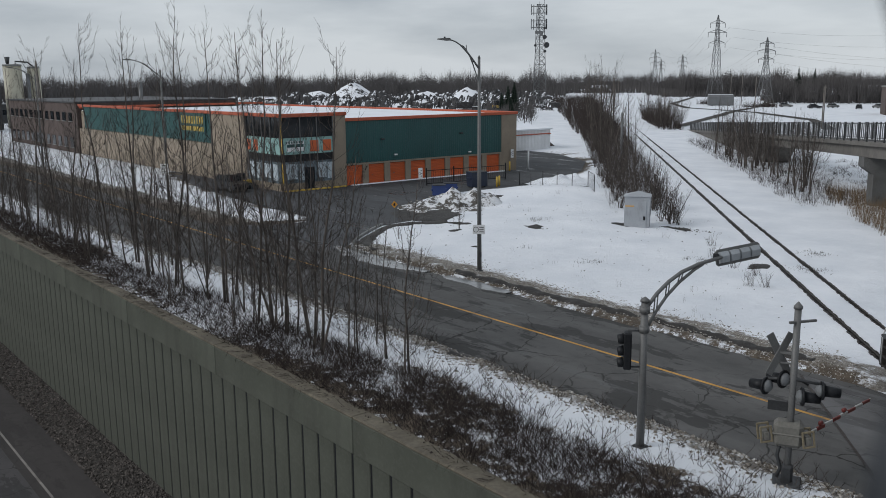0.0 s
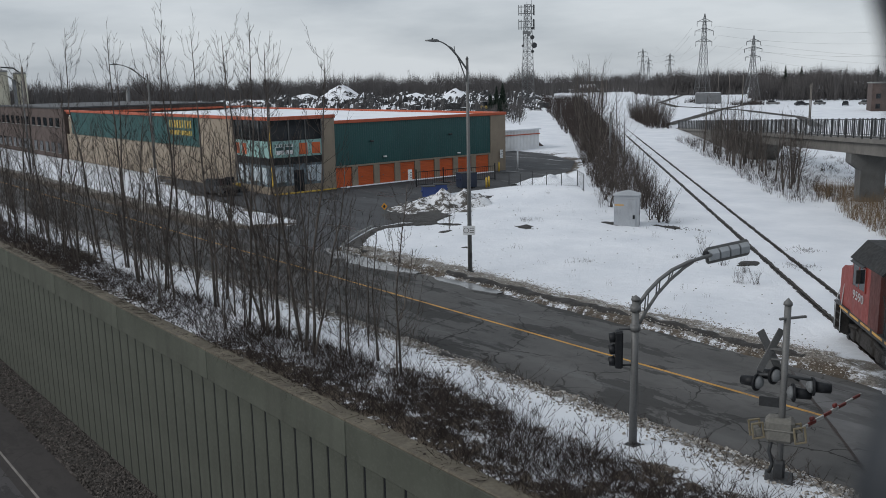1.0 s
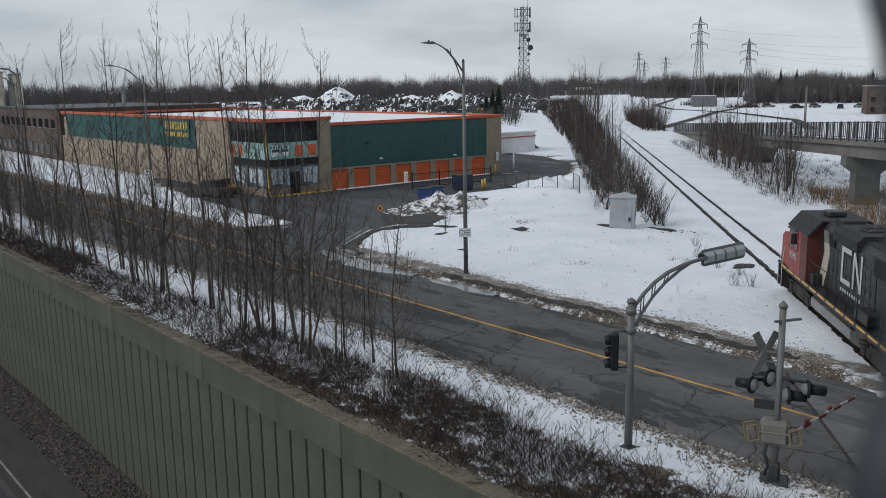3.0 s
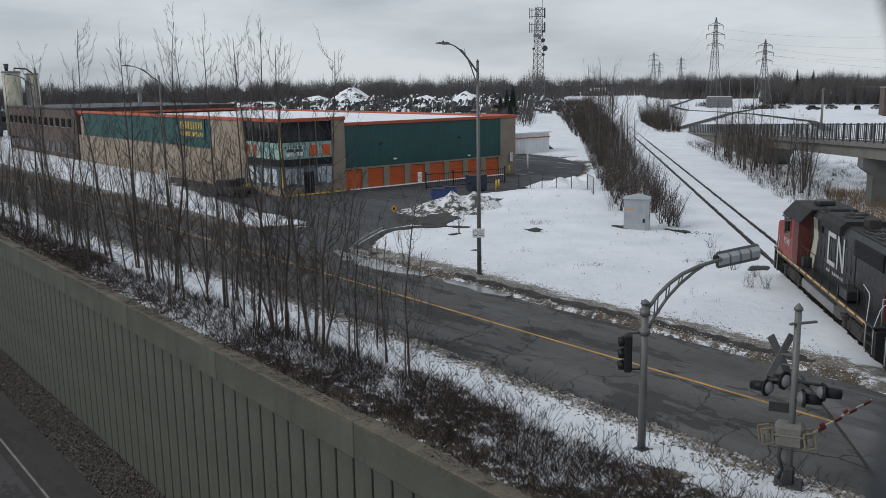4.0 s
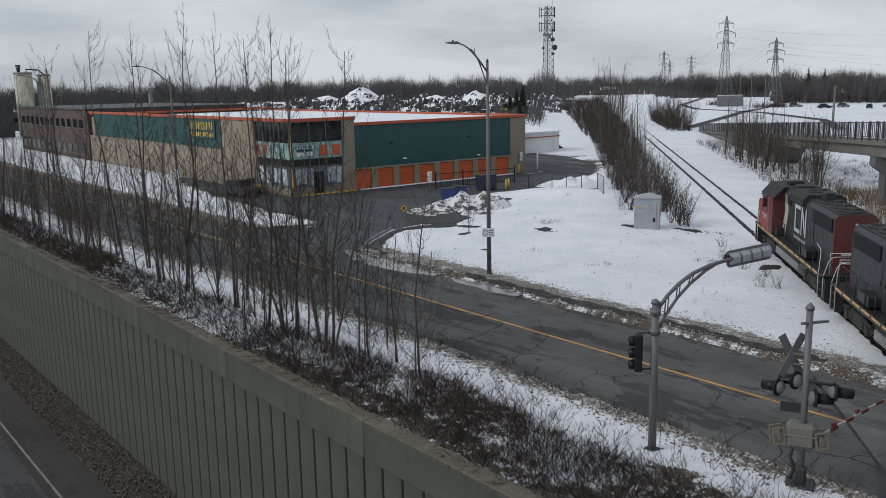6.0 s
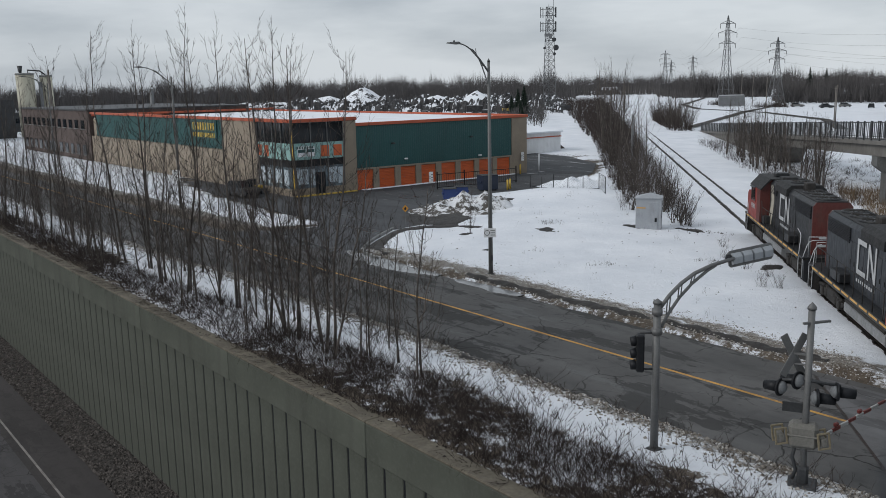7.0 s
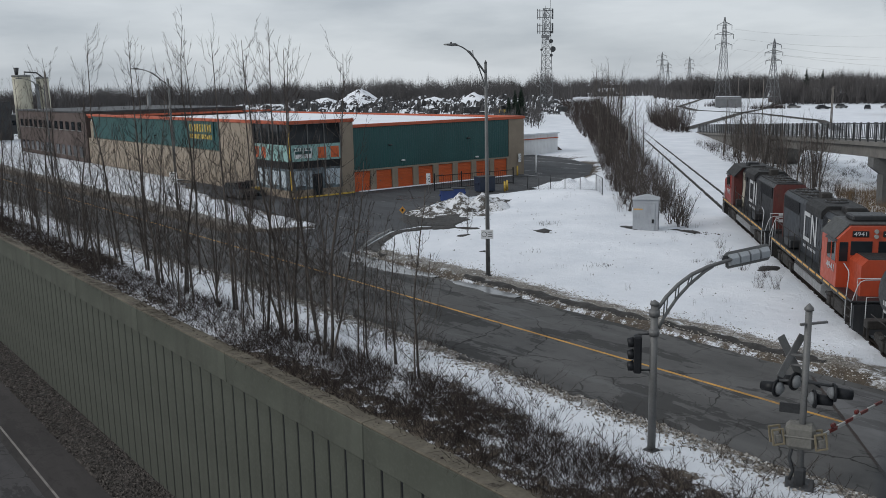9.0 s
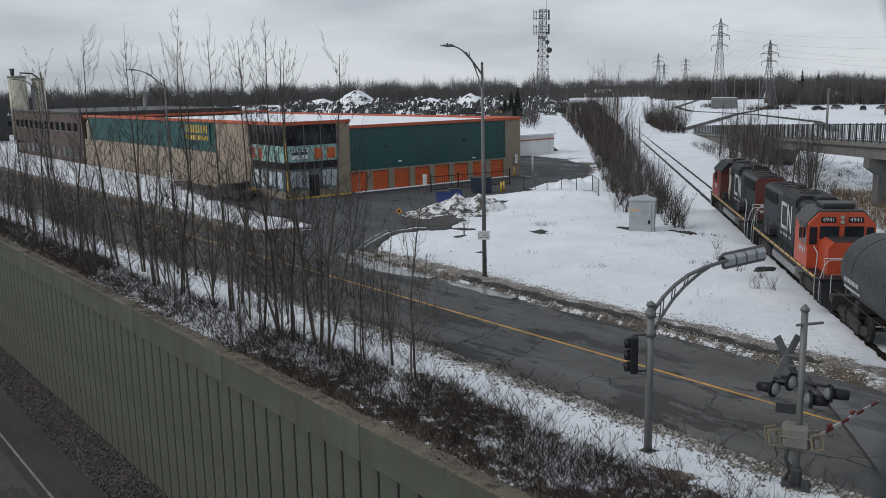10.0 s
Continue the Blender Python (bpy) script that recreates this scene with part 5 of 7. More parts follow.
# brush on the verge, thick by the wall, thinning to the open snow
b = Bush()
rng = random.Random(77)
for i in range(11800):
    x = -82 + 74 * rng.random() ** 0.85 if i < 9900 else rng.uniform(-32, -10)
    k = rng.random()
    edge = 0.41 + 0.12 * wob(x, 5, 0.12, 2.0) + 0.14 * smooth_step(-31, -19, x)
    if k > edge and rng.random() > 0.09:
        continue
    y = verge_edge(x) + 0.1 + (street_near(x) - verge_edge(x) - 0.1) * k
    if wob(x, y, 0.6, 8) + 0.5 * wob(x, y, 1.7, 2) > 0.48 + 0.2 * smooth_step(-46, -58, x) - 0.4 * smooth_step(-36, -24, x) * (k > 0.5) and rng.random() < 0.8 and x < -22:
        continue
    b.clump(rng, x, y, land(x, y)[0], 4, rng.uniform(0.25, 0.8) * rng.choice((0.7, 0.8, 1.0, 1.35)), 1.5, 0.010, 3)
b.mesh("verge_brush", M_TWIG, "dense dark leafless brush along the top of the wall", "brush")
b = Bush()
for _ in range(700):
    x, y = rng.uniform(-95, -12), rng.uniform(29.6, 60)
    s, lat = by_track(x, y)
    if lat > -2.5 or s < 18 or (x < -46 and ring_gap(x, y, LOT) < 1.0) or in_ring(x, y, LOT) or x < -66:
        continue
    if rng.random() < 0.35 + 0.3 * (lat > -8):
        b.clump(rng, x, y, land(x, y)[0], rng.randint(2, 7), rng.uniform(0.1, 0.55), 0.5, 0.006, 1)
for x, y in ((-27.0, 42.0), (-25.2, 41.2), (-29.5, 43.6), (-24.0, 38.8), (-23.2, 39.2), (-31.5, 46.5)):
    b.clump(rng, x, y, 0.12, 16, 1.05, 0.7, 0.009, 2)
for x, y, n in ((-29.5, 42.2, 26), (-43.9, 43.9, 40), (-33.0, 37.0, 30), (-26.0, 49.0, 40), (-24.0, 44.5, 60)):
    for _ in range(n):
        b.clump(rng, rng.gauss(x, 0.5), rng.gauss(y, 0.4), land(x, y)[0], 3, rng.uniform(0.08, 0.3), 1.2, 0.012, 1)
b.mesh("dry_weeds", M_TWIG, "sparse dry weeds sticking out of the snow", "weeds")
b = Bush()
for _ in range(2600):
    s, lat = rng.uniform(50, 84), rng.uniform(8.2, 17)
    if lat < 8.2 + 0.8 * wob(s, 0, 0.3, 4) + max(0.0, s - 62) * 0.11:
        continue
    p = track(s, lat)
    b.clump(rng, p.x, p.y, 0.1, 4, rng.uniform(0.7, 1.5), 0.3, 0.012, 0)
b.mesh("reeds", M_REED, "dry tan reeds below the footbridge", "reeds")
b = Bush()
for _ in range(2300):
    s = 70 + 190 * rng.random()
    p = track(s, -rng.uniform(4.4 if s < 95 else 3.4, 9.3 + max(0, s - 80) * 0.018))
    if -41.5 < p.x < -36 and 46 < p.y < 50.5:
        continue
    b.clump(rng, p.x, p.y, 0.1, 5, rng.uniform(0.8, 2.3) * (1.0 + 0.9 * wob(p.x, p.y, 0.16, 3)), 0.55, 0.012, 2)
for _ in range(900):
    s = rng.uniform(74, 150)
    p = track(s, rng.uniform(6, 12))
    b.clump(rng, p.x, p.y, 0.1, 4, rng.uniform(0.5, 1.6), 0.5, 0.012, 2)
for _ in range(1900):
    s = 150 + 330 * rng.random()
    p = track(s, -rng.uniform(3.2, 10.6 + 0.05 * (s - 150)))
    b.clump(rng, p.x, p.y, 0.1, 5, rng.uniform(1.2, 4.2), 0.5, 0.03, 2)
for _ in range(230):
    s = rng.uniform(184, 245)
    p = track(s, rng.uniform(5.2, 10.0))
    b.clump(rng, p.x, p.y, 0.1, 6, rng.uniform(1.2, 4.6), 0.55, 0.03, 3)
for _ in range(900):
    p = track(rng.uniform(70, 118), rng.uniform(10.5, 24))
    if wob(p.x, p.y, 0.25, 6) > -0.1:
        b.clump(rng, p.x, p.y, 0.1, 4, rng.uniform(0.25, 0.8), 1.3, 0.014, 2)
b.mesh("hedgerow_brush", M_TWIG, "tangled leafless brush along the railway", "brush")


def lumps(name, spots, mat, label, category):
    """Frozen chunks and clods, each an uneven eight-sided lump."""
    rng, vs, fs = random.Random(9), [], []
    for x, y, z, r in spots:
        o = len(vs)
        t = rng.random() * 6.28
        for a, b, c in ((1, 0, 0), (0, 1, 0), (-1, 0, 0), (0, -1, 0), (0.2, 0.1, 0.8), (0, 0, -0.5)):
            k = r * rng.uniform(0.6, 1.4)
            vs.append((x + k * (a * math.cos(t) - b * math.sin(t)), y + k * (a * math.sin(t) + b * math.cos(t)), z + k * c))
        fs += [tuple(o + i for i in f) for f in ((0, 1, 4), (1, 2, 4), (2, 3, 4), (3, 0, 4), (1, 0, 5), (2, 1, 5), (3, 2, 5), (0, 3, 5))]
    me = bpy.data.meshes.new(name)
    me.from_pydata(vs, [], fs)
    me.materials.append(mat)
    return tagged(new(name, me), label, category, kind="stuff")


spots = []
for _ in range(21000):
    x = rng.uniform(-62, -6) if rng.random() < 0.9 else rng.uniform(-100, -62)
    if -60 < x < -46 and rng.random() < 0.9:
        continue
    d = rng.uniform(0.0, 0.6) if rng.random() < 0.2 else max(0.0, rng.gauss(1.6, 0.65))
    y = street_far(x) + 0.1 + d
    s, lat = by_track(x, y)
    if abs(lat) > 2.0:
        spots.append((x, y, land(x, y)[0], rng.uniform(0.014, 0.046)))
for _ in range(7000):
    x = rng.uniform(-70, -8)
    y = street_near(x) - abs(rng.gauss(0.4, 0.6))
    spots.append((x, y, land(x, y)[0] + 0.01, rng.uniform(0.02, 0.07)))
lumps("ploughed_snow", spots, M_DIRTY_SNOW, "gritty ploughed snow lumps along the street's edges", "snow")
sh, n = Shape(), 46
vs = []
for j in range(n + 1):
    for i in range(n + 1):
        x, y = -62.5 + 13.0 * i / n, 41.5 + 12.0 * j / n
        f = hump(x, y, -55.0, 46.4, 5.0, 3.0, 52) + 0.5 * hump(x, y, -51.8, 43.6, 2.8, 2.0)
        z = 1.7 * f * (0.7 + 0.7 * wob(x, y, 0.8, 2)) + 0.25 * smooth_step(0.1, 0.5, f) * wob(x, y, 2.4, 5)
        vs.append((x, y, z - 0.12 + (0.1 if f > 0.1 else -0.3)))
sh.add(vs, [(j * (n + 1) + i, j * (n + 1) + i + 1, (j + 1) * (n + 1) + i + 1, (j + 1) * (n + 1) + i) for j in range(n) for i in range(n)], 0, True)
tagged(part("snow_pile", sh, M_MOUND), "dirty ploughed snow pile at the edge of the lot", "snow pile", kind="stuff")
spots = [(rng.gauss(-55, 2.4), rng.gauss(46, 1.6), 0.2, rng.uniform(0.04, 0.16)) for _ in range(700)]
lumps("pile_lumps", spots, M_DIRTY_SNOW, "frozen lumps fallen from the snow pile", "snow")
spots = [(rng.gauss(-40.0, 0.45), rng.gauss(47.3, 0.35), 0.2, rng.uniform(0.07, 0.24)) for _ in range(110)] + \
        [(rng.gauss(-36.4, 0.8), rng.gauss(49.6, 0.45), 0.16, rng.uniform(0.06, 0.2)) for _ in range(80)] + \
        [(rng.gauss(-34.7, 0.8), rng.gauss(50.3, 0.3), 0.12, rng.uniform(0.03, 0.11)) for _ in range(70)]
for _ in range(420):
    x, y = rng.uniform(-58, -14), rng.uniform(31, 62)
    s, lat = by_track(x, y)
    if -30 < lat < -2.4 and not in_ring(x, y, LOT):
        spots.append((x, y, land(x, y)[0], rng.uniform(0.02, 0.06)))
for _ in range(700):
    x = rng.uniform(-80, -16)
    spots.append((x, off_axis(x) + rng.uniform(13.6, 14.2), 0.56, rng.uniform(0.02, 0.07)))
lumps("bare_clods", spots, M_TWIG, "dark bare clods of earth and litter", "earth")

# dead vines over the coping's edge
b = Bush()
for _ in range(1000):
    x = rng.uniform(-80, -15)
    if wob(x, 0, 0.3, 6) < -0.1 and rng.random() < 0.8:
        continue
    y = rng.uniform(13.42, 13.95) + off_axis(x)
    l, a = rng.uniform(0.15, 0.6), rng.uniform(-0.5, 0.5)
    b.add((x, y, 0.6), (x + a * l, 13.33 + off_axis(x) - 0.06 * rng.random() if rng.random() < 0.6 else y - l * 0.4, 0.62 - l * rng.uniform(0.2, 1.0) if y < 13.63 + off_axis(x) else 0.66), 0.007)
b.mesh("dead_vines", M_TWIG, "dead brown vines and litter over the wall's coping", "vines")


# bare, wet earth where the snow is gone
def earth_patch(x0, x1, y0, y1, inside, step, label, lift=0.05):
    """A thin skin of earth over the ground; inside() gives the metres to its ragged edge."""
    sh = Shape()
    nx, ny = int((x1 - x0) / step), int((y1 - y0) / step)
    vs = []
    for j in range(ny + 1):
        for i in range(nx + 1):
            x, y = x0 + i * step, y0 + j * step
            d = inside(x, y) + 0.22 * wob(x, y, 1.1, 3) + 0.12 * wob(x, y, 3.1, 6)
            base = max(land(x, y)[0], 0.035 if in_ring(x, y, LOT) else -1)
            vs.append((x, y, base + max(-0.25, min(lift, d * 0.45)) + 0.03 * wob(x, y, 2.6, 1)))
    w = nx + 1
    fs = [(j * w + i, j * w + i + 1, (j + 1) * w + i + 1, (j + 1) * w + i) for j in range(ny) for i in range(nx)
          if max(vs[k][2] - land(vs[k][0], vs[k][1])[0] for k in (j * w + i, j * w + i + 1, (j + 1) * w + i, (j + 1) * w + i + 1)) > -0.1]
    sh.add(vs, fs, 0, True)
    tagged(part("earth_patch", sh, M_EARTH), label, "earth", kind="stuff")


MUD = [(-57.2, 40.0), (-58.0, 42.7), (-55.7, 43.8), (-53.3, 43.6), (-50.3, 41.9), (-49.2, 39.6), (-50.3, 38.3), (-52.2, 38.0)]
earth_patch(-59, -48.5, 37.2, 44.6, lambda x, y: ring_gap(x, y, MUD) * (1 if in_ring(x, y, MUD) else -1), 0.2, "dark churned mud in front of the snow pile")
earth_patch(-36, -15.5, 29.0, 31.0, lambda x, y: 0.22 + 0.16 * wob(x, 0, 0.35, 5) - abs(y - street_far(x) - 0.75 - 0.15 * wob(x, 1, 0.5, 2)), 0.16, "dark wet mud line inside the ploughed bank", 0.06)
earth_patch(-33, -19.0, 19.4, 21.2, lambda x, y: 0.12 + 0.5 * wob(x, 0, 0.5, 9) - abs(y - street_near(x) + 0.25), 0.16, "dark wet earth where the snow meets the street", 0.04)
RIM = [(-44.3, 29.75), (-46.7, 30.6), (-48.1, 31.8), (-49.9, 33.9), (-50.9, 35.6), (-50.5, 37.4), (-49.0, 38.9), (-47.0, 39.6)]


def rim_gap(x, y):
    best = 1e9
    for k, ((ax, ay), (bx, by)) in enumerate(zip(RIM, RIM[1:])):
        t = max(0.0, min(1.0, ((x - ax) * (bx - ax) + (y - ay) * (by - ay)) / ((bx - ax) ** 2 + (by - ay) ** 2)))
        best = min(best, math.hypot(x - ax - t * (bx - ax), y - ay - t * (by - ay)) + (0.3 if k in (0, 6) else 0.0))
    return 0.55 - best


earth_patch(-52.4, -43.5, 29.0, 40.4, rim_gap, 0.2, "dark bare earth rim behind the driveway kerb")
for x, y, a, b in ((-42.4, 41.75, 0.75, 0.5), (-41.0, 35.2, 0.3, 0.22), (-55.6, 49.6, 1.1, 0.7), (-26.2, 43.4, 0.45, 0.9), (-45.9, 37.6, 0.5, 0.4),
                   (-39.5, 47.4, 0.8, 0.5), (-36.4, 49.7, 0.9, 0.5)):
    earth_patch(x - 2 * a - 0.3, x + 2 * a + 0.3, y - 2 * b - 0.3, y + 2 * b + 0.3,
                lambda px, py: (1 - math.hypot((px - x) / a, (py - y) / b)) * 0.6 * min(a, b), 0.12, "small dark bare spot melted into the snow", 0.04)
vs, n = [], 40
for j in range(n + 1):
    for i in range(n + 1):
        x, y = -68 + 12 * i / n, 61.5 + 14 * j / n
        f = hump(x, y, -62.2, 66.5, 2.4, 5.5, -14)
        vs.append((x, y, 1.25 * f * (0.75 + 0.6 * wob(x, y, 0.9, 4)) + 0.2 * f * wob(x, y, 2.5, 1) - 0.15))
tagged(part("snow_bank", Shape().add(vs, [(j * (n + 1) + i, j * (n + 1) + i + 1, (j + 1) * (n + 1) + i + 1, (j + 1) * (n + 1) + i) for j in range(n) for i in range(n)], 0, True), M_SNOW),
       "lumpy ploughed snow bank behind the wire fence", "snow pile", kind="stuff")

# ---- street furniture and crossing ----
def street_lamp(x, y, reach, label):
    """A tall tapered pole with a double-curved arm over the street (towards -Y)."""
    t = thing("street_lamp", pose(x, y, land(x, y)[0] - 0.05), label, "street lamp", "street lamps")
    part("base", Shape().box(0, 0, 0.05, 0.32, 0.32, 0.16, bev=0.04), M_DARK_STEEL, t)
    part("pole", tube([(0, 0, 0), (0, 0, 5), (0, 0, 11.5)], [0.125, 0.105, 0.07], 14), M_STEEL, t)
    part("pole_cap", tube([(0, 0, 11.5), (0, 0, 11.66)], [0.09, 0.01], 12), M_STEEL, t)
    top = [(0, -reach * k / 8, 10.95 + 1.45 * math.sin(k / 8 * math.pi / 2)) for k in range(9)]
    low = [(0, -reach * 0.62 * k / 6, 10.2 + 1.95 * math.sin(k / 6 * math.pi / 2)) for k in range(7)]
    part("arm", tube(top, [0.05] * 5 + [0.035] * 4, 8), M_STEEL, t)
    part("arm_brace", tube(low, 0.032, 8), M_STEEL, t)
    for k in (2, 4):
        part("arm_tie", tube([low[k], (0, low[k][1] - 0.03, low[k][2] + 0.28)], 0.02, 6), M_STEEL, t)
    end = top[-1]
    head = Shape().prism([(end[1] + 0.1, end[2] + 0.02), (end[1] - 0.05, end[2] + 0.09), (end[1] - 0.6, end[2] + 0.06), (end[1] - 0.66, end[2]), (end[1] - 0.05, end[2] - 0.05)], -0.13, 0.13, axis="x")
    h = part("lamp_head", head, M_STEEL, t)
    part("photocell", tube([(0, end[1] - 0.25, end[2] + 0.07), (0, end[1] - 0.25, end[2] + 0.15)], 0.045, 8), M_DARK_STEEL, h)
    part("hand_hole", Shape().box(0.115, 0, 1.0, 0.03, 0.12, 0.3, bev=0.01), M_DARK_STEEL, t)
    return t


lamp_a = street_lamp(-35.47, 30.77, 2.05, "tall galvanised street lamp with curved arm and a small sign")
lamp_b = street_lamp(-75.77, 29.1, 2.55, "tall galvanised street lamp with curved arm beside the street")
street_lamp(-118.0, 29.4, 2.55, "tall galvanised street lamp with curved arm beside the street")


def small_sign(name, x, y, z, turn, w, h, label, text="", post=0.0, face=None):
    t = thing(name, pose(x, y, 0, 0, 0, turn), label, "sign")
    if post:
        part("post", Shape().box(0, 0, post / 2, 0.06, 0.06, post, bev=0.01), M_STEEL, t)
    p = part("plate", Shape().box(0, -0.06, z, w, 0.02, h, bev=0.008), face or M_WHITE, t)
    if text:
        letters("sign_text", text, h * 0.5, M_BLACK, p, pose(0, -0.075, z - h * 0.08, 90, 0, 0))
        part("sign_bar", Shape().box(0, -0.074, z + h * 0.36, w * 0.7, 0.008, h * 0.08), M_BLACK, p)
    else:
        ring = Shape().tube([(-w * 0.24, -0.07, z), (-w * 0.24, -0.077, z)], min(w, h) * 0.3, 20)
        part("sign_ring", ring, M_DARK_STEEL, p)
        part("sign_disc", Shape().tube([(-w * 0.24, -0.076, z), (-w * 0.24, -0.081, z)], min(w, h) * 0.245, 20), face or M_WHITE, p)
        for k in range(3):
            part("sign_bar", Shape().box(w * 0.22, -0.074, z + (k - 1) * h * 0.24, w * 0.36, 0.008, h * 0.07), M_STEEL, p)
    return t


to_eye = lambda x, y: math.degrees(math.atan2(y, x)) - 90
small_sign("lamp_sign", -35.36, 30.64, 2.5, to_eye(-35.36, 30.64), 0.66, 0.5, "small white sign with unreadable marks on the lamp pole")
small_sign("speed_sign", -75.6, 28.85, 3.0, 38, 0.75, 0.95, "white speed limit sign reading 50 on the lamp pole", "50")
def diamond_sign(x, y):
    t = thing("warning_sign", pose(x, y, 0.02, 0, 0, to_eye(x, y)), "small orange-yellow diamond warning sign on a thin post", "sign")
    part("post", Shape().box(0, 0, 0.75, 0.05, 0.05, 1.5, bev=0.01), M_STEEL, t)
    p = part("plate", Shape().prism([(-0.24, 1.5), (0, 1.22), (0.24, 1.5), (0, 1.78)], -0.07, -0.05, axis="y"), M_AMBER, t)
    part("sign_symbol", Shape().prism([(-0.07, 1.4), (0.06, 1.4), (0.08, 1.54), (0.0, 1.62), (-0.08, 1.54)], -0.08, -0.071, axis="y"), M_BLACK, p)


M_AMBER = plain("amber_sign_paint", (0.52, 0.24, 0.03), 0.5, var=0.2, dirt=0.3)
diamond_sign(-52.2, 37.0)
small_sign("white_sign", -69.6, 52.6, 1.35, 60, 0.42, 1.1, "white notice board on a post beside the gate", "", 1.95)
small_sign("white_notice", -75.1, 70.2, 2.0, 90, 0.45, 1.0, "white notice with unreadable marks fixed to the wall")


def traffic_signal():
    t = thing("traffic_signal", pose(-14.72, 18.77, land(-14.72, 18.77)[0] - 0.06), "grey signal pole with curved arm and two dark signal heads", "traffic signal")
    part("base", Shape().box(0, 0, 0.0, 0.4, 0.4, 0.2, bev=0.05), M_DARK_STEEL, t)
    part("pole", tube([(0, 0, 0), (0, 0, 4.28)], [0.115, 0.10], 16), M_STEEL, t)
    part("pole_cap", tube([(0, 0, 4.28), (0, 0, 4.34), (0, 0, 4.42)], [0.13, 0.12, 0.01], 14), M_STEEL, t)
    top = [(0, 0.08, 4.1), (0, 0.5, 4.42), (0, 1.0, 4.68), (0, 1.6, 4.88), (0, 2.4, 5.0), (0, 3.5, 5.05)]
    low = [(0, 0.08, 3.45), (0, 0.45, 3.88), (0, 0.95, 4.29), (0, 1.5, 4.6), (0, 2.2, 4.87), (0, 2.6, 4.97)]
    part("arm", tube(top, 0.055, 10), M_STEEL, t)
    part("arm_brace", tube(low, 0.045, 10), M_STEEL, t)
    for a, b in ((1, 1), (2, 2), (3, 3)):
        for d in (-0.06, 0.06):
            p, q = Vector(low[a]), Vector(top[b])
            part("arm_tie", tube([p + Vector((0, d, 0.02)), q + Vector((0, d, -0.02))], 0.018, 6), M_STEEL, t)
    for z in (4.05, 3.5):
        part("clamp", tube([(0, 0, z - 0.09), (0, 0, z + 0.09)], 0.145, 14), M_STEEL, t)
    # horizontal head on the arm: backing plate, four housings, hoods on the far side
    m = Matrix.Translation((0.05, 4.25, 5.06)) @ pose(0, 0, 0, 4, -6, -14)
    m_head = plain("pale_grey_signal_housing", (0.30, 0.32, 0.34), 0.5, 0.0, 0.12)
    h = part("arm_head", Shape().prism([(-0.86, -0.18), (-0.78, -0.25), (0.78, -0.25), (0.86, -0.18), (0.86, 0.18), (0.78, 0.25), (-0.78, 0.25), (-0.86, 0.18)], 0.005, 0.035, axis="x"), M_STEEL, t, "grey horizontal signal head seen from behind", at=m)
    for k in range(4):
        part("housing", Shape().prism([(0.04, -0.17), (0.15, -0.14), (0.17, 0.05), (0.10, 0.17), (0.04, 0.17)], -0.6 + k * 0.4 - 0.165, -0.6 + k * 0.4 + 0.165, axis="y"), m_head, h)
        part("hood", tube([(0.0, -0.6 + k * 0.4, 0), (-0.24, -0.6 + k * 0.4, 0)], 0.15, 12), M_BLACK, h)
    part("head_knob", tube([(0.1, -0.92, 0.1), (0.1, -0.84, 0.08)], 0.07, 10), M_BLACK, h)
    # upright head on the pole's street side
    v = part("side_head", Shape().box(0, 0, 0, 0.22, 0.34, 1.06, bev=0.04), M_BLACK, t, "black upright signal head", at=pose(-0.30, -0.31, 2.88, 0, 0, 40))
    for k in range(3):
        z = -0.34 + 0.34 * k
        part("hood", tube([(-0.1, 0, z), (-0.27, 0, z - 0.03)], [0.15, 0.13], 14), M_BLACK, v)
    for z in (3.46, 2.42):
        part("bracket", tube([(-0.02, -0.05, z), (-0.3, -0.34, z)], 0.03, 8), M_DARK_STEEL, t)
    return t


traffic_signal()


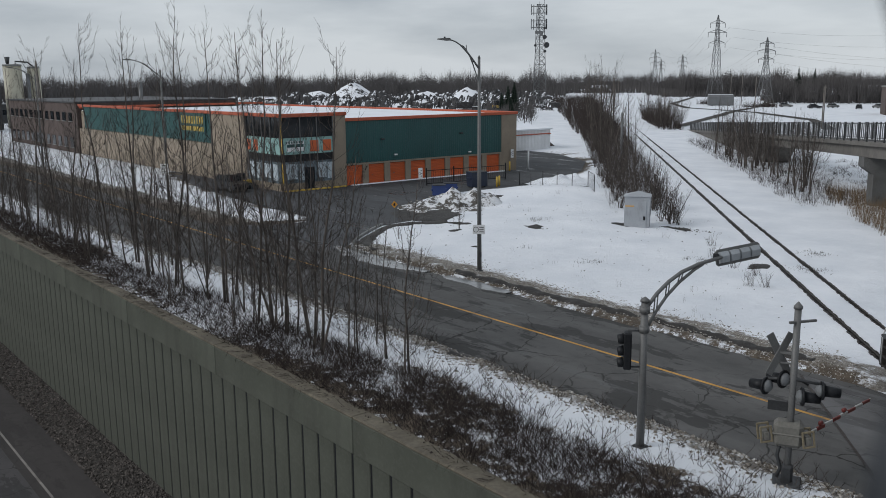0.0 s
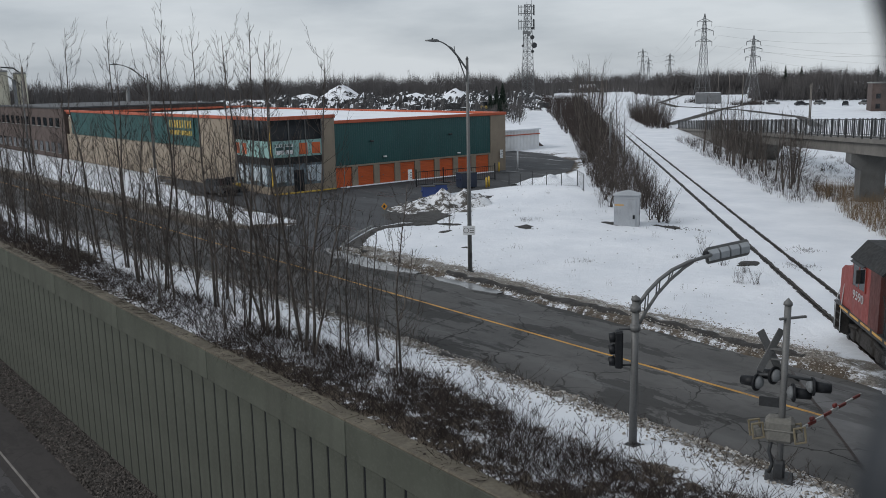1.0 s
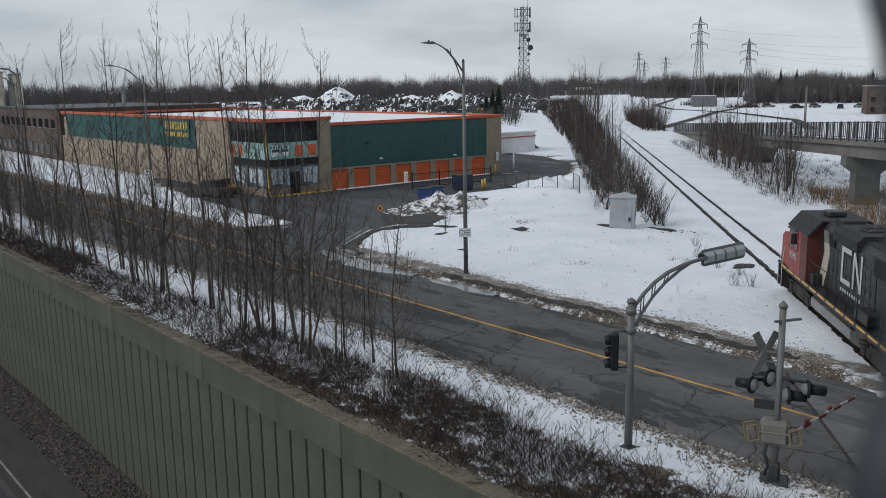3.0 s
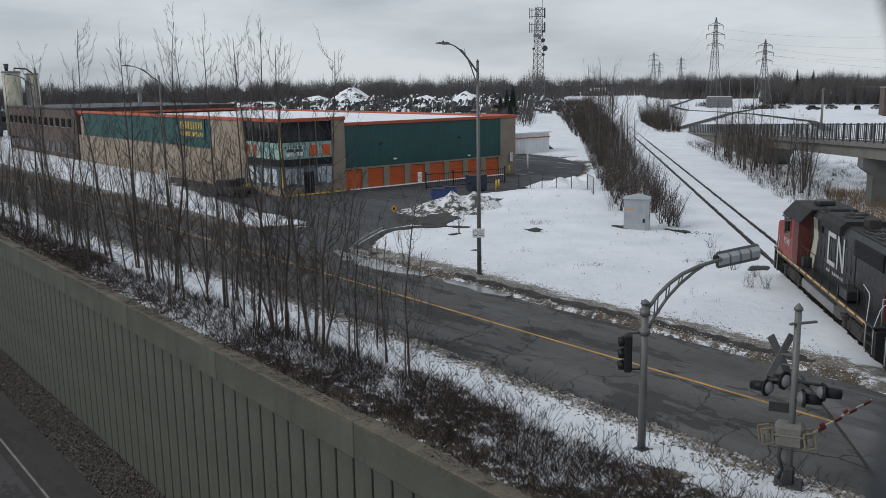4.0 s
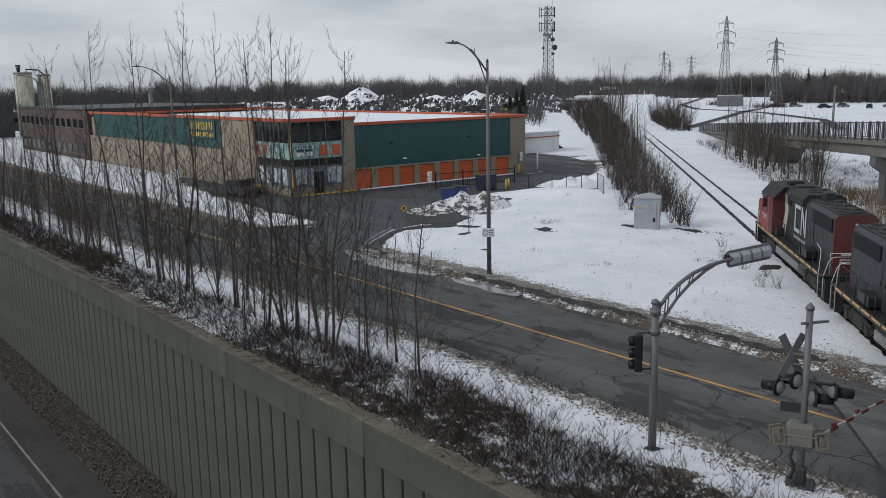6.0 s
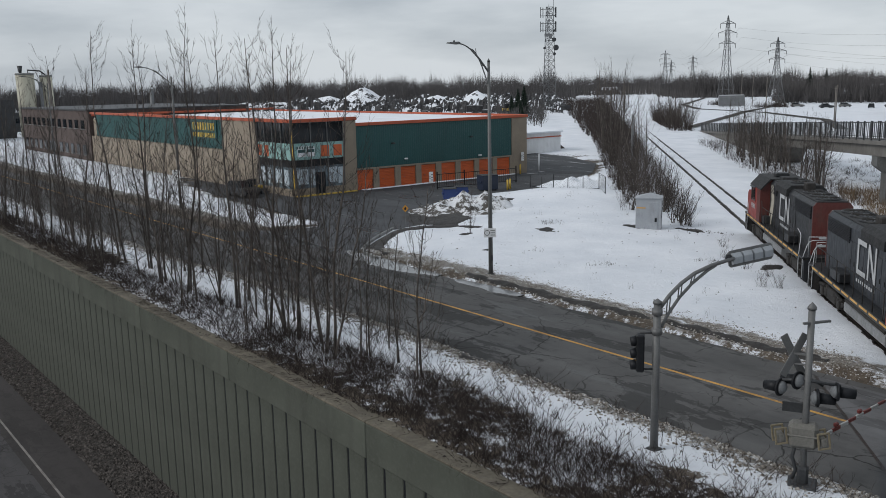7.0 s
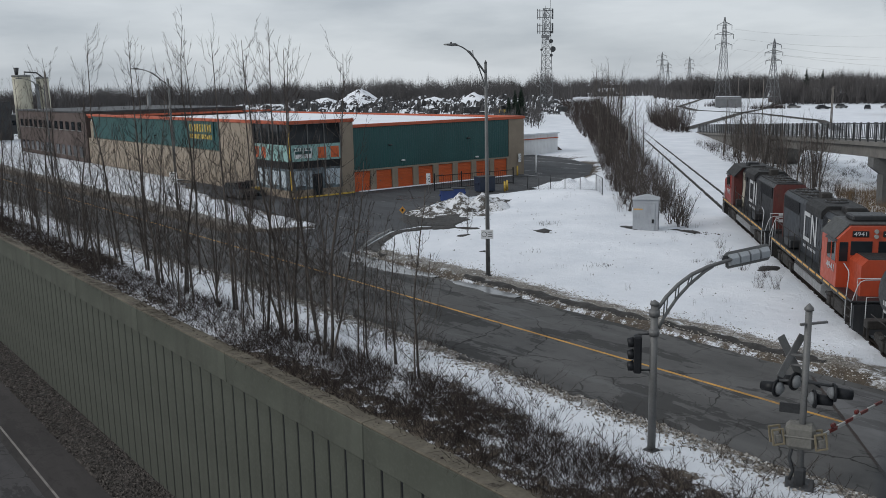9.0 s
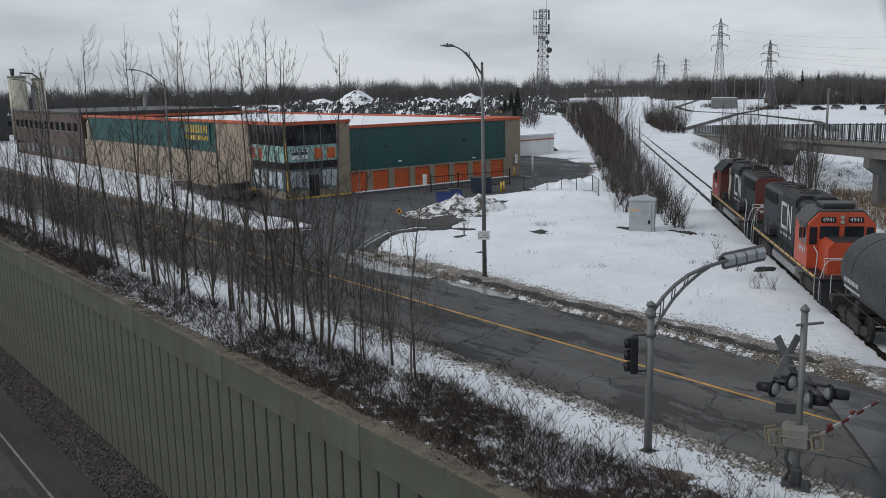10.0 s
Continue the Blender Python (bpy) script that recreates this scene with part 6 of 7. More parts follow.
def crossing_signal():
    """Crossbuck, flashers and a lowered gate; its arm lies across the street."""
    M_COUNTER = plain("grimy_yellow_paint", (0.19, 0.16, 0.105), 0.8, var=0.3, dirt=0.6)
    M_HOUSING = plain("brownish_grey_housing", (0.15, 0.145, 0.13), 0.8, var=0.25, dirt=0.6)
    M_PALE = plain("pale_flasher_back", (0.15, 0.158, 0.165), 0.6, var=0.25, dirt=0.4)
    M_BAND = plain("dull_white_gate_band", (0.34, 0.34, 0.33), 0.6, var=0.2, dirt=0.5)
    M_GATE_RED = plain("gate_red", (0.12, 0.018, 0.014), 0.5, var=0.15)
    t = thing("crossing_signal", pose(-10.95, 19.98, land(-10.95, 19.98)[0] - 0.05), "railway crossing signal with crossbuck, flashers and lowered gate", "crossing signal")
    part("base", Shape().box(0, 0, 0.06, 0.7, 0.7, 0.14, rz=28, bev=0.03).box(0, 0, 0.32, 0.28, 0.28, 0.5, rz=28, bev=0.06), M_DARK_STEEL, t)
    part("pole", tube([(0, 0, 0), (0, 0, 4.72)], 0.085, 14), M_STEEL, t)
    part("pole_cap", tube([(0, 0, 4.70), (0, 0, 4.76), (0, 0, 4.88)], [0.115, 0.11, 0.01], 12), M_STEEL, t)
    part("top_bracket", Shape().box(0.08, 0.12, 4.36, 0.07, 0.78, 0.06, rz=-24, bev=0.01), M_STEEL, t)
    for s in (-1, 1):
        m = Matrix.Translation((-0.34 - 0.012 * s, -0.14, 3.48)) @ pose(0, 0, 0, 0, 0, -30) @ Matrix.Rotation(radians(28 * s), 4, "X")
        part("crossbuck_blade", Shape().box(0, 0, 0, 0.025, 0.2, 1.2, bev=0.006), M_STEEL, t, "grey back of a crossbuck blade", at=m)
    part("blade_bracket", Shape().box(-0.2, -0.08, 3.52, 0.42, 0.05, 0.05, rz=22), M_STEEL, t)
    part("blade_bracket", Shape().box(-0.2, -0.06, 3.25, 0.42, 0.04, 0.04, rz=22), M_STEEL, t)
    part("flasher_arm", tube([(-0.52, -0.32, 2.82), (0.0, 0.0, 2.86), (0.66, 0.36, 2.80)], 0.04, 8), M_DARK_STEEL, t)
    part("flasher_arm", tube([(-0.2, 0.1, 2.95), (0.25, 0.3, 2.7)], 0.03, 8), M_DARK_STEEL, t)
    for dx, dy, z, a in ((-0.54, -0.32, 2.62, 180), (-0.22, -0.08, 2.82, 176), (0.22, 0.08, 2.44, 40), (0.59, 0.33, 2.64, 40)):
        f = part("flasher", tube([(-0.02, 0, 0), (0.03, 0, 0)], [0.235, 0.235], 22), M_BLACK, t, "crossing flasher with dark hood", at=pose(dx, dy, z, 0, 0, a))
        part("hood", tube([(0.03, 0, 0), (0.43, 0, -0.04)], [0.145, 0.125], 16), M_BLACK, f)
        part("back_cover", tube([(-0.02, 0, 0), (-0.08, 0, 0), (-0.13, 0, 0), (-0.16, 0, 0)], [0.175, 0.16, 0.1, 0.02], 18), M_PALE, f, "pale domed back cover")
    body = Shape().box(-0.04, 0.0, 1.41, 0.72, 0.5, 0.66, rz=28, bev=0.1).box(-0.04, 0.0, 1.44, 0.76, 0.54, 0.05, rz=28, bev=0.02)
    part("gate_mechanism", body, M_HOUSING, t, "brownish grey gate motor housing")
    for s in (-1, 1):
        cw = part("counterweight", Shape().box(0, 0, -0.05, 0.16, 0.3, 0.22, bev=0.02), M_HOUSING, t, "grimy counterweight in a yellow frame", at=pose(0.44 * s - 0.04, 0.24 * s - 0.12, 1.38, 0, -8, 50))
        for y in (-0.13, 0.13):
            for z in (-0.2, 0.2):
                part("weight_bar", Shape().box(0, y, z, 0.3, 0.05, 0.05, bev=0.01), M_COUNTER, cw)
            for x in (-0.14, 0.13):
                part("weight_bar", Shape().box(x, y, 0, 0.05, 0.052, 0.44, bev=0.01), M_COUNTER, cw)
    y, k = 0.42, 0
    ARM_END = 4.0
    while y < ARM_END:
        z = 1.16 + 0.045 * (y - 0.4)
        part("gate_board", Shape().box(0.06, y + 0.205, z + 0.01, 0.05, 0.40, 0.11 - 0.006 * y, bev=0.008), M_GATE_RED if k % 2 == 0 else M_BAND, t)
        if k in (2, 5, 9):
            part("gate_light", Shape().box(0.06, y + 0.2, z + 0.13, 0.1, 0.16, 0.12, bev=0.03), M_GATE_RED, t)
        y += 0.41
        k += 1
    part("arm_tip", Shape().box(0.06, y + 0.04, 1.16 + 0.045 * (y - 0.4), 0.045, 0.1, 0.09, bev=0.02), M_BAND, t)
    part("number_plate", Shape().box(-0.3, -0.12, 2.1, 0.5, 0.03, 0.26, rz=28, bev=0.01), M_DARK_STEEL, t)
    part("conduit", tube([(-0.16, -0.12, 1.2), (-0.22, -0.16, 0.8), (-0.14, -0.1, 0.45), (-0.2, -0.15, 0.2)], 0.05, 8), M_DARK_STEEL, t)
    return t


crossing_signal()


def equipment_cabinet():
    t = thing("equipment_cabinet", pose(-38.65, 48.1, land(-38.65, 48.1)[0] - 0.25, 0, 0, 35.6), "grey metal railway equipment cabinet with a door", "cabinet")
    m_cab = plain("pale_grey_cabinet_paint", (0.34, 0.36, 0.385), 0.5, 0.1, 0.12, dirt=0.3)
    part("body", Shape().box(0, 0, 1.18, 1.72, 1.3, 2.36, bev=0.02), m_cab, t)
    roof = [(-0.92, -0.72, 2.36), (0.92, -0.72, 2.36), (0.92, 0.72, 2.36), (-0.92, 0.72, 2.36), (-0.92, -0.72, 2.41), (0.92, -0.72, 2.41), (0.92, 0.72, 2.41), (-0.92, 0.72, 2.41), (0.1, 0.0, 2.72)]
    part("roof", Shape().add(roof, [(3, 2, 1, 0), (0, 1, 5, 4), (1, 2, 6, 5), (2, 3, 7, 6), (3, 0, 4, 7), (4, 5, 8), (5, 6, 8), (6, 7, 8), (7, 4, 8)]), m_cab, t, "low peaked metal roof")
    d = part("door", Shape().box(0.28, -0.67, 1.12, 0.72, 0.05, 2.0, bev=0.012), m_cab, t)
    part("door_lock", Shape().box(0.5, -0.71, 0.9, 0.14, 0.05, 0.26, bev=0.01), M_BLACK, d)
    part("stripe", Shape().box(-0.5, -0.66, 1.72, 0.6, 0.02, 0.08), M_STRIPE, t)
    part("vent", Shape().box(0.87, 0.1, 1.2, 0.03, 0.3, 0.5), M_DARK_STEEL, t)
    part("footing", Shape().box(0, 0, 0.03, 1.95, 1.5, 0.12, bev=0.03), M_CONCRETE, t)
    return t


equipment_cabinet()


def wire_fence(pts, h, label):
    """Thin posts with a top rail, a bottom wire and a coarse mesh."""
    t = thing("wire_fence", pose(0, 0, 0), label, "fence")
    for (ax, ay), (bx, by) in zip(pts, pts[1:]):
        n = max(1, round(math.hypot(bx - ax, by - ay) / 2.6))
        for i in range(n + 1):
            x, y = ax + (bx - ax) * i / n, ay + (by - ay) * i / n
            z = land(x, y)[0]
            part("post", tube([(x, y, z - 0.1), (x, y, z + h)], 0.035, 6), M_DARK_STEEL, t)
        za, zb = land(ax, ay)[0], land(bx, by)[0]
        for k in (0.04, 1.0):
            part("rail", tube([(ax, ay, za + h * k), (bx, by, zb + h * k)], 0.02, 5), M_DARK_STEEL, t)
        m = int(math.hypot(bx - ax, by - ay) / 0.24)
        sh = Shape()
        for i in range(-6, m):
            for s in (1, -1):
                u0, u1 = (i / m, (i + 6) / m) if s > 0 else ((i + 6) / m, i / m)
                z0, z1 = 0.05, h
                c0, c1 = max(0, min(1, u0)), max(0, min(1, u1))
                if u0 == u1 or c0 == c1:
                    continue
                w0, w1 = z0 + (z1 - z0) * (c0 - u0) / (u1 - u0), z0 + (z1 - z0) * (c1 - u0) / (u1 - u0)
                sh.tube([(ax + (bx - ax) * c0, ay + (by - ay) * c0, za + w0), (ax + (bx - ax) * c1, ay + (by - ay) * c1, za + w1)], 0.004, 3, caps=False)
        tagged(part("wire_mesh", sh, M_DARK_STEEL, t), kind="stuff")
    return t


wire_fence([(-65.2, 59.0), (-63.9, 60.8), (-59.9, 60.1), (-53.0, 58.9), (-50.2, 56.6)], 1.45, "thin dark wire fence along the edge of the lot")


def sliding_gate():
    t = thing("sliding_gate", pose(0, 0, 0), "black steel bar gate across the lot", "gate")
    a, b = Vector((-69.9, 53.6, 0.03)), Vector((-68.6, 63.2, 0.03))
    for z in (0.18, 1.5):
        part("gate_rail", tube([a + Vector((0, 0, z)), b + Vector((0, 0, z))], 0.035, 6), M_BLACK, t)
    for i in range(37):
        p = a.lerp(b, i / 36)
        part("bar", tube([p + Vector((0, 0, 0.18)), p + Vector((0, 0, 1.5))], 0.014, 5), M_BLACK, t)
    for i in range(4):
        p = a.lerp(b, i / 3)
        part("post", Shape().box(p.x, p.y, 0.9, 0.09, 0.09, 1.8), M_BLACK, t)
    return t


sliding_gate()


def dumpster(x, y, turn, w, d, h, label, paint):
    t = thing("dumpster", pose(x, y, land(x, y)[0] if not in_ring(x, y, LOT) else 0.035, 0, 0, turn), label, "dumpster", "waste containers")
    part("bin", Shape().prism([(-d / 2, 0.12), (d / 2 - 0.15, 0.12), (d / 2, h), (-d / 2, h)], -w / 2, w / 2, axis="x"), paint, t)
    part("lid", Shape().box(0, -0.02, h + 0.04, w + 0.06, d + 0.06, 0.07, bev=0.02), M_DARK_STEEL, t)
    for sx in (-1, 1):
        for k in (-0.3, 0.3):
            part("caster", tube([(sx * w * 0.4, k * d, 0.08), (sx * w * 0.4 + 0.06, k * d, 0.08)], 0.08, 8), M_BLACK, t)
        part("side_pocket", Shape().box(sx * (w / 2 + 0.05), 0, h * 0.6, 0.1, d * 0.7, 0.16), paint, t)
    return t


M_BIN_BLUE = plain("blue_bin_paint", (0.012, 0.035, 0.14), 0.5, var=0.15, dirt=0.2)
M_BIN_NAVY = plain("navy_bin_paint", (0.015, 0.025, 0.05), 0.5, var=0.15, dirt=0.3)
dumpster(-61.6, 48.6, 60, 1.15, 0.9, 1.0, "blue waste container half behind a snow pile", M_BIN_BLUE)
dumpster(-62.4, 50.6, 55, 1.2, 0.9, 0.95, "blue waste container beside the gate", M_BIN_BLUE)
dumpster(-65.4, 56.4, 78, 1.7, 1.3, 1.5, "dark navy waste container beside the gate", M_BIN_NAVY)
for x, y, h, mat in ((-64.2, 58.0, 1.0, M_GOLD), (-64.6, 58.7, 1.0, M_GOLD), (-74.6, 69.4, 1.1, M_GOLD), (-74.8, 72.6, 2.2, M_WHITE), (-49.6, 31.2, 0.9, M_CONCRETE)):
    t = thing("bollard", pose(x, y, 0.0), "upright bollard pipe at the edge of the asphalt", "bollard", "bollards")
    part("pipe", tube([(0, 0, 0), (0, 0, h)], 0.1, 12), mat, t)
    part("cap", tube([(0, 0, h), (0, 0, h + 0.07)], [0.1, 0.03], 12), mat, t)


def kerb():
    """The kerb that rounds the driveway's corner."""
    pts = [(-44.0, 28.95), (-46.0, 29.3), (-47.8, 30.5), (-49.3, 32.0), (-50.9, 33.9), (-52.6, 36.2)]
    t = thing("kerb", pose(0, 0, 0), "low concrete kerb round the driveway corner", "kerb", kind="structure")
    for (ax, ay), (bx, by) in zip(pts, pts[1:]):
        l = math.hypot(bx - ax, by - ay)
        part("kerbstone", Shape().box((ax + bx) / 2, (ay + by) / 2, 0.06, l - 0.01, 0.16, 0.26, rz=math.degrees(math.atan2(by - ay, bx - ax)), bev=0.03), M_CONCRETE, t)


kerb()


def parked_car(x, y, turn, paint, label):
    t = thing("parked_car", pose(x, y, 0.035, 0, 0, turn), label, "car", "parked cars")
    body = [(-2.2, 0.3), (-2.25, 0.75), (-2.1, 0.95), (-0.9, 1.0), (1.0, 0.98), (2.0, 0.85), (2.25, 0.6), (2.2, 0.3)]
    part("body", Shape().prism(body, -0.9, 0.9, axis="y"), paint, t)
    n = 4
    cab = [(-1.9, 0.98), (-1.35, 1.5), (0.1, 1.52), (0.95, 0.98)]
    vs = [(a, -0.84 + 0.14 * (b > 1.2), b) for a, b in cab] + [(a, 0.84 - 0.14 * (b > 1.2), b) for a, b in cab]
    part("cabin_glass", Shape().add(vs, [(0, 1, 2, 3), (7, 6, 5, 4)] + [(i, i + n, (i + 1) % n + n, (i + 1) % n) for i in range(n)]), M_DARK_GLASS, t)
    part("roof", Shape().box(-0.62, 0, 1.53, 1.4, 1.36, 0.05, bev=0.02), paint, t)
    for sx in (-1.35, 1.35):
        for sy in (-1, 1):
            w = part("wheel", tube([(sx, sy * 0.7, 0.33), (sx, sy * 0.91, 0.33)], 0.33, 18), M_BLACK, t)
            part("rim", tube([(sx, sy * 0.905, 0.33), (sx, sy * 0.925, 0.33)], 0.2, 12), M_STEEL, w)
    return t


M_CAR_BLACK = plain("black_car_paint", (0.012, 0.013, 0.016), 0.25, var=0.1)
parked_car(-79.6, 36.9, 4, M_CAR_BLACK, "black parked car beside the street-side wall")


def yellow_loader(x, y, turn, z=0.0):
    t = thing("loader", pose(x, y, z, 0, 0, turn), "small yellow wheel loader", "loader")
    part("body", Shape().box(0, 0, 1.1, 3.0, 1.6, 0.9, bev=0.12), M_GOLD, t)
    part("cab", Shape().box(-0.2, 0, 2.1, 1.3, 1.3, 1.3, bev=0.1), M_DARK_GLASS, t)
    part("bucket", Shape().prism([(1.9, 0.2), (2.7, 0.25), (2.1, 0.5), (1.9, 1.0)], -1.1, 1.1, axis="y"), M_DARK_STEEL, t)
    for sx in (-1, 1):
        for sy in (-0.85, 0.85):
            part("wheel", tube([(sx, sy - 0.2, 0.55), (sx, sy + 0.2, 0.55)], 0.55, 16), M_BLACK, t)
    return t


yellow_loader(-81.2, 38.9, 30).scale = (0.55, 0.55, 0.55)

# ---- the footbridge ramp ----
M_PIER = plain("stained_pier_concrete", (0.10, 0.10, 0.098), 0.85, var=0.25, dirt=0.6)

def ramp_z(s):
    return max(0.1, 5.35 - (s - 74) * 0.047)


def footbridge():
    t = thing("footbridge", pose(0, 0, 0), "concrete footbridge ramp with grey picket railings on a pier", "bridge")
    lat, half = 23.6 - TRACK_OFF, 1.9
    mid = lat + 1.2
    ss = [34 + 4 * k for k in range(39)]
    deck, beam = Shape(), Shape()
    for sh, w, d0, d1 in ((deck, half, 0.0, -0.32), (beam, half - 0.35, -0.32, -1.25)):
        v = []
        for s in ss:
            low = -4.5 if sh is beam and s >= 112 else d1
            for l, d in ((-w, d0), (w, d0), (w, low), (-w, low)):
                p = track(s, mid + l)
                v.append((p.x, p.y, max(-0.3, ramp_z(s) + d)))
        n = len(ss)
        sh.add(v, [(4 * i + a, 4 * i + (a + 1) % 4, 4 * i + 4 + (a + 1) % 4, 4 * i + 4 + a) for i in range(n - 1) for a in range(4)] + [(0, 1, 2, 3), (4 * n - 1, 4 * n - 2, 4 * n - 3, 4 * n - 4)])
    part("deck", deck, M_PALE_CONCRETE, t)
    part("beam", beam, M_PALE_CONCRETE, t)
    for s in (75.0, 47.0):
        p = track(s, mid)
        z = ramp_z(s) - 1.25
        m = Matrix.Translation((p.x, p.y, 0)) @ pose(0, 0, 0, 0, 0, math.degrees(math.atan2(TRACK_D.y, TRACK_D.x)))
        col = Shape().prism([(-1.75, z), (-1.75, z - 0.75), (-0.95, z - 1.35), (-0.95, -0.2), (0.95, -0.2), (0.95, z - 1.35), (1.75, z - 0.75), (1.75, z)], -0.7, 0.7, axis="x")
        part("pier", col, M_PIER, t, "concrete hammerhead pier", at=m)
    turn = math.degrees(math.atan2(TRACK_D.y, TRACK_D.x))
    post = Shape().box(0, 0, 0.78, 0.09, 0.12, 1.56).mesh("post", M_DARK_STEEL)
    bar = Shape().box(0, 0, 0.75, 0.03, 0.05, 1.3).mesh("bar", M_LATTICE)
    for side in (-half + 0.12, half - 0.12):
        far_bars = Shape()
        for k in range(72):
            p = track(40 + 2 * k, mid + side, ramp_z(40 + 2 * k))
            ob = new("railing_post", post)
            ob.parent, ob.matrix_basis = t, Matrix.Translation(p) @ pose(0, 0, 0, 0, 0, turn)
        for k in range(250):
            p = track(58 + 0.5 * k, mid + side, ramp_z(58 + 0.5 * k))
            if side < 0:
                ob = new("railing_bar", bar)
                ob.parent, ob.matrix_basis = t, Matrix.Translation(p) @ pose(0, 0, 0, 0, 0, turn)
            else:
                far_bars.box(p.x, p.y, p.z + 0.75, 0.03, 0.05, 1.3, turn)
        if far_bars.v:
            tagged(part("far_railing_bars", far_bars, M_LATTICE, t), kind="stuff")
        for z in (0.12, 1.46):
            a, b, c = track(40, mid + side, ramp_z(40) + z), track(74, mid + side, ramp_z(74) + z), track(183, mid + side, ramp_z(183) + z)
            part("railing_rail", tube([a, b, c], 0.035, 5), M_DARK_STEEL, t)
    return t


footbridge()


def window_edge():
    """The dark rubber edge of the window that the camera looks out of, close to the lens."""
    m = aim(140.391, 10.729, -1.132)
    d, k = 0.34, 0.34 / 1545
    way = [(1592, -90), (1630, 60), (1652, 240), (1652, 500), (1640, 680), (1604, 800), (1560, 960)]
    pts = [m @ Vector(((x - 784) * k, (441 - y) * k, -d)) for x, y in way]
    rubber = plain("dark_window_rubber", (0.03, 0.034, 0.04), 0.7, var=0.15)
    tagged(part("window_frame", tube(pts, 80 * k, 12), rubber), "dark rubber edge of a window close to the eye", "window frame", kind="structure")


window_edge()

# ---- the distance ----
def polar(pan, r, z=0.0):
    return Vector((r * math.cos(radians(pan)), r * math.sin(radians(pan)), z))


def lattice(sh, levels, n=4, leg=0.12, brace=0.07, turn=45.0):
    """Legs and crossed braces through square (or three-sided) levels of (z, half width)."""
    rings = [[Vector((w * math.cos(radians(turn) + 2 * math.pi * k / n), w * math.sin(radians(turn) + 2 * math.pi * k / n), z)) for k in range(n)] for z, w in levels]
    for a, b in zip(rings, rings[1:]):
        for k in range(n):
            j = (k + 1) % n
            sh.tube([a[k], b[k]], leg, 3, caps=False)
            sh.tube([a[k], b[j]], brace, 3, caps=False)
            sh.tube([a[j], b[k]], brace, 3, caps=False)
            sh.tube([b[k], b[j]], brace, 3, caps=False)
    return rings


def pylon(x, y, h, wide, turn, label, arms=1.0):
    t = thing("pylon", pose(x, y, -0.1, 0, 0, turn), label, "pylon", "power line towers")
    k = h / 34.0
    body = Shape()
    lattice(body, [(0, 5.2 * k * wide), (6 * k, 4.0 * k * wide), (11 * k, 3.0 * k * wide), (16 * k, 2.15 * k * wide), (20 * k, 1.5 * k), (23 * k, 1.1 * k), (26 * k, 0.95 * k), (29 * k, 0.8 * k), (31.5 * k, 0.6 * k), (34 * k, 0.1 * k)], 4, 0.12, 0.055)
    part("tower", body, M_LATTICE, t, "grey lattice tower")
    for z, r in ((23.5, 4.2), (27.5, 4.8), (31.0, 3.8)):
        arm = Shape()
        for s in (-1, 1):
            tip = Vector((0, s * r * k * arms, z * k))
            for dx in (-0.7, 0.7):
                arm.tube([(dx * k, 0, (z + 1.2) * k), tip], 0.08, 3, caps=False)
                arm.tube([(dx * k, 0, z * k), tip], 0.08, 3, caps=False)
            part("insulator", tube([tip, tip - Vector((0, 0, 1.8 * k))], 0.10, 5), M_DARK_STEEL, t)
        part("cross_arm", arm, M_LATTICE, t)
    return t


PYLONS = [(-211.0, 308.6, 35, 0.78), (-175.4, 286.5, 24.4, 1.0), (-404, 517, 31, 1.0), (-407, 553, 28, 1.1), (-455, 590, 26, 1.0)]
for x, y, h, w in PYLONS:
    pylon(x, y, h, w, -32, "tall grey lattice power pylon standing in the snowy field", 0.78 if h > 34 else 0.95)


def sag(a, b, dip, n=14):
    return [a.lerp(b, k / n) - Vector((0, 0, dip * 4 * (k / n) * (1 - k / n))) for k in range(n + 1)]


for i, (dy, z, px, py, h) in enumerate([(s * r, zz, x, y, hh) for x, y, hh in ((-211.0, 308.6, 35), (-175.4, 286.5, 24.4)) for zz, r in ((23.5, 5.2), (27.5, 5.8), (31.0, 4.6)) for s in (-1, 1)]):
    k = h / 34
    a = Vector((px - dy * k * math.sin(radians(-32)), py + dy * k * math.cos(radians(-32)), (z - 1.8) * k))
    far_to = a + Vector((-192, 215, 2))
    near_to = a + Vector((205, -60, 4))
    for e in ((far_to, near_to) if i % 2 else (far_to,)):
        w = part("power_line", tube(sag(a, e, 9.0), 0.022, 3), M_DARK_STEEL)
        tagged(w, "thin dark overhead power line between pylons", "power line", "power lines")


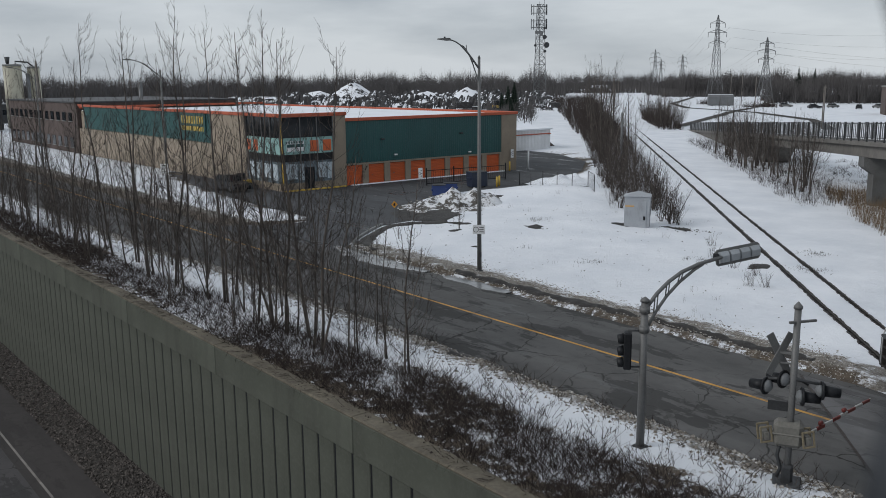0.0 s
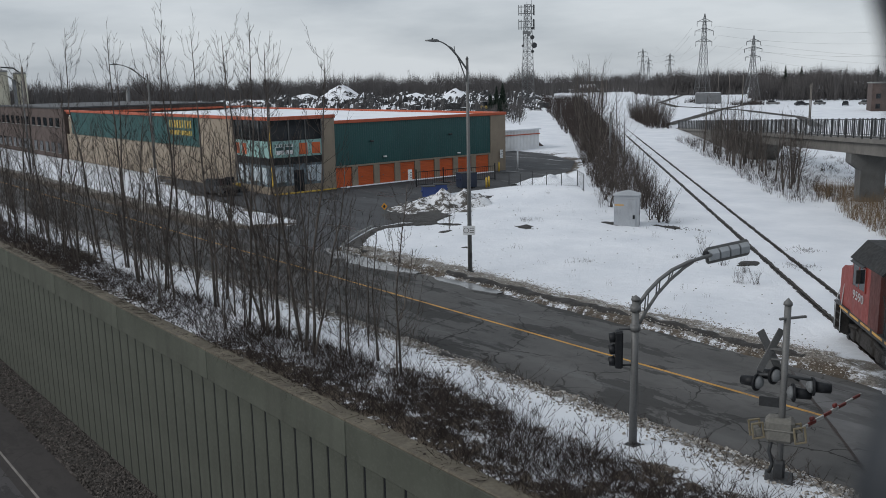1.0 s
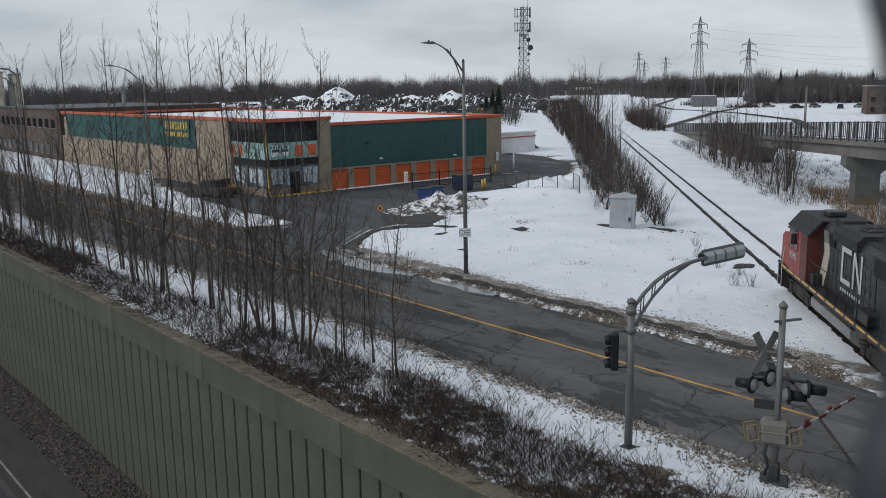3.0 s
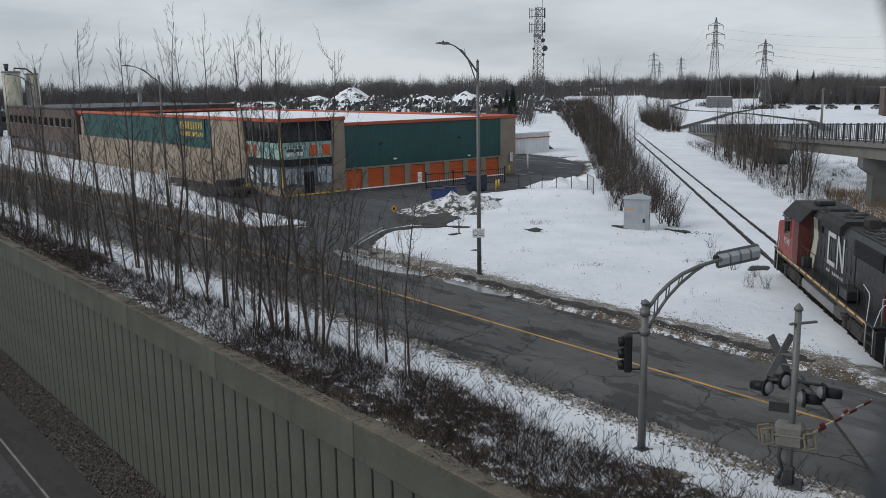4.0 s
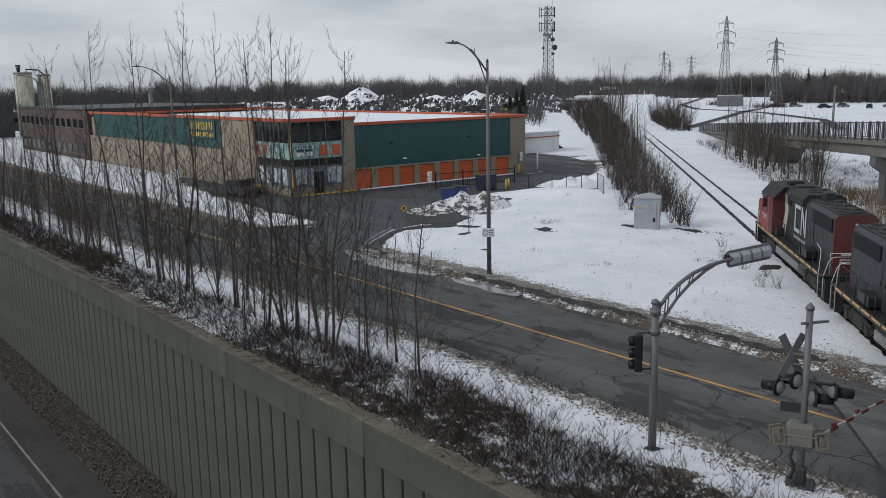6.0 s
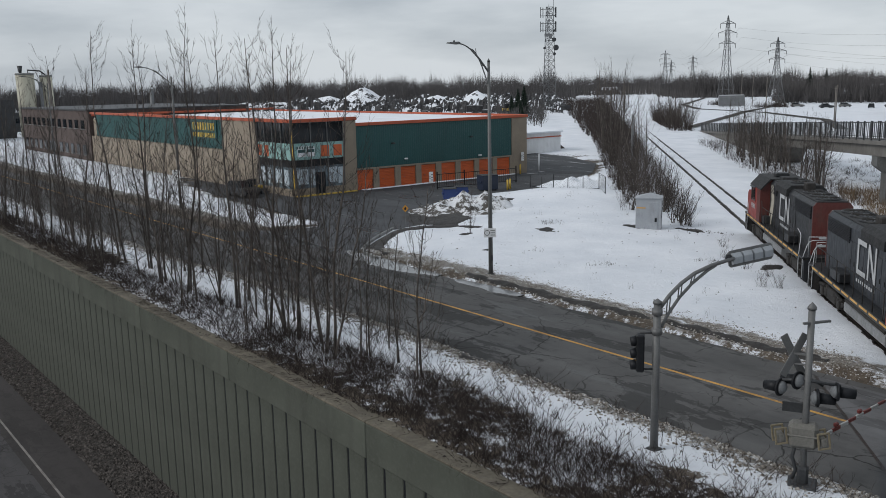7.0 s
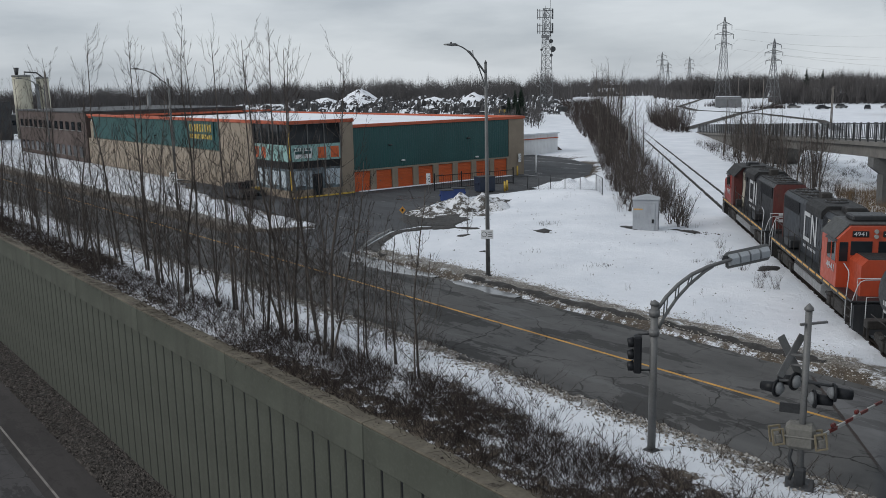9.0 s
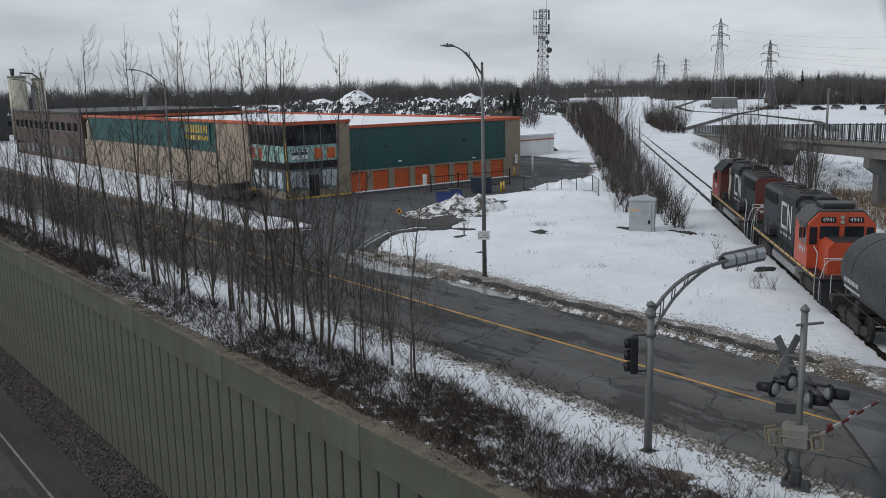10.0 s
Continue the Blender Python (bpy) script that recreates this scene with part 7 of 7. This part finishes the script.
def radio_mast():
    p = Vector((-222.0, 220.5, -0.1))
    t = thing("radio_mast", Matrix.Translation(p), "grey lattice radio mast with antennas and dishes", "radio mast")
    sh = Shape()
    lattice(sh, [(k * 2.25, 2.7 - k * 0.085) for k in range(17)], 3, 0.15, 0.075, 20)
    part("mast", sh, M_LATTICE, t)
    side, ahead = Vector((0.705, 0.709, 0)), Vector((0.709, -0.705, 0))
    for z in (34.2, 29.4):
        for across, along in ((-3.0, 0.6), (-2.2, -1.0), (2.0, 0.7), (2.3, -0.8), (-0.6, 1.6)):
            q = side * across + ahead * along
            part("panel_antenna", Shape().box(q.x, q.y, z, 0.28, 0.4, 3.5, rz=45, bev=0.03), M_LATTICE if across < 0 else M_DARK_STEEL, t)
        for dz in (-1.1, 1.1):
            for along in (-0.9, 0.65):
                part("antenna_arm", tube([side * -3.0 + ahead * along + Vector((0, 0, z + dz)), side * 2.2 + ahead * along + Vector((0, 0, z + dz))], 0.07, 5), M_LATTICE, t)
    for across, z, w, h in ((-0.9, 26.6, 1.5, 1.0), (0.4, 26.2, 1.2, 1.6)):
        q = side * across + ahead * 0.9
        part("equipment_box", Shape().box(q.x, q.y, z, w, 0.5, h, rz=45, bev=0.05), M_LATTICE, t)
    for z, across, r in ((22.3, 2.3, 1.0), (25.0, 1.6, 0.75), (20.2, 1.7, 0.5), (22.2, -1.7, 0.4), (28.0, 1.5, 0.45)):
        q = side * across + ahead * 0.7 + Vector((0, 0, z))
        d = (ahead + side * 0.5).normalized()
        part("dish", tube([q, q + d * 0.5], [r, r * 0.85], 18), M_DARK_STEEL, t)
    for across in (1.4, -0.2):
        q = side * across
        part("whip_antenna", tube([(q.x, q.y, 34), (q.x, q.y, 39.5 if across > 0 else 37.0)], 0.07, 5), M_LATTICE, t)
    part("hut", Shape().box(4, 3, 1.3, 4, 3, 2.6, bev=0.05), M_DARK_STEEL, t)
    return t


radio_mast()


def utility_pole(x, y, h, label, arms=0, r=0.13, mat=None):
    t = thing("utility_pole", pose(x, y, 0), label, "utility pole", "utility poles")
    part("pole", tube([(0, 0, -0.2), (0, 0, h)], [r, r * 0.75], 10), mat or M_WOOD, t)
    for k in range(arms):
        part("cross_arm", Shape().box(0, 0, h - 0.5 - 0.8 * k, 0.1, 2.2, 0.12, rz=40), M_WOOD, t)
    return t


utility_pole(-68.7, 82.1, 6.5, "grey square post beside the railway", 0, 0.16, M_LATTICE)
for x, y, h, n in ((-196, 297, 12.0, 0), (-188, 292, 11.5, 1), (-128, 205, 10.5, 0), (-104, 195, 8.5, 1), (-92, 172, 8.5, 1), (-205, 240, 10, 1), (-262, 310, 11, 1), (-300, 352, 12, 1), (-285, 320, 11, 1), (-240, 275, 10, 0)):
    utility_pole(x, y, h, "weathered utility pole in the snowy field", n)
utility_pole(polar(165.9, 215).x, polar(165.9, 215).y, 15.5, "tall weathered pole behind the brick building", 0, 0.28)
utility_pole(polar(160.2, 190).x, polar(160.2, 190).y, 10.8, "short grey pole behind the roof", 0, 0.5, M_LATTICE)


def silos():
    p = polar(166.7, 236)
    t = thing("silo", pose(p.x, p.y, 0), "pair of cream concrete silos with rooftop pipes", "silo")
    m = plain("cream_silo_paint", (0.42, 0.40, 0.32), 0.7, var=0.12, dirt=0.35, stretch=(1, 1, 0.2))
    for dx, dy, r, h in ((0, -2.0, 2.05, 14.8), (0, 2.7, 1.4, 14.3)):
        part("tank", tube([(dx, dy, 0), (dx, dy, h)], r, 24), m, t)
        part("tank_top", tube([(dx, dy, h), (dx, dy, h + 0.4)], [r * 1.06, r * 1.0], 24), M_CONCRETE, t)
    part("roof_pipe", tube([(0, -1.2, 14.9), (0, -1.2, 15.9), (0, 1.5, 15.7), (0, 2.7, 14.7)], 0.18, 8), M_DARK_STEEL, t)
    part("roof_cap", tube([(0, -2.9, 15.1), (0, -2.9, 16.9)], [0.3, 0.6], 12), M_DARK_STEEL, t)
    part("ladder_shaft", Shape().box(2.2, 0.8, 6.5, 0.7, 0.7, 13.0), M_LATTICE, t)
    part("low_annex", Shape().box(2, -9, 4.5, 5, 6, 9, bev=0.05), M_DARK_STEEL, t)
    return t


silos()
for pan, r, w, h, d in ((160.3, 300, 26, 4.6, 10), (172.5, 225, 18, 9.0, 12), (165.0, 270, 30, 5.2, 8), (156.6, 330, 20, 3.2, 8)):
    p = polar(pan, r)
    t = thing("shed", pose(p.x, p.y, 0, 0, 0, pan - 90), "long low dark industrial shed with snow on its roof", "shed", "far sheds")
    part("wall", Shape().box(0, 0, h / 2, w, d, h), M_DARK_STEEL, t)
    part("roof", Shape().box(0, 0, h + 0.1, w + 0.6, d + 0.6, 0.22, bev=0.04), M_SNOW if h < 4 else M_LATTICE, t)
    for k in range(5):
        part("window", Shape().box(-w / 2 + w * (k + 0.5) / 5, -d / 2 - 0.03, h * 0.6, w * 0.1, 0.1, h * 0.25), M_DARK_GLASS, t)


def scrapyard():
    """Rough dark heaps with snow on their flats, behind the storage building."""
    n, m = 260, 46
    vs = []
    for j in range(m):
        for i in range(n):
            pan, r = 164 - 30.5 * i / (n - 1), 285 + 175 * j / (m - 1)
            p = polar(pan, r)
            e = smooth_step(0, 0.08, i / n) * smooth_step(1.0, 0.93, i / n) * smooth_step(0, 0.12, j / m)
            a = abs(wob(p.x, p.y, 0.055, 5)) + 0.6 * abs(wob(p.x, p.y, 0.13, 9)) + 0.4 * wob(p.x, p.y, 0.4, 2)
            z = e * max(0.0, 1.0 + 5.6 * a + 1.2 * wob(p.x, p.y, 0.9, 3))
            z *= 0.45 + 0.55 * smooth_step(0.15, 0.55, i / n)
            vs.append((p.x, p.y, z - 0.05))
    fs = [(j * n + i, j * n + i + 1, (j + 1) * n + i + 1, (j + 1) * n + i) for j in range(m - 1) for i in range(n - 1)]
    tagged(part("scrap_heaps", Shape().add(vs, fs), M_SCRAP), "dark scrap heaps streaked with snow behind the building", "scrap heap", kind="stuff")
    m_heap = pile_material("snow_covered_heap", (0.03, 0.029, 0.03), 0.74)
    for pan, r, h, wide in ((147.2, 400, 10.6, 17), (149.4, 400, 7.0, 17), (139.8, 395, 7.8, 13), (142.4, 400, 6.2, 17), (152.8, 400, 4.8, 20)):
        c, vs, n = polar(pan, r), [], 22
        for j in range(n + 1):
            for i in range(n + 1):
                dx, dy = wide * (2 * i / n - 1), wide * (2 * j / n - 1)
                f = max(0.0, 1 - math.hypot(dx, dy) / wide)
                vs.append((c.x + dx, c.y + dy, -0.2 + h * f ** 0.9 + 0.9 * f ** 0.3 * wob(c.x + dx, c.y + dy, 0.35, 6)))
        fs = [(j * (n + 1) + i, j * (n + 1) + i + 1, (j + 1) * (n + 1) + i + 1, (j + 1) * (n + 1) + i) for j in range(n) for i in range(n)]
        tagged(part("snow_mound", Shape().add(vs, fs), m_heap), "tall snow-covered mound in the scrapyard", "mound", "mounds in the scrapyard")
    rng = random.Random(4)
    sh = Shape()
    for _ in range(420):
        p = polar(rng.uniform(136.5, 159), rng.uniform(285, 420))
        s = rng.uniform(0.6, 2.4)
        sh.box(p.x, p.y, rng.uniform(0.2, 2.4), s * rng.uniform(1, 2.4), s, s * rng.uniform(0.5, 1.1), rng.uniform(0, 180))
    tagged(part("scrap_blocks", sh, M_SCRAP), "jumble of dark blocks and wrecks capped with snow", "scrap", kind="stuff")


scrapyard()
yellow_loader(polar(137.9, 265).x, polar(137.9, 265).y, 60, 1.6)


def far_woods():
    """Bare woods round the horizon: many trees of thin branches, and a low thicket under them."""
    rng = random.Random(15)
    b = Bush()

    def one(x, y, h, w):
        for k in range(44):
            a, u = rng.random() * 6.283, rng.random()
            o = 0.42 * h * math.sqrt(u)
            z = h * rng.uniform(0.2, 0.75) * (1 - 0.3 * u)
            e = h * (0.42 + 0.58 * math.sqrt(1 - u * 0.95)) * rng.uniform(0.82, 1.0)
            in_ = rng.uniform(0.25, 0.8)
            b.add((x + in_ * o * math.cos(a), y + in_ * o * math.sin(a), min(z, e - 0.8)), (x + o * math.cos(a), y + o * math.sin(a), e), w * 0.36)
        b.add((x, y, -0.3), (x + rng.gauss(0, 0.4), y + rng.gauss(0, 0.4), h), w)

    for _ in range(1500):
        pan = rng.uniform(106, 178)
        r = rng.uniform(520, 700) if pan > 131 else rng.uniform(560, 690)
        if 128.5 < pan < 133.5:
            r += 220
        p = polar(pan, r)
        h = rng.uniform(9.5, 15.0) * (1.0 + 0.5 * wob(pan, 0, 0.75, 3)) * (1.12 if pan < 128 else 1.25)
        one(p.x, p.y, h, 0.22)
    for _ in range(5200):
        pan = rng.uniform(106, 178)
        p = polar(pan, rng.uniform(540, 660) + (120 if 128.5 < pan < 133.5 else 0))
        h = rng.uniform(4, 9.5)
        b.add((p.x, p.y, -0.3), (p.x + rng.gauss(0, 0.8), p.y + rng.gauss(0, 0.8), h), 0.5)
    for _ in range(760):
        # the village trees behind the field
        pan = rng.uniform(109, 126.5)
        p = polar(pan, rng.uniform(375, 480) if pan < 121.4 else rng.uniform(520, 610))
        one(p.x, p.y, rng.uniform(7, 13.0) * (1.0 if pan < 121.4 else 1.2) * (1 + 0.3 * wob(p.x, p.y, 0.05, 2)), 0.2)
    for _ in range(4400):
        pan = rng.uniform(109, 127.5)
        p = polar(pan, rng.uniform(385, 480) if pan < 121.4 else rng.uniform(510, 600))
        b.add((p.x, p.y, -0.3), (p.x + rng.gauss(0, 0.9), p.y + rng.gauss(0, 0.9), rng.uniform(2.0, 6.0)), 0.3)
    for _ in range(60):
        p = polar(rng.uniform(135.5, 138.5), rng.uniform(190, 300))
        one(p.x, p.y, rng.uniform(3, 6), 0.12)
    b.mesh("far_woods", M_FAR_WOOD, "grey-brown bare woods along the horizon", "woods")
    sh = Shape()
    n = 420
    vs = []
    for i in range(n + 1):
        pan = 104 + 76 * i / n
        r = 705 + (240 if 128.5 < pan < 133.5 else 0) - (70 if pan < 127.5 else 0) - (145 if pan < 121.0 else 0)
        h = 7.6 + 2.6 * wob(pan, 0, 0.8, 3) + 2.2 * wob(pan, 0, 6, 5)
        p, q = polar(pan, r), polar(pan, r + 12)
        vs += [(p.x, p.y, -0.5), (p.x, p.y, h), (q.x, q.y, h * 0.9), (q.x, q.y, -0.5)]
    sh.add(vs, [(4 * i + a, 4 * i + 4 + a, 4 * i + 5 + a, 4 * i + 1 + a) for i in range(n) for a in range(3)])
    tagged(part("wood_depth", sh, M_FAR_WOOD), "dark depth of the far woods", "woods", kind="stuff")


far_woods()


def spruce(x, y, h):
    t = thing("spruce_tree", pose(x, y, 0), "dark green spruce among bare trees", "tree", "spruces")
    part("trunk", tube([(0, 0, 0), (0, 0, h * 0.9)], [0.25, 0.05], 6), M_BARK, t)
    rng, b = random.Random(int(h * 10)), Bush()
    for k in range(420):
        f = rng.random() ** 0.8
        a, l = rng.random() * 6.283, h * 0.24 * (1 - f) + 0.25
        z = h * (0.08 + 0.9 * f)
        b.add((0, 0, z), (l * math.cos(a), l * math.sin(a), z - 0.25 * l), 0.28 * (1 - f) + 0.06)
    tagged(slivers("crown", b.b, b.t, b.w, M_SPRUCE, "", "", t), kind="stuff")
    return t


for pan, r, h in ((119.6, 430, 15), (118.7, 435, 14.5), (114.6, 440, 14), (137.2, 255, 9), (136.8, 262, 10), (137.6, 250, 7), (137.0, 225, 6)):
    p = polar(pan, r)
    spruce(p.x, p.y, h)


def far_house(pan, r, w, d, h, turn, wall, label, flat=False):
    p = polar(pan, r)
    t = thing("house", pose(p.x, p.y, 0, 0, 0, pan - 90 + turn), label, "house", "far houses")
    part("wall", Shape().box(0, 0, h / 2, w, d, h), wall, t)
    if flat:
        part("roof", Shape().box(0, 0, h + 0.15, w + 0.5, d + 0.5, 0.3), M_CONCRETE, t)
    else:
        part("roof", Shape().prism([(-d / 2 - 0.4, h), (d / 2 + 0.4, h), (0, h + d * 0.33)], -w / 2 - 0.4, w / 2 + 0.4, axis="x"), M_SNOW, t)
    n = max(2, int(w / 3))
    for k in range(n):
        for z in ((1.5, 4.2) if h > 4.5 else (1.5,)):
            part("window", Shape().box(-w / 2 + w * (k + 0.5) / n, -d / 2 - 0.03, z, 1.1, 0.1, 1.3), M_DARK_GLASS, t)
    return t


far_house(113.3, 275, 16, 11, 7.6, 8, M_BRICK, "brown brick apartment block with small windows", True)
for pan, r, w, h, m in ((121.0, 430, 9, 2.6, M_BRICK), (118.2, 420, 10, 2.8, M_BRICK), (115.6, 430, 10, 4.2, M_BRICK), (131.4, 760, 12, 3.0, M_BRICK)):
    far_house(pan, r, w, 8, h, random.Random(int(r)).uniform(-20, 20), m, "small far house with a snow-covered roof")


def covered_trailer(pan, r, turn):
    p = polar(pan, r)
    t = thing("covered_load", pose(p.x, p.y, 0, 0, 0, pan - 90 + turn), "grey tarpaulin-covered load in the snowy field", "trailer")
    part("cover", Shape().prism([(-2.2, 0.3), (2.2, 0.3), (2.1, 3.4), (1.4, 4.2), (-1.4, 4.2), (-2.1, 3.4)], -4.6, 4.6, axis="x"), M_LATTICE, t)
    part("snow_cap", Shape().box(0, 0, 4.25, 8.8, 2.6, 0.16, bev=0.06), M_SNOW, t)
    for k in (-3, 3):
        part("skid", Shape().box(k, 0, 0.15, 0.4, 4.2, 0.34), M_DARK_STEEL, t)


covered_trailer(124.0, 352, 6)


def brush_round(pan, r, w, n):
    b, rng, p = Bush(), random.Random(n), polar(pan, r)
    for _ in range(n):
        b.clump(rng, p.x + rng.gauss(0, w), p.y + rng.gauss(0, w), 0, 4, rng.uniform(1.5, 3.0), 0.6, 0.07, 1)
    b.mesh("pylon_brush", M_TWIG, "dark brush round the foot of a pylon", "brush")


brush_round(124.6, 371, 2.6, 60)
brush_round(121.5, 335, 3.4, 90)
for k, (pan, r) in enumerate(((120.2, 335), (118.6, 322), (117.6, 330), (116.2, 318), (115.2, 326), (114.5, 312))):
    p = polar(pan, r)
    parked_car(p.x, p.y, 20 + 31 * k, M_CAR_BLACK if k % 2 else M_STEEL, "far parked car at the edge of the snowy field")

# trodden paths in the field
for pts in ([(-118, 160), (-140, 205), (-160, 245), (-172, 275), (-200, 330)], [(-88, 168), (-112, 205), (-150, 240), (-190, 262), (-225, 300), (-300, 420)]):
    sh, vs = Shape(), []
    n = 40
    for i in range(n + 1):
        f = i / n * (len(pts) - 1)
        k = min(len(pts) - 2, int(f))
        a, c = Vector((*pts[k], 0)), Vector((*pts[k + 1], 0))
        p, d = a.lerp(c, f - k), (c - a).normalized()
        q = Vector((-d.y, d.x, 0)) * (1.3 + 0.4 * wob(i, 0, 0.7, 2))
        vs += [tuple(p - q + Vector((0, 0, 0.22))), tuple(p + q + Vector((0, 0, 0.22)))]
    sh.add(vs, [(2 * i, 2 * i + 1, 2 * i + 3, 2 * i + 2) for i in range(n)])
    tagged(part("field_path", sh, M_GRAVEL), "trodden brown path across the snowy field", "path", kind="structure")


SPEED = 4.2        # metres a second
RUN = [0, 0.1, 0.2, 0.4, 0.7] + [1 + 0.5 * i for i in range(17)] + [9.3, 9.6, 9.8, 9.9, 10.0]


def motions():
    """The train rolls away along the track; a car overtakes it down in the cutting."""
    turn = math.degrees(math.atan2(TRACK_D.y, TRACK_D.x))
    for ob, back, flip in TRAIN:
        walk(ob, [(t, Matrix.Translation(track(31.3 + SPEED * t - back, 0, RAIL_TOP)) @ pose(0, 0, 0, 0, 0, turn + flip)) for t in RUN])
    for ob, x, carrier in WHEELS:
        spin = -1 if carrier is rear else 1
        walk(ob, [(0.15 * k, pose(x, 0, 0.49, 0, spin * math.degrees(SPEED * 0.15 * k / 0.49), 0)) for k in range(67)])
    walk(SUV, [(t, pose(-44.7 - 28.0 * (t - 7.9), 6.8, DEEP + 0.005, 0, 0, 180)) for t in RUN])


motions()
